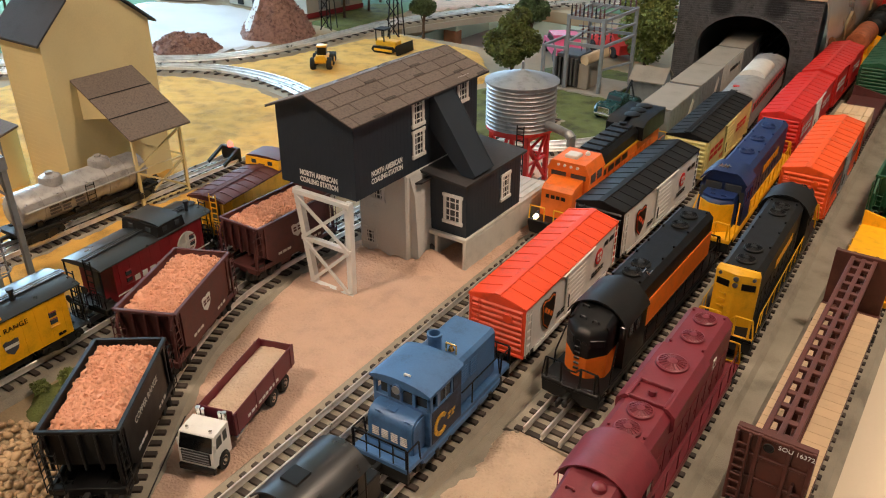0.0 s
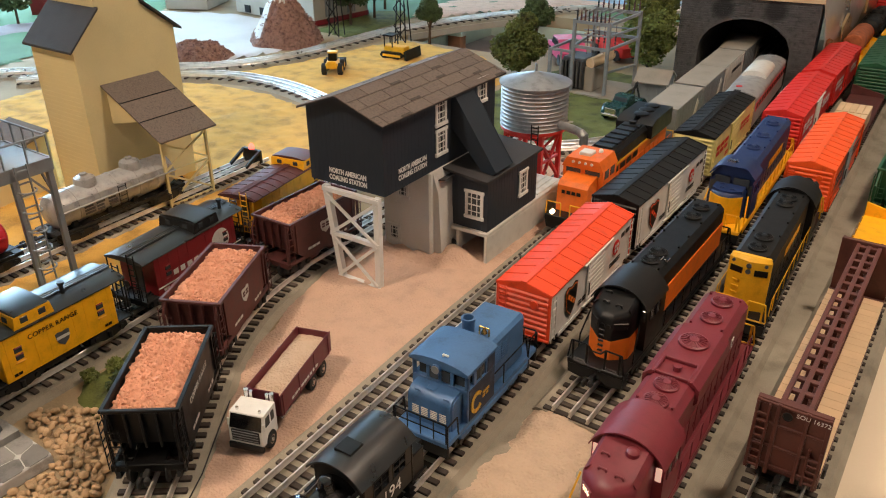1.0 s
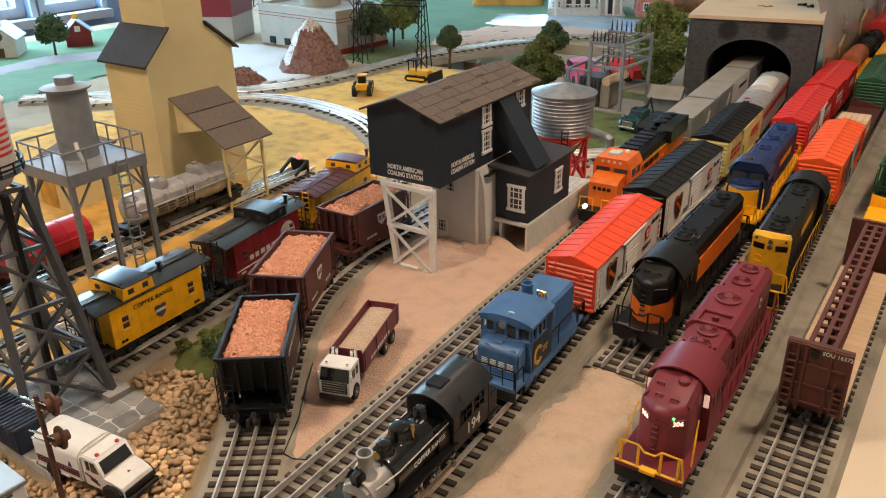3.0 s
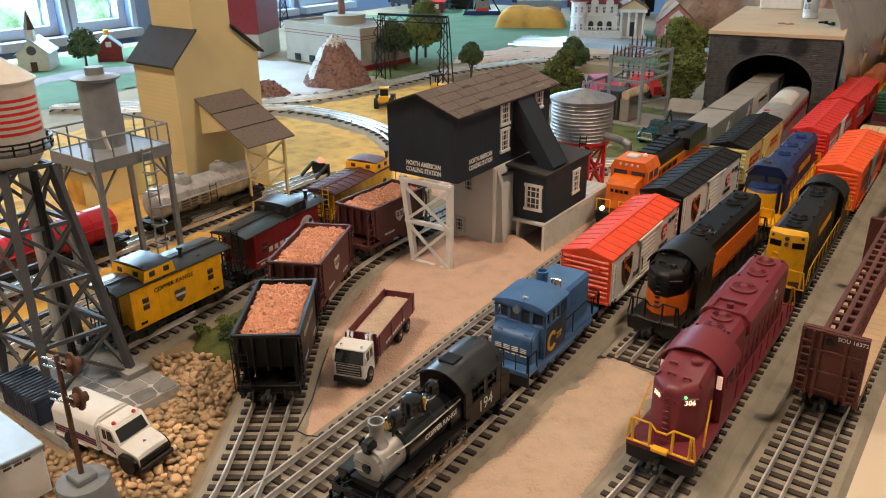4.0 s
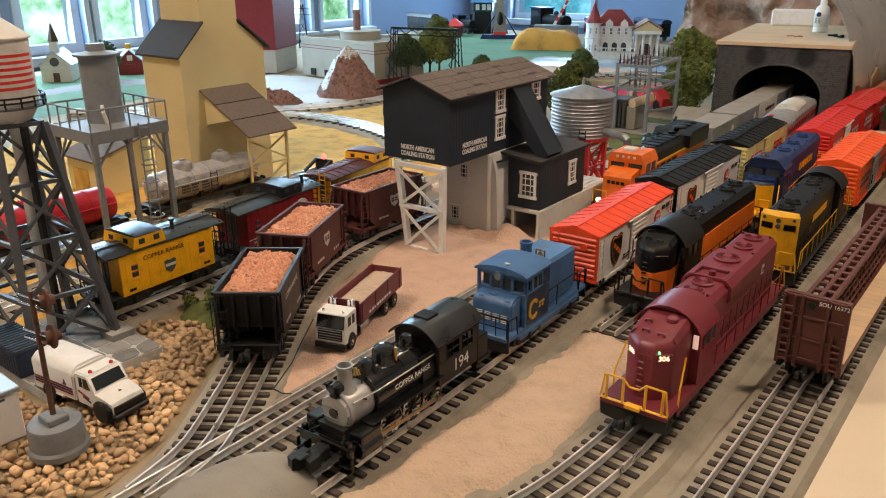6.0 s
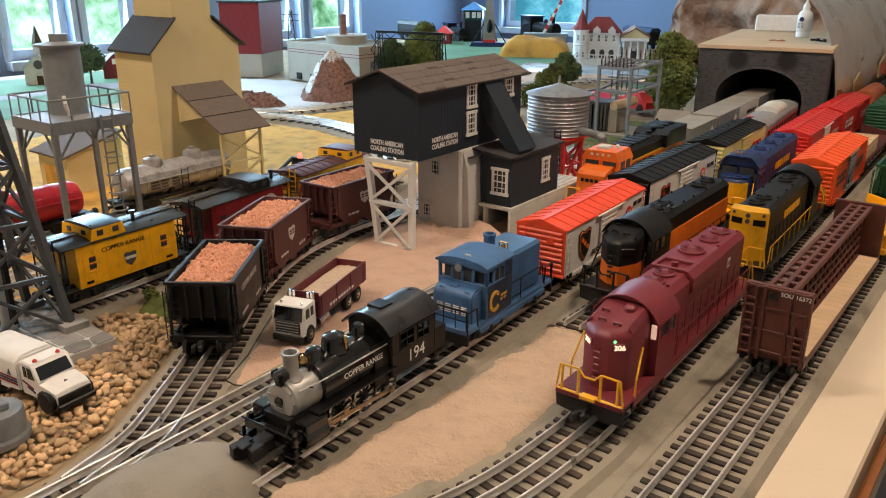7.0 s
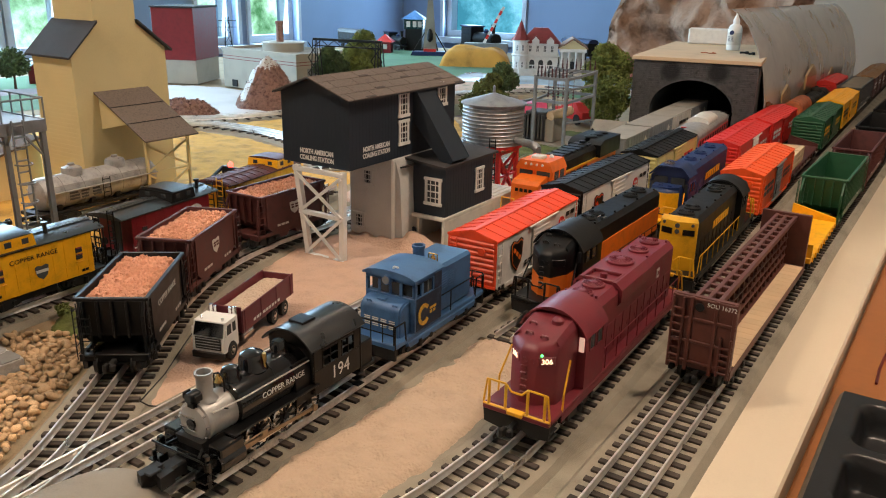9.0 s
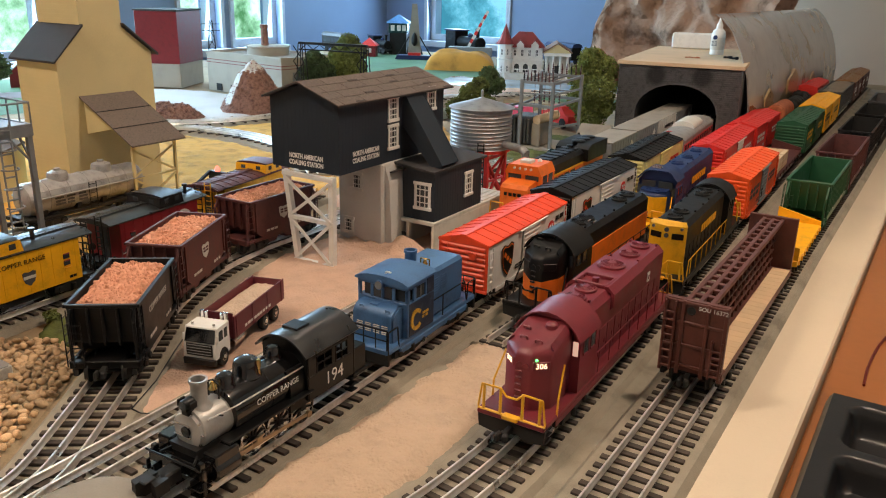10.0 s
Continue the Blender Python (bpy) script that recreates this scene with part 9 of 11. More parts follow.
for x, y, r_ in ((-.357, 1.728, 30), (-.336, 1.709, 70)):
    solid("clip", Mesh().cyl((-.008, 0, .003), (.006, 0, .003), .0022, n=8).lathe([(.004, 0), (.0045, .002), (.0035, .006)], .008, 0, 0, n=10), M_BLACK, "small black clip on the plywood", "clip", pose(x, y, TH, 0, 0, r_), "clips on the tunnel")
solid("scrap", Mesh().tube([(-.016, 0, .001), (-.005, .006, .0015), (.002, -.004, .001), (.016, .004, .001), (.006, .012, .002)], .0011, 5), M_RUST, "thin bent twig on the plywood", "scrap", pose(-.421, 1.679, TH))

# ---- curved printed backdrop sheet in clear wrap ----
M_PRINT = mat("grey_blue_print", (0.34, 0.31, 0.3), rough=0.28, var=0.35, scale=9, bump=0.25, bscale=40, col2=(0.18, 0.17, 0.15), coat=0.8)
prof = [(-.279, .008), (-.277, .05), (-.277, .089), (-.289, .147), (-.307, .198), (-.333, .242), (-.352, .263), (-.369, .275)]
vs, fs = [], []
ys = np.linspace(1.63, 2.95, 28)
for o in (0, .0025):
    for y in ys:
        for x, z in prof:
            wob = .004 * noise.noise((y * 9, z * 25, 1))
            vs.append((x + o + wob, y, z))
n, m_ = len(prof), len(ys)
for k in range(2):
    for i in range(m_ - 1):
        for j in range(n - 1):
            b0 = k * n * m_
            fs.append((b0 + i * n + j, b0 + i * n + j + 1, b0 + (i + 1) * n + j + 1, b0 + (i + 1) * n + j))
for i in range(m_ - 1):
    for j in (0, n - 1):
        fs.append((i * n + j, (i + 1) * n + j, n * m_ + (i + 1) * n + j, n * m_ + i * n + j))
for j in range(n - 1):
    for i in (0, m_ - 1):
        fs.append((i * n + j, i * n + j + 1, n * m_ + i * n + j + 1, n * m_ + i * n + j))
bs = thing("backdrop_sheet", pose(0, 0, 0), "curved printed scenery sheet in shiny clear wrap", "backdrop")
part("sheet", Mesh().add(vs, fs), M_PRINT, bs, "", 60)
M_PRINTLOW = mat("brown_green_print", (0.2, 0.15, 0.09), rough=0.28, var=0.5, scale=16, bump=0.2, bscale=40, col2=(0.07, 0.065, 0.035), coat=0.8)
gl = Mesh()
yl = np.linspace(1.635, 2.94, 60)
for i, y in enumerate(yl):
    top = .085 + .03 * noise.noise((y * 6, 0, 3)) + .012 * noise.noise((y * 25, 0, 5))
    for k in range(6):
        z = .009 + (top - .009) * k / 5
        gl.v.append((-.2732 + .004 * noise.noise((y * 9, z * 25, 1)) + (-.012 * max(0, z - .085) / .06), y, z))
gl.f = [(i * 6 + k, i * 6 + k + 1, (i + 1) * 6 + k + 1, (i + 1) * 6 + k) for i in range(59) for k in range(5)]
part("printed_field", gl, M_PRINTLOW, bs, "brown and green printed fields", 60)
for y0, w_, z0, hh in ((1.78, .09, .06, .05), (2.05, .13, .075, .06), (2.4, .08, .06, .045)):
    pts = [(y0, z0), (y0 + w_, z0), (y0 + w_, z0 + hh * .6), (y0 + w_ / 2, z0 + hh), (y0, z0 + hh * .6)]
    part("printed_house", Mesh().prism(pts, "x", -.277, -.2715), mat("tan_print", (0.4, 0.27, 0.14), rough=.3, coat=.8), bs)

# ---- rock shell behind ----
vs, fs = [], []
ny_, nx_ = 40, 70
for i in range(nx_):
    u = i / (nx_ - 1)
    for j in range(ny_):
        v = j / (ny_ - 1)
        x = -1.12 + .66 * u
        top = .62 * min(1, u / .16 + .22)
        z = top * v
        y = 2.72 - .10 * u + .12 * v + .09 * noise.fractal((x * 5, z * 6, 2), 1.0, 2.1, 4) + .05 * abs(noise.noise((x * 13, z * 3, 7)))
        vs.append((x + .04 * noise.noise((x * 6, z * 8, 4)), y, z))
fs = [(i * ny_ + j, (i + 1) * ny_ + j, (i + 1) * ny_ + j + 1, i * ny_ + j + 1) for i in range(nx_ - 1) for j in range(ny_ - 1)]
k0 = len(vs)
vs += [(x, 3.0, z) for x, y, z in vs]
fs += [(k0 + a_, k0 + d_, k0 + c_, k0 + b_) for a_, b_, c_, d_ in fs]
for i in range(nx_ - 1):
    j = ny_ - 1
    fs.append((i * ny_ + j, (i + 1) * ny_ + j, k0 + (i + 1) * ny_ + j, k0 + i * ny_ + j))
solid("rock_mountain", Mesh().add(vs, fs), M_ROCK, "steep reddish brown plaster rock face behind the tunnel", "mountain", kind="structure", smooth=50)


# ---- foliage ----
def crown(seed, blobs, leaf=.0045, n=700):
    """A crown of many small leaf clumps gathered round a few uneven lobes."""
    rng = random.Random(seed)
    g = Mesh()
    for _ in range(int(n * 2.2)):
        bx, by, bz, r = rng.choice(blobs)
        th, ph = rng.uniform(0, 2 * math.pi), math.acos(rng.uniform(-1, 1))
        rr = r * (rng.uniform(.55, 1.08))
        c = Vector((bx + rr * math.sin(ph) * math.cos(th), by + rr * math.sin(ph) * math.sin(th), bz + rr * .9 * math.cos(ph)))
        s = leaf * rng.uniform(.45, 1.05)
        vs = [c + Vector((rng.gauss(0, 1), rng.gauss(0, 1), rng.gauss(0, 1))).normalized() * s for _ in range(6)]
        g.add(vs, [(0, 1, 2), (0, 2, 3), (3, 4, 5), (1, 4, 2), (0, 5, 1), (2, 4, 3), (5, 4, 1), (0, 3, 5)])
    return g


def tree(x, y, h, blobs, foliage, label, seed, leaf=.0045, n=700, trunk=.004, zb=.003):
    t = thing("tree", pose(x, y, zb), label, "tree", "trees")
    g = Mesh()
    g.cyl((0, 0, 0), (.002, .001, h * .55), trunk, trunk * .5, n=8)
    for bx, by, bz, r in blobs[:5]:
        g.cyl((.001, .001, h * .3), (bx * .8, by * .8, bz), trunk * .45, trunk * .15, n=6)
    part("trunk", g, M_BARK, t)
    part("crown", crown(seed, blobs, leaf, n), foliage, t, "", 0)
    return t


tree(-.585, 1.52, .2, [(-.01, 0, .17, .028), (.012, .01, .15, .035), (-.025, 0, .13, .035), (.02, -.01, .11, .035), (-.02, -.01, .085, .035), (.022, 0, .075, .03), (0, 0, .05, .035)], M_FOLI, "tall olive green tree with a dense crown", 1, .0042, 4200)
tree(-.80, 1.36, .13, [(0, 0, .09, .03), (.03, 0, .065, .03), (-.03, 0, .055, .032), (.005, -.02, .045, .03), (.01, .01, .11, .02)], M_FOLI, "round olive green bush tree", 2, .0042, 3000)
tree(-.835, 1.49, .15, [(0, 0, .12, .022), (.015, 0, .1, .025), (-.015, 0, .09, .025)], M_FOLD, "dark green tree behind a bush tree", 3, .004, 1600)
tree(-1.12, 1.49, .11, [(0, 0, .09, .02), (.016, 0, .075, .018), (-.016, 0, .072, .018), (0, .01, .065, .016)], M_FOLD, "small dark green tree on a bare trunk", 4, .0038, 1500)
tree(-1.485, 1.775, .19, [(0, 0, .145, .032), (.03, 0, .12, .03), (-.028, 0, .125, .028), (.005, .01, .095, .034), (-.03, 0, .08, .03), (.03, 0, .075, .03)], M_FOLI, "tall olive tree beyond the gantry", 17, .0045, 2600)
for x, y, sd_ in ((-1.425, 1.555, 5), (-1.43, 1.66, 6)):
    tree(x, y, .14, [(0, 0, .1, .035), (.025, .01, .08, .03), (-.025, 0, .075, .03), (0, -.01, .12, .022)], M_FOLD if sd_ % 2 else M_FOLI, "dark green tree beside the factory", sd_, .0045, 1500)
tree(-2.19, 1.07, .14, [(0, 0, .085, .035), (.03, 0, .07, .03), (-.025, 0, .06, .03)], M_FOLD, "dark green tree between church and barn", 9, .006, 800)
for i, (x, y, r) in enumerate(((-.565, .247, .010), (-.573, .268, .009), (-.552, .254, .011), (-.588, .295, .008), (-.562, .282, .009), (-.598, .24, .007), (-.543, .268, .008), (-.592, .262, .008))):
    t = thing("bush", pose(x, y, .006), "small olive green bush on the grass patch", "bush", "bushes on the grass")
    part("leaves", crown(20 + i, [(0, 0, r * .6, r), (r * .6, 0, r * .5, r * .7), (-r * .5, r * .4, r * .5, r * .7)], .0022, 240), M_FOLI if i % 2 else M_FOLD, t, "", 0)

# ---- substation ----
sb = thing("substation", pose(-.64, 1.358, .004) @ Matrix.Diagonal((.87, .78, .92, 1)), "grey lattice electrical substation with insulators", "substation")
part("pad", Mesh().box(-.09, -.07, -.004, .09, .08, .003), M_CASTGREY, sb)
cols = [(-.075, -.055), (-.02, -.055), (.06, -.055), (-.02, .06), (.085, .06), (-.075, .06)]
hts = [.085, .15, .15, .16, .16, .085]
for (x, y), h in zip(cols, hts):
    part("column", Mesh().box(x - .0035, y - .0035, .003, x + .0035, y + .0035, h), M_GREYPL, sb)
BEAMS = [((-.02, -.055, z), (.06, -.055, z), .006) for z in (.145, .095)] + [((-.02, .06, z), (.085, .06, z), .006) for z in (.155, .105)]
BEAMS += [((-.02, -.055, z), (-.02, .06, z + .01), .005) for z in (.145, .095)] + [((.06, -.055, z), (.085, .06, z + .01), .005) for z in (.145, .095)]
BEAMS += [((.06, -.055, .05), (.085, .06, .05), .004), ((.06, -.055, .122), (.085, .06, .128), .004), ((-.075, -.055, .083), (-.02, -.055, .083), .005), ((-.075, .06, .083), (-.02, .06, .083), .005), ((-.075, -.055, .083), (-.075, .06, .083), .005), ((-.048, -.055, .003), (-.048, -.055, .083), .004)]
BEAMS += [((-.02, y, .12), (.07, y, .122), .003) for y in (-.055, 0, .06)] + [((x, -.055, .148), (x + .012, .06, .157), .003) for x in (0, .02, .04)]
for a_, b_, w_ in BEAMS:
    part("beam", Mesh().bar(a_, b_, w_), M_GREYPL, sb)
for i in range(9):
    for yy, zz in ((-.055, .148), (.06, .158)):
        x = -.015 + i * (.073 if yy < 0 else .096) / 8
        k = Mesh().lathe([(.0012, 0), (.0026, .002), (.0014, .004), (.0026, .006), (.0014, .008), (.0026, .010), (.0012, .0125), (.0018, .014), (.0004, .024)], x, yy, zz, n=8)
        part("insulator", k, M_OXIDE if i % 3 else M_BLACK, sb)
for i in range(6):
    x = -.01 + i * .013
    k = Mesh()
    for s_ in range(4):
        k.lathe([(.0012, 0), (.0028, .0025), (.0012, .005)], x, 0, .098 + s_ * .0065, n=8)
    k.cyl((x, 0, .07), (x, 0, .146), .0006, n=5)
    part("hanging_insulator", k, M_OXIDE, sb)
g = Mesh().bar((-.02, 0, .146), (.075, 0, .148), .004)
part("beam", g, M_GREYPL, sb)
trf = part("transformer", Mesh().box(-.05, -.04, .003, .004, .03, .068, .002), M_DKGREY, sb, "dark finned transformer")
for i in range(6):
    x = -.049 + i * .0092
    part("cooling_fin", Mesh().box(x, -.05, .008, x + .0045, -.04, .062), M_DKGREY, trf)
part("oil_drum", Mesh().cyl((.018, -.045, .062), (.034, .04, .068), .0105, n=18), M_LUMBER, sb, "tan cylindrical oil tank")
part("drum_support", Mesh().box(.006, -.045, .003, .028, .03, .055, .002), M_CASTGREY, sb)

sh2 = thing("tool_shed", pose(-.506, 1.356, .004, 0, 0, 8), "small grey shed with a pale weathered roof", "shed")
part("wall", Mesh().prism([(-.03, 0), (.03, 0), (.03, .04), (0, .055), (-.03, .04)], "x", -.028, .028), M_GREYPL, sh2)
g = Mesh()
for i in range(8):
    x = -.026 + i * .0073
    g.box(x - .0005, -.0306, .001, x + .0005, -.0298, .04, .0001)
part("board_seam", g, M_GREYPL, sh2)
g = Mesh()
for s in (-1, 1):
    g.prism([(s * .036, .0365), (0, .0553), (0, .0575), (s * .036, .0387)], "x", -.032, .032)
part("roof", g, M_CASTGREY, sh2)
part("door", Mesh().box(.0278, -.008, 0, .0288, .008, .03), M_OFFWHITE, sh2)
g = Mesh().box(.0278, -.0305, 0, .029, -.0275, .041).box(.0278, .0275, 0, .029, .0305, .041)
part("corner_board", g, M_OFFWHITE, sh2)

tt = thing("tow_truck", pose(-.513, 1.238, .0045, 0, 0, -8) @ Matrix.Scale(1.4, 4), "old dark teal tow truck with chrome trim", "truck")
g = Mesh().prism([(-.034, .008), (.03, .008), (.03, .016), (.006, .017), (.004, .026), (-.008, .026), (-.013, .018), (-.032, .0165)], "x", -.0105, .0105)
part("body", g, M_TEAL, tt)
for s in (-1, 1):
    for y in (-.023, .02):
        fm = part("fender", Mesh().lathe([(.0095, -.003), (.0105, 0), (.0095, .003)], n=18, m=Matrix.Translation((s * .0115, y, .0085)) @ Euler((0, math.pi / 2, 0)).to_matrix().to_4x4()), M_TEAL, tt)
        w = part("wheel", Mesh().lathe([(.003, -.002), (.0072, -.002), (.0072, .002), (.003, .002)], n=16, m=Matrix.Translation((s * .0138, y, .0072)) @ Euler((0, math.pi / 2, 0)).to_matrix().to_4x4()), M_RUBBER, tt)
        part("hubcap", Mesh().cyl((s * .0138, y, .0072), (s * .0162, y, .0072), .0036, n=12), M_CHROME, w)
part("windshield", Mesh().box(-.009, -.0122, .0185, .009, -.0108, .0245), M_WINDARK, tt)
part("grille", Mesh().box(-.008, -.0352, .0075, .008, -.034, .0155, .0008), M_CHROME, tt)
part("bumper", Mesh().box(-.012, -.0375, .0055, .012, -.0355, .0085, .0006), M_CHROME, tt)
part("boom", Mesh().bar((0, .008, .016), (0, .026, .036), .0022).bar((-.006, .024, .016), (0, .024, .034), .0016).bar((.006, .024, .016), (0, .024, .034), .0016), M_BLACK, tt)

pk = thing("toy_car", pose(-.775, 1.53, .004, 0, 0, 40), "bright pinkish red toy car beyond the substation", "car")
g = Mesh().prism([(-.07, .01), (.07, .01), (.07, .03), (.035, .034), (.02, .052), (-.03, .052), (-.05, .034), (-.07, .03)], "x", -.028, .028)
part("body", g, M_PINK, pk)
for s in (-1, 1):
    part("side_window", Mesh().prism([(.03, .035), (.018, .049), (-.028, .049), (-.044, .035)], "x", *sorted((s * .0278, s * .0287))), M_WINDARK, pk)
    for y in (-.045, .045):
        part("wheel", Mesh().cyl((s * .02, y, .012), (s * .0295, y, .012), .012, n=18), M_RUBBER, pk)
cr = thing("toy_car", pose(-.70, 1.62, .004, 0, 0, 60), "red toy car behind the substation", "car")
part("body", Mesh().prism([(-.06, .01), (.06, .01), (.06, .03), (.03, .034), (.015, .05), (-.03, .05), (-.045, .034), (-.06, .03)], "x", -.026, .026), M_RED, cr)
for s in (-1, 1):
    for y in (-.038, .038):
        part("wheel", Mesh().cyl((s * .02, y, .012), (s * .0275, y, .012), .012, n=18), M_RUBBER, cr)

# ---- earth movers ----
ldr = thing("wheel_loader", pose(-1.135, 1.165, .004, 0, 0, 35), "yellow toy wheel loader with black tyres", "loader")
part("body", Mesh().box(-.013, -.028, .014, .013, .02, .026, .002).box(-.01, -.03, .016, .01, -.02, .03, .0015), M_YELLOW, ldr)
part("cab", Mesh().box(-.009, -.006, .026, .009, .012, .042, .001), M_BLACK, ldr)
part("cab_roof", Mesh().box(-.0105, -.008, .042, .0105, .014, .045, .001), M_YELLOW, ldr)
for s in (-1, 1):
    for y in (-.018, .018):
        w = part("wheel", Mesh().lathe([(.005, -.005), (.0115, -.005), (.0125, -.003), (.0125, .003), (.0115, .005), (.005, .005)], n=18, m=Matrix.Translation((s * .0165, y, .0125)) @ Euler((0, math.pi / 2, 0)).to_matrix().to_4x4()), M_RUBBER, ldr)
        part("rim", Mesh().cyl((s * .0165, y, .0125), (s * .0222, y, .0125), .0058, n=12), M_YELLOW, w)
part("bucket", Mesh().prism([(.036, .004), (.05, .004), (.052, .02), (.04, .016)], "x", -.022, .022), M_BLACK, ldr)
part("arm", Mesh().bar((-.008, .015, .024), (-.008, .04, .012), .003).bar((.008, .015, .024), (.008, .04, .012), .003), M_YELLOW, ldr)
part("exhaust", Mesh().cyl((-.006, -.018, .03), (-.006, -.018, .04), .0014, n=8), M_BLACK, ldr)
dz = thing("bulldozer", pose(-1.105, 1.345, .004, 0, 0, 95) @ Matrix.Scale(1.3, 4), "yellow and black toy bulldozer with a wide blade", "bulldozer")
for s in (-1, 1):
    part("track", Mesh().prism([(-.02, .004), (-.012, 0), (.02, 0), (.026, .005), (.022, .011), (-.014, .011)], "x", *sorted((s * .009, s * .016))), M_BLACK, dz)
    part("track_cover", Mesh().box(min(s * .0155, s * .0168), -.016, .0035, max(s * .0155, s * .0168), .02, .0075), M_YELLOW, dz)
part("body", Mesh().box(-.009, -.02, .008, .009, .022, .02, .0015), M_YELLOW, dz)
g = Mesh()
for s in (-1, 1):
    for y in (.004, .02):
        g.cyl((s * .009, y, .018), (s * .009, y, .036), .0012, n=6)
g.box(-.011, .002, .036, .011, .022, .0385)
part("roll_cage", g, M_BLACK, dz)
part("blade", Mesh().prism([(-.03, .002), (-.028, .016), (-.032, .019), (-.034, .002)], "x", -.024, .024), M_BLACK, dz)

# ---- far town ----
fac = thing("factory", pose(-1.494, 1.49, .003, 0, 0, -5), "long cream factory with dark bands and a brick chimney", "building")
FX, FY, FH = -.335, .2, .112
part("wall", Mesh().box(FX, 0, 0, 0, FY, FH - .003, .001), M_CREAM, fac, "cream painted walls")
for z in (.084, .0925):
    part("band", Mesh().box(FX - .0006, -.0006, z, .0006, FY + .0006, z + .0018), M_CABRED, fac, "thin dark wall band")
part("brick_base", Mesh().box(-.05, -.0015, 0, .0015, FY + .001, .013), M_CABRED, fac, "dark red brick base")
part("roof", Mesh().box(FX + .005, .005, FH - .004, -.005, FY - .005, FH - .002), M_CASTGREY, fac)
for x0, y0, x1, y1 in ((FX - .002, -.002, .002, .005), (FX - .002, FY - .005, .002, FY + .002), (-.005, .005, .002, FY - .005), (FX - .002, .005, FX + .005, FY - .005)):
    part("parapet", Mesh().box(x0, y0, FH - .005, x1, y1, FH + .005, .0006), M_CREAM, fac)
part("round_skylight", Mesh().lathe([(.062, FH - .002), (.062, .130), (.064, .131), (.064, .135), (.06, .136), (.002, .137)], -.185, .112, 0, n=40), M_CREAM, fac, "round pale roof tank")
part("chimney", Mesh().lathe([(.011, .136), (.0105, .185), (.012, .187), (.012, .196), (.008, .196)], -.182, .098, 0, n=20), M_RUBBLE, fac, "round brick chimney")
for x in (-.292, -.225):
    part("loading_dock", Mesh().box(x, -.003, .004, x + .024, .001, .024), M_BLACK, fac)
for y in (.04, .12):
    wd = part("window", Mesh().box(-.0005, y, .018, .0012, y + .03, .075), M_GREYPL, fac)
    for k in range(3):
        part("glazing_bar", Mesh().box(.001, y + .0072 * (k + 1), .018, .0018, y + .0072 * (k + 1) + .0012, .075), M_CREAM, wd)

rb = thing("red_warehouse", pose(-2.03, 1.43, .003, 0, 0, 26), "dark red warehouse with a cream lower storey", "building")
part("lower_wall", Mesh().box(0, 0, 0, .13, .17, .072), M_CREAM, rb)
part("upper_wall", Mesh().box(-.002, -.002, .072, .132, .172, .226, .001), M_CABRED, rb)
part("roof", Mesh().box(-.005, -.005, .226, .135, .175, .231), M_ELROOF, rb)
for k in range(3):
    sash_window(rb, at(-.0025, .04 + k * .05, .165, LEFT), .022, .04, 2, 2, M_GREYPL)

ch = thing("church", pose(-2.332, 1.004, .003, 0, 0, 48), "small white church with a steeple and blue-grey roof", "church")
part("wall", Mesh().prism([(-.042, 0), (.042, 0), (.042, .05), (0, .088), (-.042, .05)], "y", -.05, .06), M_OFFWHITE, ch)
g = Mesh()
for s in (-1, 1):
    g.prism([(s * .048, .0455), (0, .088), (0, .091), (s * .048, .0485)], "y", -.054, .064)
part("roof", g, M_PALEBLUE, ch)
part("rose_window", Mesh().cyl((0, -.052, .058), (0, -.0495, .058), .013, n=20), M_DKGREY, ch)
part("steeple", Mesh().box(-.011, -.04, .08, .011, -.018, .115), M_OFFWHITE, ch)
part("spire", Mesh().lathe([(.0155, .115), (.002, .165), (.0005, .168)], 0, -.029, 0, n=4), M_BARK, ch)
part("door", Mesh().box(-.009, -.0515, 0, .009, -.0495, .026), M_BARK, ch)
br = thing("barn", pose(-2.292, 1.21, .003, 0, 0, 60), "small red barn with white trim", "barn")
part("wall", Mesh().prism([(-.036, 0), (.036, 0), (.036, .042), (0, .074), (-.036, .042)], "y", -.04, .05), M_CABRED, br)
g = Mesh()
for s in (-1, 1):
    g.prism([(s * .041, .038), (0, .0745), (0, .0785), (s * .041, .042)], "y", -.043, .053)
part("roof", g, M_PALEBLUE, br)
part("loft_door", Mesh().box(-.008, -.0415, .044, .008, -.0395, .06), M_WHITE, br)
part("door", Mesh().box(-.014, -.0415, 0, .014, -.0395, .032), M_CABRED, br)
part("cupola", Mesh().box(-.008, -.005, .074, .008, .011, .092, .001), M_YELLOW, br)

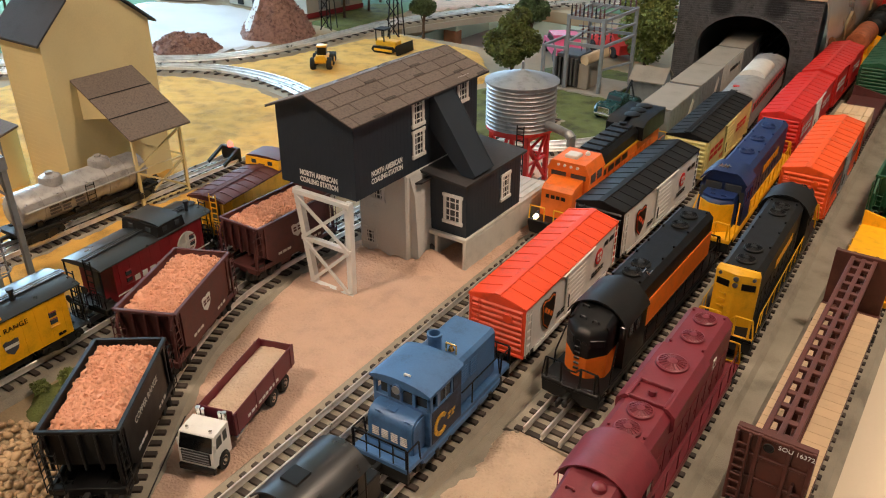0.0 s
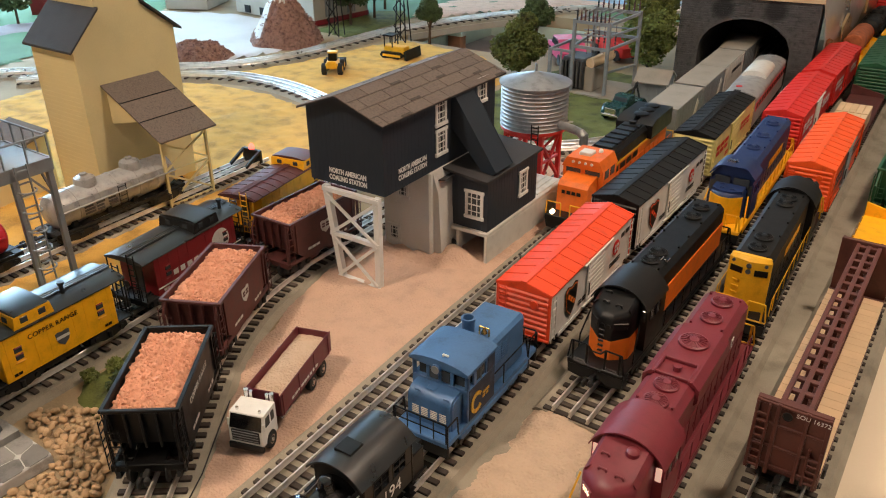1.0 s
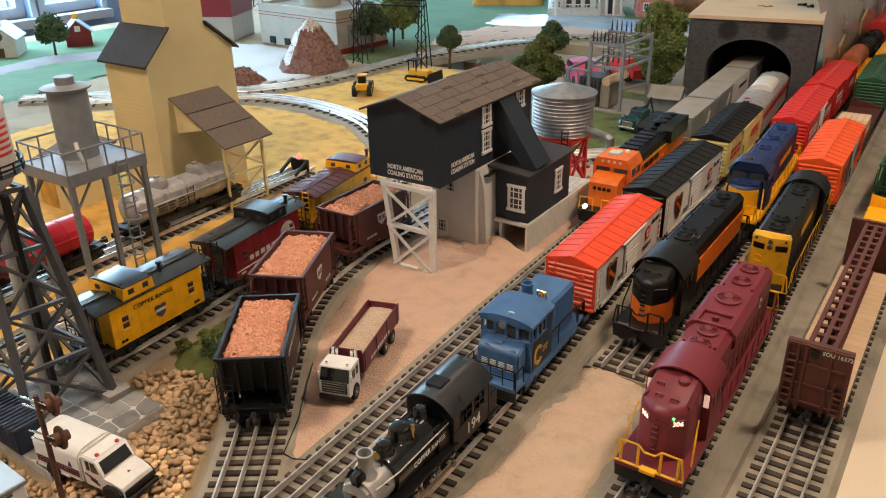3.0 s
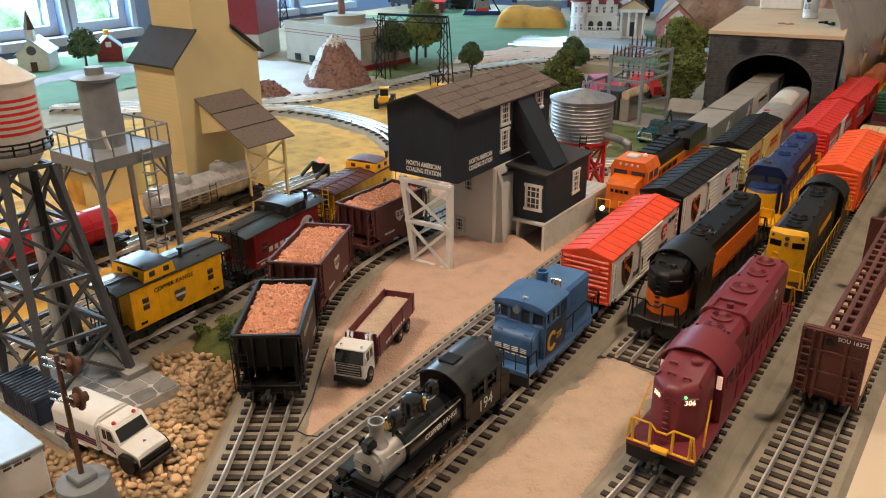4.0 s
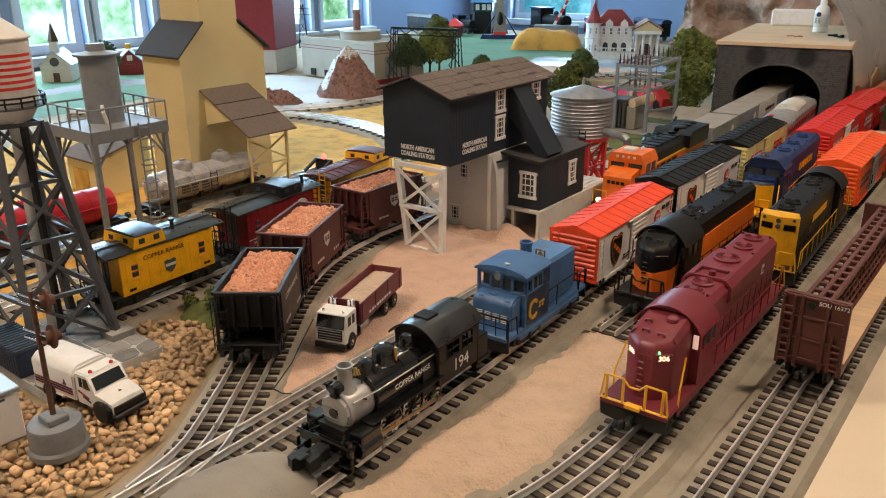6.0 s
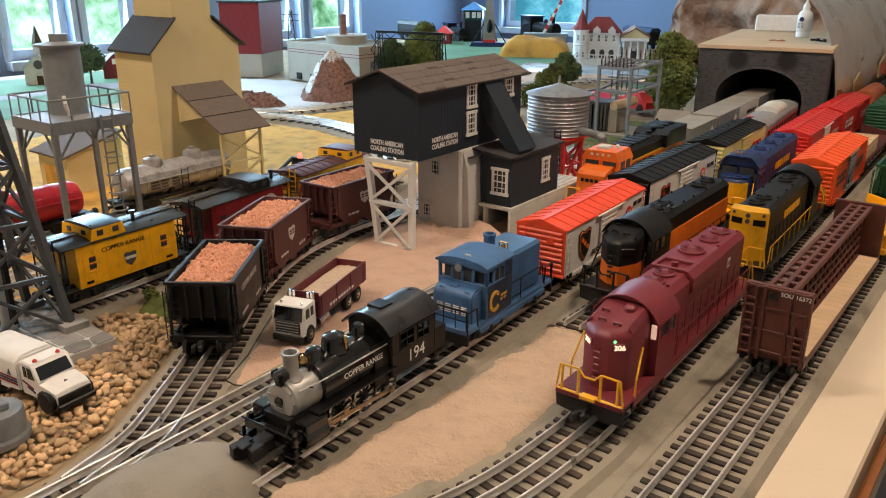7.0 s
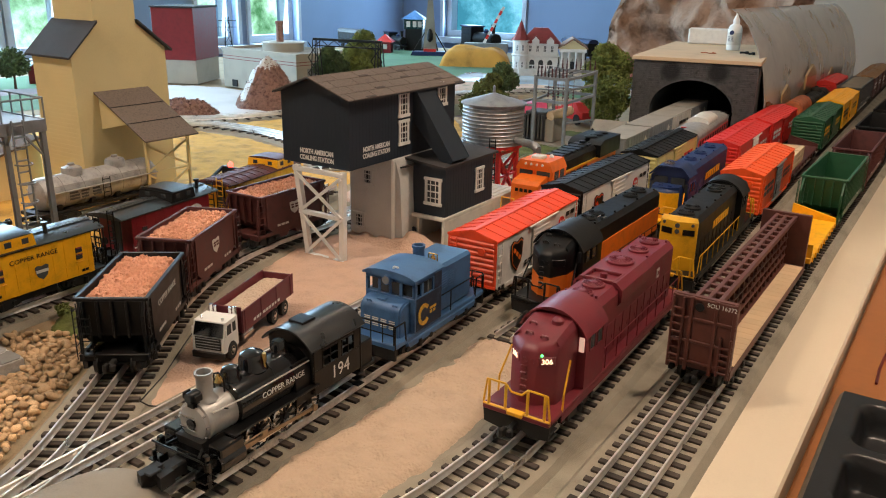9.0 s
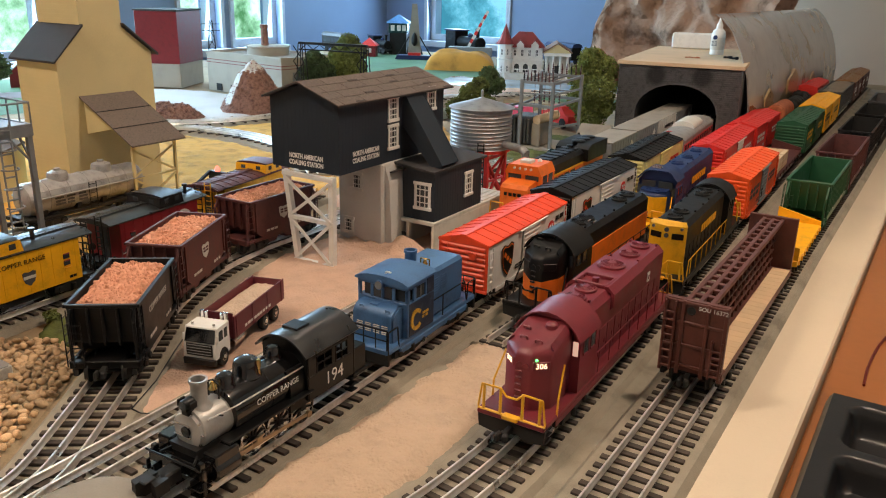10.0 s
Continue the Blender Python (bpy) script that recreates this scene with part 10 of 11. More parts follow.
# quarry piles
for x, y, h, r, sd_, lb in ((-1.437, 1.327, .128, .088, 3, "steep reddish brown rubble pile with a white top"), (-1.49, 1.1, .034, .06, 6, "low reddish brown rubble pile")):
    N, K = 60, 26
    steep = h > .1

    def height(f, th, q=0):
        u, v = r * f * math.cos(th), r * f * math.sin(th)
        return h * (1 - f ** (1.3 if steep else 2.6)) + (.009 * noise.noise((u * 70, v * 70, sd_ + 1)) + .005 * noise.noise((u * 200, v * 200, sd_ + 5))) * min(1, 4 * (1 - f))
    vs, fs = [(0, 0, h)], []
    for k in range(1, K + 1):
        f = k / K
        for i in range(N):
            th = 2 * math.pi * i / N
            jag = 1 + .15 * noise.noise((math.cos(th) * 2, math.sin(th) * 2, sd_))
            vs.append((r * f * jag * math.cos(th) * (1 if steep else 1.35), r * f * jag * math.sin(th), height(f, th) - (.002 if k == K else 0)))
    fs = [(0, 1 + i, 1 + (i + 1) % N) for i in range(N)]
    for k in range(K - 1):
        for i in range(N):
            fs.append((1 + k * N + i, 1 + (k + 1) * N + i, 1 + (k + 1) * N + (i + 1) % N, 1 + k * N + (i + 1) % N))
    pl = thing("rubble_pile", pose(x, y, .002, 0, 0, 33), lb, "rubble pile", "rubble piles")

    def plaster(k, th):
        a_ = math.degrees(th) % 360
        wob = 2.5 * noise.noise((math.cos(th) * 3, math.sin(th) * 3, k * .3))
        return steep and (k + wob < 7 or (k + wob < 22 and 120 < a_ < 235))
    gm, gt = Mesh(), Mesh()
    gm.v, gt.v = list(vs), list(vs)
    for f in fs:
        m_ = max(f) - 1
        (gt if plaster(m_ // N, 2 * math.pi * (m_ % N) / N) else gm).f.append(f)
    rng = random.Random(sd_)
    for _ in range(2200 if steep else 900):
        f, th = math.sqrt(rng.random()) * .98, rng.uniform(0, 2 * math.pi)
        if plaster(f * K, th) and rng.random() < .85:
            continue
        jag = 1 + .15 * noise.noise((math.cos(th) * 2, math.sin(th) * 2, sd_))
        c = Vector((r * f * jag * math.cos(th) * (1 if steep else 1.35), r * f * jag * math.sin(th), height(f, th)))
        k0 = len(gm.v)
        sz = rng.uniform(.0015, .0042)
        gm.v += [tuple(c + Vector((rng.uniform(-1, 1), rng.uniform(-1, 1), rng.uniform(-.6, 1))) * sz) for _ in range(5)]
        gm.f += [(k0, k0 + 1, k0 + 2), (k0, k0 + 2, k0 + 3), (k0 + 1, k0 + 4, k0 + 2), (k0, k0 + 3, k0 + 4), (k0 + 3, k0 + 2, k0 + 4), (k0, k0 + 4, k0 + 1)]
    part("rubble", gm, M_RUBBLE, pl, "", 0)
    if steep:
        part("white_top", gt, M_SNOW, pl, "white plaster top", 40)

# white mansion, temple and pink house
mn = thing("mansion", pose(-1.262, 2.50, .003, 0, 0, 27), "white mansion with red roofs and a corner turret", "house")
part("plinth", Mesh().box(-.095, -.075, -.001, .085, .075, .026, .001), M_OFFWHITE, mn)
part("lower_wall", Mesh().box(-.062, -.045, .026, .07, .065, .068, .001), M_WHITE, mn)
part("cornice", Mesh().box(-.066, -.05, .068, .074, .068, .073, .0006), M_WHITE, mn)
part("upper_wall", Mesh().box(-.06, -.043, .073, .068, .063, .116, .001), M_WHITE, mn)
rf = part("roof", Mesh().add([(-.07, -.055, .114), (.078, -.055, .114), (.078, .073, .114), (-.07, .073, .114), (-.02, .0, .166), (.03, .0, .166), (.03, .02, .166), (-.02, .02, .166)], [(0, 1, 5, 4), (1, 2, 6, 5), (2, 3, 7, 6), (3, 0, 4, 7), (4, 5, 6, 7), (3, 2, 1, 0)]), M_ROOFRED, mn, "faded red hipped roof")
for x in (-.012, .04):
    part("dormer", Mesh().prism([(x - .013, .112), (x + .013, .112), (x + .013, .124), (x, .138), (x - .013, .124)], "y", -.056, -.02), M_WHITE, rf)
    for sx in (-1, 1):
        part("dormer_roof", Mesh().prism([(x + sx * .0165, .1215), (x, .1385), (x, .1415), (x + sx * .0165, .1245)], "y", -.059, -.018), M_ROOFRED, rf)
tu = part("turret", Mesh().lathe([(.027, .0), (.027, .07), (.031, .073), (.027, .077), (.027, .12), (.031, .122), (.031, .126)], -.066, -.05, 0, n=8), M_WHITE, mn)
part("turret_roof", Mesh().lathe([(.034, .125), (.022, .14), (.003, .188), (.0005, .195)], -.066, -.05, 0, n=8), M_ROOFRED, tu, "pointed red turret roof")
for k in range(3):
    th = math.radians(-112.5 + 45 * k)
    mm = Matrix.Translation((-.066 + .0256 * math.cos(th), -.05 + .0256 * math.sin(th), 0)) @ Matrix.Rotation(th + math.pi / 2, 4, "Z")
    for z in (.04, .098):
        sash_window(tu, mm @ at(0, 0, z, FRONT), .011, .024, 2, 2)
for x in (-.022, .01, .042):
    ar = part("arched_opening", Mesh().prism([(x - .009, .027), (x + .009, .027), (x + .009, .048), (x + .0064, .0544), (x, .057), (x - .0064, .0544), (x - .009, .048)], "y", -.0465, -.0442), M_WINDARK, mn)
    part("arch_trim", Mesh().tube([(x - .0105, -.046, .027), (x - .0105, -.046, .048), (x - .0074, -.046, .056), (x, -.046, .059), (x + .0074, -.046, .056), (x + .0105, -.046, .048), (x + .0105, -.046, .027)], .0014, 5), M_WHITE, ar)
for x in (-.03, -.004, .022, .048):
    sash_window(mn, at(x, -.0432, .095, FRONT), .013, .026, 2, 2)
for y in (-.02, .015, .045):
    sash_window(mn, at(.0682, y, .095, RIGHT), .013, .026, 2, 2)
for k in range(13):
    part("baluster", Mesh().box(-.09 + k * .0142 - .0016, -.073, .026, -.09 + k * .0142 + .0016, -.07, .038), M_WHITE, mn)
part("balustrade_rail", Mesh().box(-.093, -.0738, .038, .083, -.0692, .041), M_WHITE, mn)
tp = thing("temple", pose(-1.146, 2.54, .003, 0, 0, 27) @ Matrix.Diagonal((.86, .9, .87, 1)), "white columned hall with a tan pediment", "building")
part("hall", Mesh().box(-.05, -.02, 0, .05, .1, .105), M_OFFWHITE, tp)
for i in range(4):
    part("column", Mesh().lathe([(.0075, 0), (.006, .005), (.0055, .095), (.0075, .1)], -.044 + i * .0293, -.04, 0, n=14), M_WHITE, tp)
part("entablature", Mesh().box(-.055, -.05, .1, .055, .1, .113), M_WHITE, tp)
part("pediment", Mesh().prism([(-.058, .113), (.058, .113), (0, .148)], "y", -.048, -.04), M_ELEV, tp)
for s in (-1, 1):
    part("roof", Mesh().prism([(s * .062, .112), (0, .15), (0, .154), (s * .062, .116)], "y", -.052, .13), M_ROOFBROWN, tp)
part("door", Mesh().box(-.012, -.0215, 0, .012, -.0195, .06), M_WINDARK, tp)
part("stylobate", Mesh().box(-.06, -.06, -.001, .06, .1, .004), M_OFFWHITE, tp)
ph = thing("pink_house", pose(-1.0, 2.58, .003, 0, 0, 27), "pink cottage with a steep brown roof", "house")
part("wall", Mesh().prism([(-.06, 0), (.06, 0), (.06, .06), (0, .115), (-.06, .06)], "y", -.04, .06), mat("pale_pink_paint", (0.6, 0.25, 0.22), rough=.6), ph)
g = Mesh()
for s in (-1, 1):
    g.prism([(s * .068, .054), (0, .117), (0, .122), (s * .068, .059)], "y", -.046, .066)
part("roof", g, M_ROOFBROWN, ph)
sash_window(ph, at(-.03, -.0405, .035, FRONT), .018, .026, 2, 2)
sash_window(ph, at(.03, -.0405, .035, FRONT), .018, .026, 2, 2)
part("gable_trim", Mesh().prism([(-.03, .072), (.03, .072), (0, .1)], "y", -.042, -.04), M_WHITE, ph)

# orange hill, trestle sign, trestle bridge
vs, fs = [], []
N = 26
for i in range(N):
    for j in range(N):
        u, v = -1 + 2 * i / (N - 1), -1 + 2 * j / (N - 1)
        e = max(0, 1 - u ** 4) * max(0, 1 - v ** 4)
        vs.append((u * .17, v * .1, .075 * e ** .6 * (1 + .3 * noise.noise((u * 2, v * 2, 1))) - .001))
solid("hill", Mesh().add(vs, [(i * N + j, (i + 1) * N + j, (i + 1) * N + j + 1, i * N + j + 1) for i in range(N - 1) for j in range(N - 1)]), mat("orange_felt", (0.55, 0.27, 0.05), rough=.9, var=.3, scale=12), "small smooth orange-yellow hill with a dark mouth", "hill", pose(-1.61, 2.63, .002, 0, 0, 27) @ Matrix.Diagonal((.82, .8, 1, 1)), kind="structure", smooth=60)
ts = thing("sign_gantry", pose(-1.28, 1.4575, .003, 0, 0, 11), "tall black lattice gantry bridging the curved track", "gantry")
for x in (-.093, .093):
    g = Mesh()
    for dx in (-.012, .012):
        for dy in (-.012, .012):
            g.bar((x + dx * 1.2, dy * 1.2, 0), (x + dx * .5, dy * .5, .165), .0024)
    for k in range(4):
        z0, z1 = .04 * k, .04 * (k + 1)
        g.bar((x - .016, -.016, z0), (x + .016, -.014, z1), .0018).bar((x + .016, -.016, z0), (x - .016, -.014, z1), .0018)
    part("lattice_leg", g, M_BLACK, ts)
part("beam", Mesh().box(-.1, -.005, .164, .1, .005, .170), M_BLACK, ts)
part("lower_beam", Mesh().box(-.1, -.003, .149, .1, .003, .152), M_BLACK, ts)
for k in range(10):
    part("brace", Mesh().bar((-.095 + k * .019, 0, .151 + .014 * (k % 2)), (-.076 + k * .019, 0, .165 - .014 * (k % 2)), .0016), M_BLACK, ts)
rv_ = patch("water", [(-1.1, 2.2), (-.78, 2.18), (-.72, 2.42), (-1.15, 2.5), (-1.5, 2.38), (-1.42, 2.12)], mat("pale_blue_water", (0.36, 0.5, 0.62), rough=.12, var=.15, scale=10, bump=.2, bscale=60), "pale blue shiny river of the far town", z=.005, d=.02, category="water")

# toys near the far window
sg2 = thing("signal_tower", pose(-2.215, 3.045, .003, 0, 0, 27), "dark signal tower with a blue roof", "tower")
part("body", Mesh().box(-.04, -.03, 0, .04, .03, .1), M_CHAR, sg2)
part("upper_room", Mesh().box(-.045, -.035, .1, .045, .035, .145), M_TEAL, sg2)
for x in (-.025, .005, .03):
    part("window", Mesh().box(x - .009, -.0362, .11, x + .009, -.0348, .136), M_OFFWHITE, sg2)
part("roof", Mesh().add([(-.06, -.05, .145), (.06, -.05, .145), (.06, .05, .145), (-.06, .05, .145), (0, 0, .185)], [(0, 1, 4), (1, 2, 4), (2, 3, 4), (3, 0, 4), (3, 2, 1, 0)]), mat("blue_roof_paint", (0.1, 0.25, 0.5), rough=.4), sg2)
rk = thing("toy_gantry", pose(-2.0, 2.867, .003, 0, 0, 34), "slender grey toy tower with black legs on a red base", "toy")
part("plinth", Mesh().box(-.08, -.03, 0, .08, .03, .018, .001), M_NAVY, rk, "long dark navy plinth")
part("base", Mesh().box(-.028, -.028, .018, .028, .028, .03), M_RED, rk)
part("column", Mesh().add([(-.03, -.02, .03), (.03, -.02, .03), (.03, .02, .03), (-.03, .02, .03), (-.011, -.011, .24), (.011, -.011, .24), (.011, .011, .24), (-.011, .011, .24)], [(0, 1, 5, 4), (1, 2, 6, 5), (2, 3, 7, 6), (3, 0, 4, 7), (4, 5, 6, 7)]), M_CASTGREY, rk)
part("capsule", Mesh().lathe([(.004, .06), (.013, .07), (.014, .09), (.008, .112), (.002, .118)], 0, -.024, 0, n=14), M_CHAR, rk)
for x, y in ((-.085, -.02), (.085, -.02), (-.04, .05), (.04, .05)):
    part("leg", Mesh().bar((x, y, 0), (x * .2, y * .4, .11), .005), M_BLACK, rk)


def toy_engine(x, y, rz, body_m, top_m, label, k=1.0):
    """A small old-time engine: frame, boiler, stack, dome, cab and wheels."""
    t = thing("toy_train", pose(x, y, .003, 0, 0, rz) @ Matrix.Scale(k, 4), label, "toy", "far toys")
    part("frame", Mesh().box(-.024, -.11, .018, .024, .11, .027, .001), M_UNDER, t)
    part("boiler", Mesh().lathe([(.018, -.1), (.021, -.097), (.021, .03)], n=20, m=Matrix.Translation((0, 0, .05)) @ Euler((-math.pi / 2, 0, 0)).to_matrix().to_4x4()), body_m, t)
    part("stack", Mesh().lathe([(.006, .068), (.006, .09), (.009, .098), (.009, .1)], 0, -.078, 0, n=14), body_m, t)
    part("dome", Mesh().lathe([(.009, .066), (.009, .078), (.003, .083)], 0, -.03, 0, n=14), top_m, t)
    cb = part("cab", Mesh().box(-.026, .03, .027, .026, .1, .086, .001), body_m, t)
    part("cab_roof", Mesh().box(-.03, .025, .086, .03, .106, .091, .002), top_m, cb)
    for s in (-1, 1):
        part("window", Mesh().box(*sorted((s * .0255, s * .0268))[:1], .045, .06, max(s * .0255, s * .0268), .085, .078), M_WINDARK, cb)
        for y_ in (-.08, -.035, .01, .06):
            part("wheel", Mesh().cyl((s * .017, y_, .018), (s * .023, y_, .018), .018, n=18), M_UNDER, t)
    return t


def toy_coach(x, y, rz, body_m, roof_m, label):
    t = thing("toy_train", pose(x, y, .003, 0, 0, rz), label, "toy", "far toys")
    part("body", Mesh().box(-.026, -.1, .02, .026, .1, .075, .001), body_m, t)
    part("roof", Mesh().prism([(-.029, .074), (.029, .074), (.022, .086), (.008, .091), (-.008, .091), (-.022, .086)], "y", -.104, .104), roof_m, t)
    for s in (-1, 1):
        for k in range(6):
            part("window", Mesh().box(*sorted((s * .0255, s * .0265))[:1], -.085 + k * .03, .046, max(s * .0255, s * .0265), -.067 + k * .03, .064), M_WINDARK, t)
        for y_ in (-.07, .07):
            part("wheel", Mesh().cyl((s * .016, y_, .012), (s * .022, y_, .012), .012, n=14), M_UNDER, t)
    return t


toy_engine(-2.31, 3.02, 62, M_BLACK, M_NAVY, "dark toy steam engine beside the signal tower", .9)
toy_engine(-1.9, 3.15, 62, M_BLACK, M_NAVY, "dark blue and black toy steam engine by the window", 1.35)
toy_coach(-2.5, 2.93, 75, M_CHAR, M_DKGREY, "dark toy coach beside the window wall")
toy_coach(-1.63, 3.14, 64, M_CABRED, M_NAVY, "dark red toy coach with a navy roof")
toy_coach(-1.42, 3.2, 60, M_CHAR, M_NAVY, "dark toy coach with a navy roof")
cr2 = thing("toy_crane", pose(-1.82, 3.06, .003, 0, 0, 27), "pale toy crane car with a striped boom", "toy")
part("car", Mesh().box(-.1, -.03, .012, .1, .03, .055, .002), M_GREYPL, cr2)
for s in (-1, 1):
    for x in (-.07, .07):
        part("wheel", Mesh().cyl((x, s * .02, .012), (x, s * .028, .012), .012, n=14), M_UNDER, cr2)
for k in range(9):
    a0, a1 = Vector((-.01, 0, .055)), Vector((.075, 0, .215))
    part("boom_section", Mesh().bar(a0.lerp(a1, k / 9), a0.lerp(a1, (k + .98) / 9), .012), M_RED if k % 2 else M_WHITE, cr2)
ht = thing("red_hut", pose(-2.236, 2.842, .003, 0, 0, 27), "small dark red hut with a bright red roof", "hut")
part("wall", Mesh().box(-.032, -.03, 0, .032, .03, .05, .001), M_CABRED, ht)
part("window", Mesh().box(-.012, -.0312, .018, .014, -.0296, .038), M_OFFWHITE, ht)
part("roof", Mesh().add([(-.042, -.04, .048), (.042, -.04, .048), (.042, .04, .048), (-.042, .04, .048), (0, 0, .084)], [(0, 1, 4), (1, 2, 4), (2, 3, 4), (3, 0, 4), (3, 2, 1, 0)]), M_RED, ht)
for x, y in ((-2.43, 1.98), (-2.425, 2.07)):
    py = thing("pylon", pose(x, y, .003, 0, 0, 50), "thin black lattice power pylon by the window", "pylon", "pylons by the window")
    for sx in (-1, 1):
        for sy in (-1, 1):
            part("leg", Mesh().bar((sx * .018, sy * .018, 0), (sx * .005, sy * .005, .17), .0026), M_BLACK, py)
    for k in range(5):
        z0_, z1_ = .034 * k, .034 * (k + 1)
        w0, w1 = .018 - .013 * z0_ / .17, .018 - .013 * z1_ / .17
        part("brace", Mesh().bar((-w0, -w0, z0_), (w1, -w1, z1_), .0018), M_BLACK, py)
        part("brace", Mesh().bar((w0, -w0, z0_), (-w1, -w1, z1_), .0018), M_BLACK, py)
    for z in (.13, .155):
        part("arm", Mesh().bar((-.035, 0, z), (.035, 0, z), .0024), M_BLACK, py)

# ---- wooden desk beside the layout, tray and wire ----
ZD = -.012
dk = thing("side_desk", pose(0, 0, FLOOR), "orange-brown wooden desk beside the layout", "desk")
part("top", Mesh().box(.036, -.5, -FLOOR + ZD - .025, .75, 2.4, -FLOOR + ZD, .002), M_WOODFLOOR, dk)
for x, y in ((.08, -.45), (.7, -.45), (.08, 2.35), (.7, 2.35)):
    part("leg", Mesh().box(x - .03, y - .03, 0, x + .03, y + .03, -FLOOR + ZD - .025), M_WOODFLOOR, dk)
tr_ = thing("parts_tray", pose(.043, .135, ZD), "black plastic parts tray with open compartments", "tray")
TWx, TLy, THz = .24, .372, .028
M_TRAY = mat("black_moulded_plastic", (0.012, 0.012, 0.013), rough=0.35, var=0.15, bump=0.1)
POCKETS = [(.022, .285, .22, .352), (.022, .205, .22, .27), (.022, .115, .105, .19), (.118, .115, .22, .19), (.022, .02, .22, .1)]


def tray_top(x, y):
    """The moulded top: a raised rim with sunken pockets whose corners and edges are rounded."""
    e = min(x, TWx - x, y, TLy - y)
    z = THz * min(1, max(0, e) / .006) ** .5
    for x0, y0, x1, y1 in POCKETS:
        r = .012
        dx, dy = max(x0 + r - x, x - x1 + r, 0), max(y0 + r - y, y - y1 + r, 0)
        d = r - math.hypot(dx, dy)
        f = min(1, max(0, (d + .002) / .008))
        z -= (THz - .005) * f * f * (3 - 2 * f)
    return z


part("shell", Mesh().grid(list(np.linspace(0, TWx, 110)), list(np.linspace(0, TLy, 170)), tray_top), M_TRAY, tr_, "moulded shell with rounded pockets", 60)
part("base", Mesh().box(.001, .001, -.0002, TWx - .001, TLy - .001, .0035, .001), M_TRAY, tr_)
bg = solid("plastic_bag", Mesh().grid(list(np.linspace(0, .09, 22)), list(np.linspace(0, .06, 16)), lambda x, y: .008 + .008 * noise.noise((x * 60, y * 60, 3)) + .004 * noise.noise((x * 160, y * 160, 3))), glass("clear_film", (.95, .95, .95), .15), "crumpled clear plastic bag in the tray", "bag", pose(.125, .33, ZD + .006))
solid("white_hook", Mesh().tube([(0, 0, 0), (.012, .03, .006), (.05, .035, .004), (.02, .005, .002), (.012, .03, .006)], .0013, 6), M_WHITE, "thin white bent wire hook in the tray", "hook", pose(.1, .375, ZD + .018))
solid("red_wire", Mesh().tube([(.067, .588, ZD + .0015), (.066, .62, ZD + .0015), (.067, .65, ZD + .0015), (.07, .69, ZD + .0015), (.077, .735, ZD + .0015), (.1, .8, ZD + .0015)], .0013, 6), mat("dark_red_wire", (.12, .01, .01), rough=.4), "dark red wire lying on the wooden desk", "wire")

# grey plaster mound at the end of the steam engine's track
vs, fs = [], []
NM = 40
for i in range(NM):
    for j in range(NM):
        u, v = -1 + 2 * i / (NM - 1), -1 + 2 * j / (NM - 1)
        rr = math.hypot(u, v * .95)
        h = max(0, 1 - rr ** 2) ** .55
        vs.append((u * .052, v * .075, .034 * h * (1 + .12 * noise.noise((u * 1.6, v * 1.6, 2))) + .0008 * noise.noise((u * 14, v * 14, 1)) - .001))
solid("plaster_mound", Mesh().add(vs, [(i * NM + j, (i + 1) * NM + j, (i + 1) * NM + j + 1, i * NM + j + 1) for i in range(NM - 1) for j in range(NM - 1)]), M_CASTGREY, "smooth warm grey plaster mound at the end of a track", "mound", pose(-.2905, .045, .002, 0, 0, 10), smooth=60)

# bumper with a red lamp at the end of the tank cars' track
bp = thing("track_bumper", on_line("tank", .70, .0), "black track bumper with a small red lamp", "bumper")
part("frame", Mesh().box(-.018, -.002, .0095, .018, .004, .03, .001).bar((-.016, 0, .028), (-.016, -.03, .0125), .004).bar((.016, 0, .028), (.016, -.03, .0125), .004), M_BLACK, bp)
part("lamp", Mesh().lathe([(.004, 0), (.0045, .003), (.003, .007), (.0005, .009)], 0, .001, .03, n=14), M_LAMPR, bp, "glowing red lamp")


# ---- stones, ties and other pieces ----
def pebble(seed):
    bm = bmesh.new()
    bmesh.ops.create_icosphere(bm, subdivisions=2, radius=1)
    rng = random.Random(seed)
    sx, sy, sz = rng.uniform(.95, 1.3), rng.uniform(.8, 1.0), rng.uniform(.65, .85)
    cuts = [(Vector((rng.gauss(0, 1), rng.gauss(0, 1), rng.gauss(0, 1))).normalized(), rng.uniform(.55, .8)) for _ in range(9)]
    for v in bm.verts:
        for d_, h_ in cuts:
            o_ = v.co.dot(d_) - h_
            if o_ > 0:
                v.co -= d_ * o_ * .96
        k = 1 + .16 * noise.noise(v.co * 1.1 + Vector((seed * 3.7, 0, 0))) + .06 * noise.noise(v.co * 3 + Vector((0, seed, 0)))
        v.co = Vector((v.co.x * sx * k, v.co.y * sy * k, v.co.z * sz * k))
    me = bpy.data.meshes.new("pebble")
    bm.to_mesh(me)
    bm.free()
    me.shade_smooth()
    me.materials.append(M_STONE)
    return me


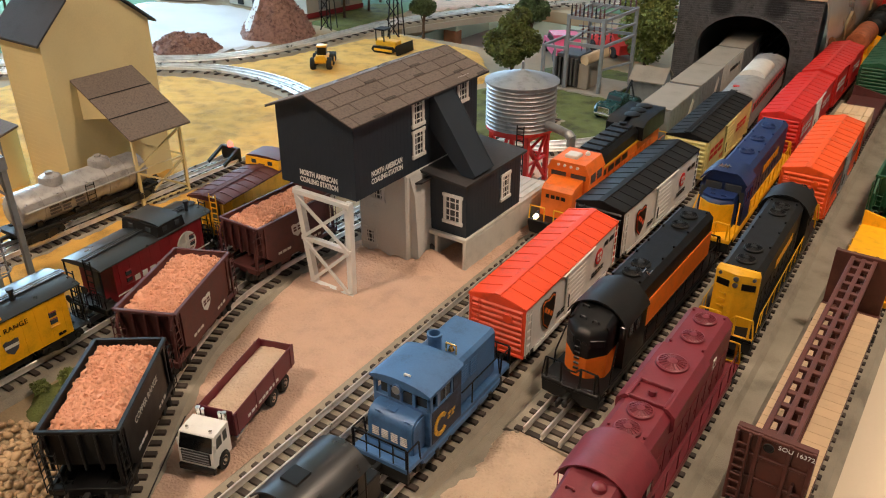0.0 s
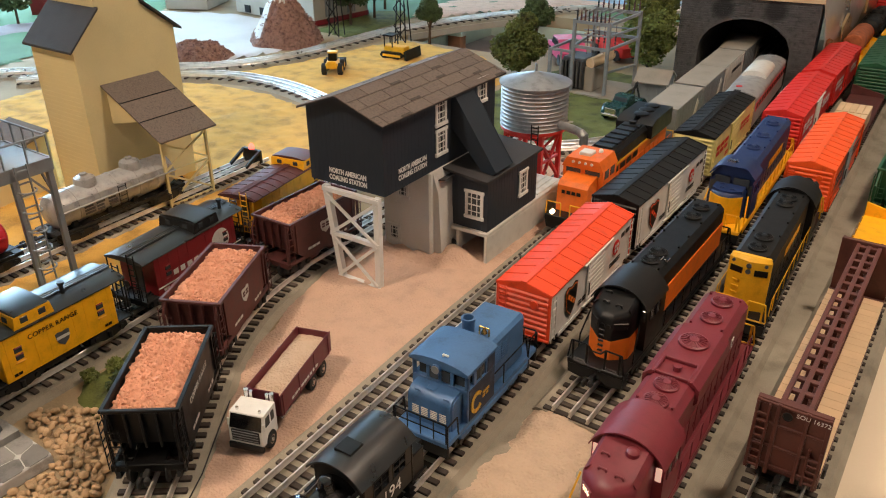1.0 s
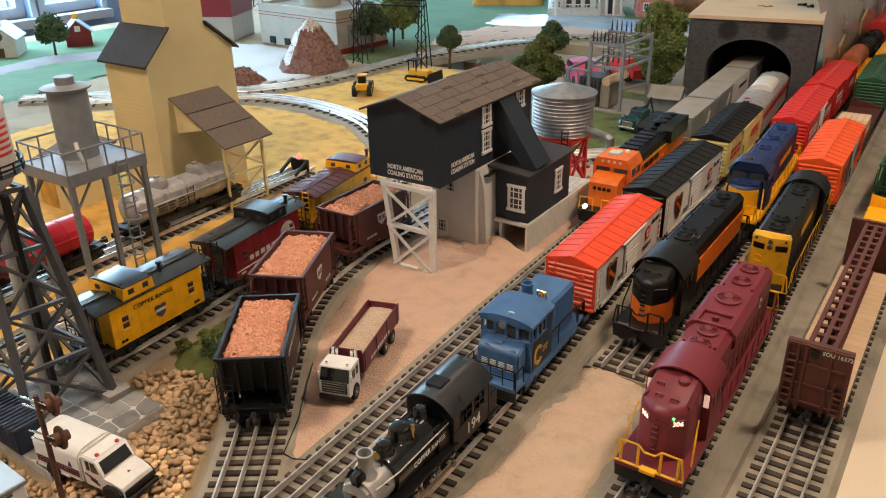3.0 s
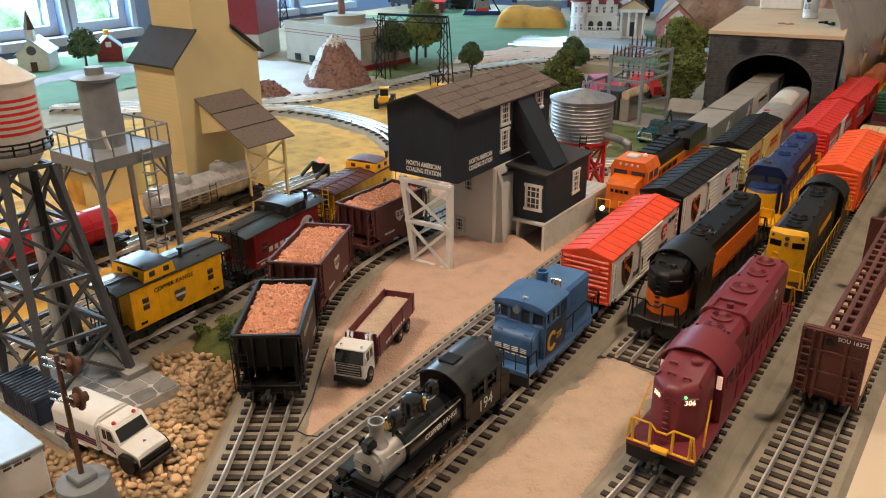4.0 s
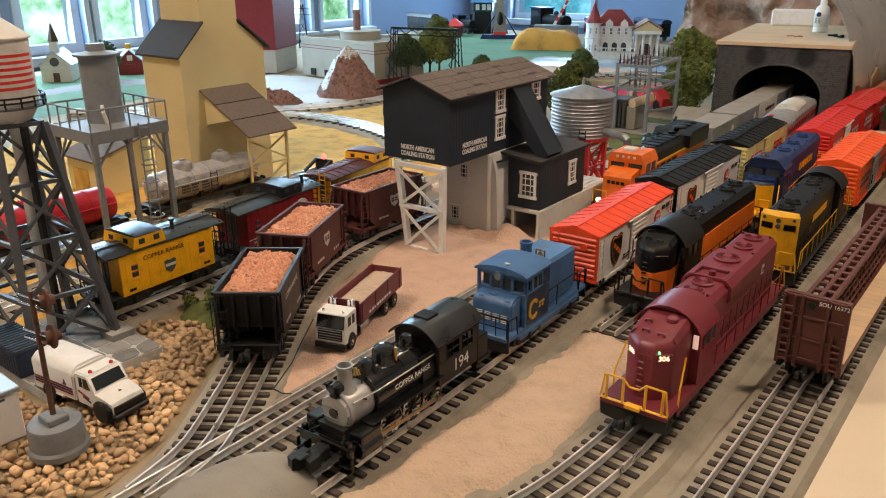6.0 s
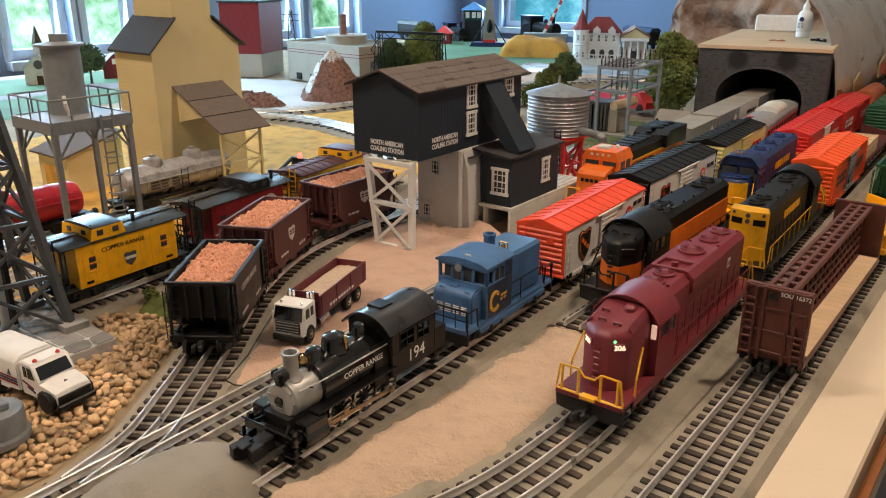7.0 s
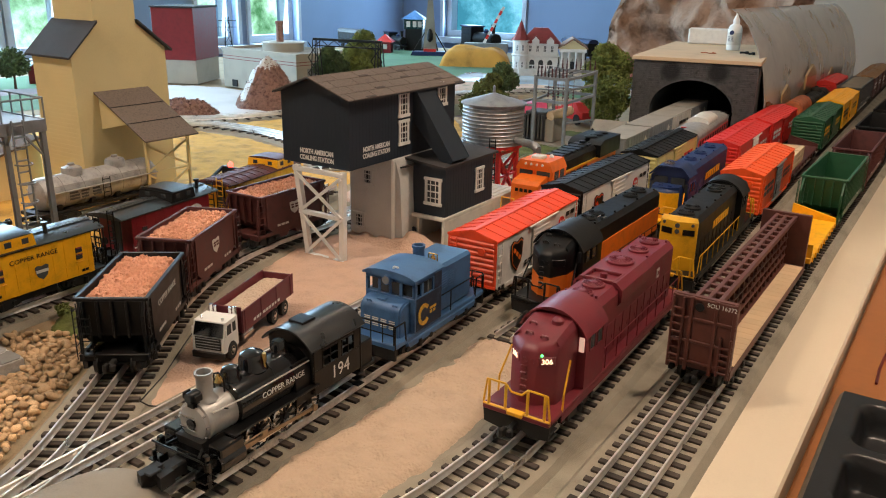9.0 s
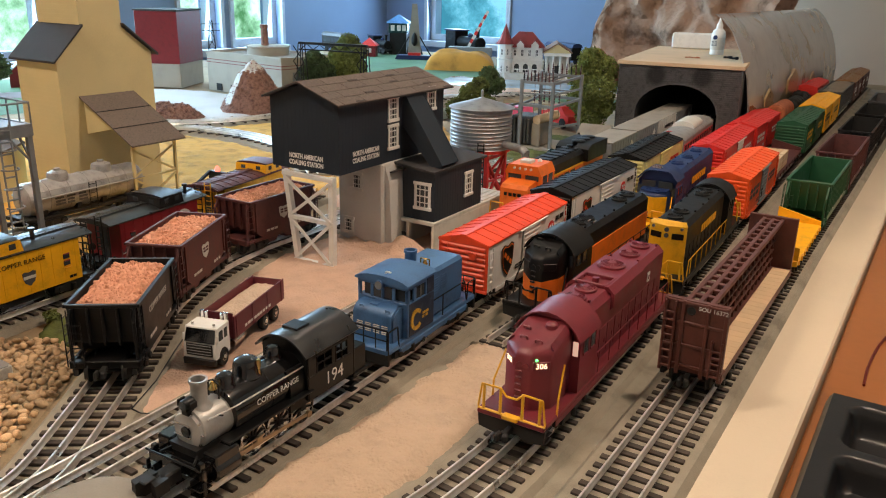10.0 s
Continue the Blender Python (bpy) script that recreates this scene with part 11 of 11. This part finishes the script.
PEB = [pebble(i) for i in range(12)]
BED = [(-.392, -.2), (-.392, .03), (-.412, .085), (-.452, .14), (-.488, .19), (-.505, .225), (-.56, .222), (-.598, .2), (-.604, .172), (-.529, .166), (-.526, .052), (-.6, .05), (-.68, .05), (-.70, -.2)]
sbed = thing("stone_bed", pose(0, 0, 0), "bed of rounded tan pebbles", "stones", kind="structure")
rng = random.Random(12)
pts, rest = [], []
cell = {}
cand = np.random.default_rng(12).uniform((-.7, -.12, .0026), (-.39, .235, .0052), (60000, 3))
ok = inside(BED, cand[:, 0], cand[:, 1]) > .003
for x, y, r in cand[ok].tolist():
    key = (int(x / .01), int(y / .01))
    if any((x - a) ** 2 + (y - b) ** 2 < (.72 * (r + c)) ** 2 for i in (-1, 0, 1, 2, -2) for j in (-1, 0, 1, 2, -2) for a, b, c in cell.get((key[0] + i, key[1] + j), ())):
        continue
    cell.setdefault(key, []).append((x, y, r))
    pts.append((x, y, r))
pts.sort(key=lambda p: (p[0] + .43) ** 2 + (p[1] - .07) ** 2)
joined = Mesh()
for i, (x, y, r) in enumerate(pts):
    m = pose(x, y, r * .45 + rng.uniform(0, .0035), rng.uniform(-25, 25), rng.uniform(-25, 25), rng.uniform(0, 360)) @ Matrix.Diagonal((r, r, r, 1))
    if i < 300:
        ob = new("pebble", PEB[i % 12])
        ob.parent = sbed
        ob.matrix_local = m
    else:
        me = PEB[i % 12]
        joined.add([m @ v.co for v in me.vertices], [tuple(p.vertices) for p in me.polygons])
part("pebbles", joined, M_STONE, sbed, "", 60)["kind"] = "stuff"
part("bed_sand", Mesh().add([(x, y, .001) for x, y in BED], [tuple(range(len(BED)))]), M_BASE, sbed)

# ties: one mesh, many pieces
TIE = Mesh().box(-.0258, -.0026, .0055, .0258, .0026, .0081, .0003).data("tie", M_TIE)
for ln in LINES:
    p, s = LINE[ln]
    if ln in ("loop", "outer"):
        step = .026
    elif ln in ("tank", "siding", "caboose"):
        step = .0125
    else:
        step = .0124
    n = 0
    d = .004
    while d < s[-1] - .002 and n < 300:
        x, y = np.interp(d, s, p[:, 0]), np.interp(d, s, p[:, 1])
        e = min(s[-1], d + .004)
        x2, y2 = np.interp(e, s, p[:, 0]), np.interp(e, s, p[:, 1])
        x1, y1 = np.interp(e - .008, s, p[:, 0]), np.interp(e - .008, s, p[:, 1])
        if not (ln == "ore" and y < .075):
            ob = new("tie", TIE)
            ob.parent = TRACK[ln]
            ob.matrix_local = pose(x, y, 0, 0, 0, math.degrees(math.atan2(-(x2 - x1), y2 - y1)))
        n += 1
        d += step
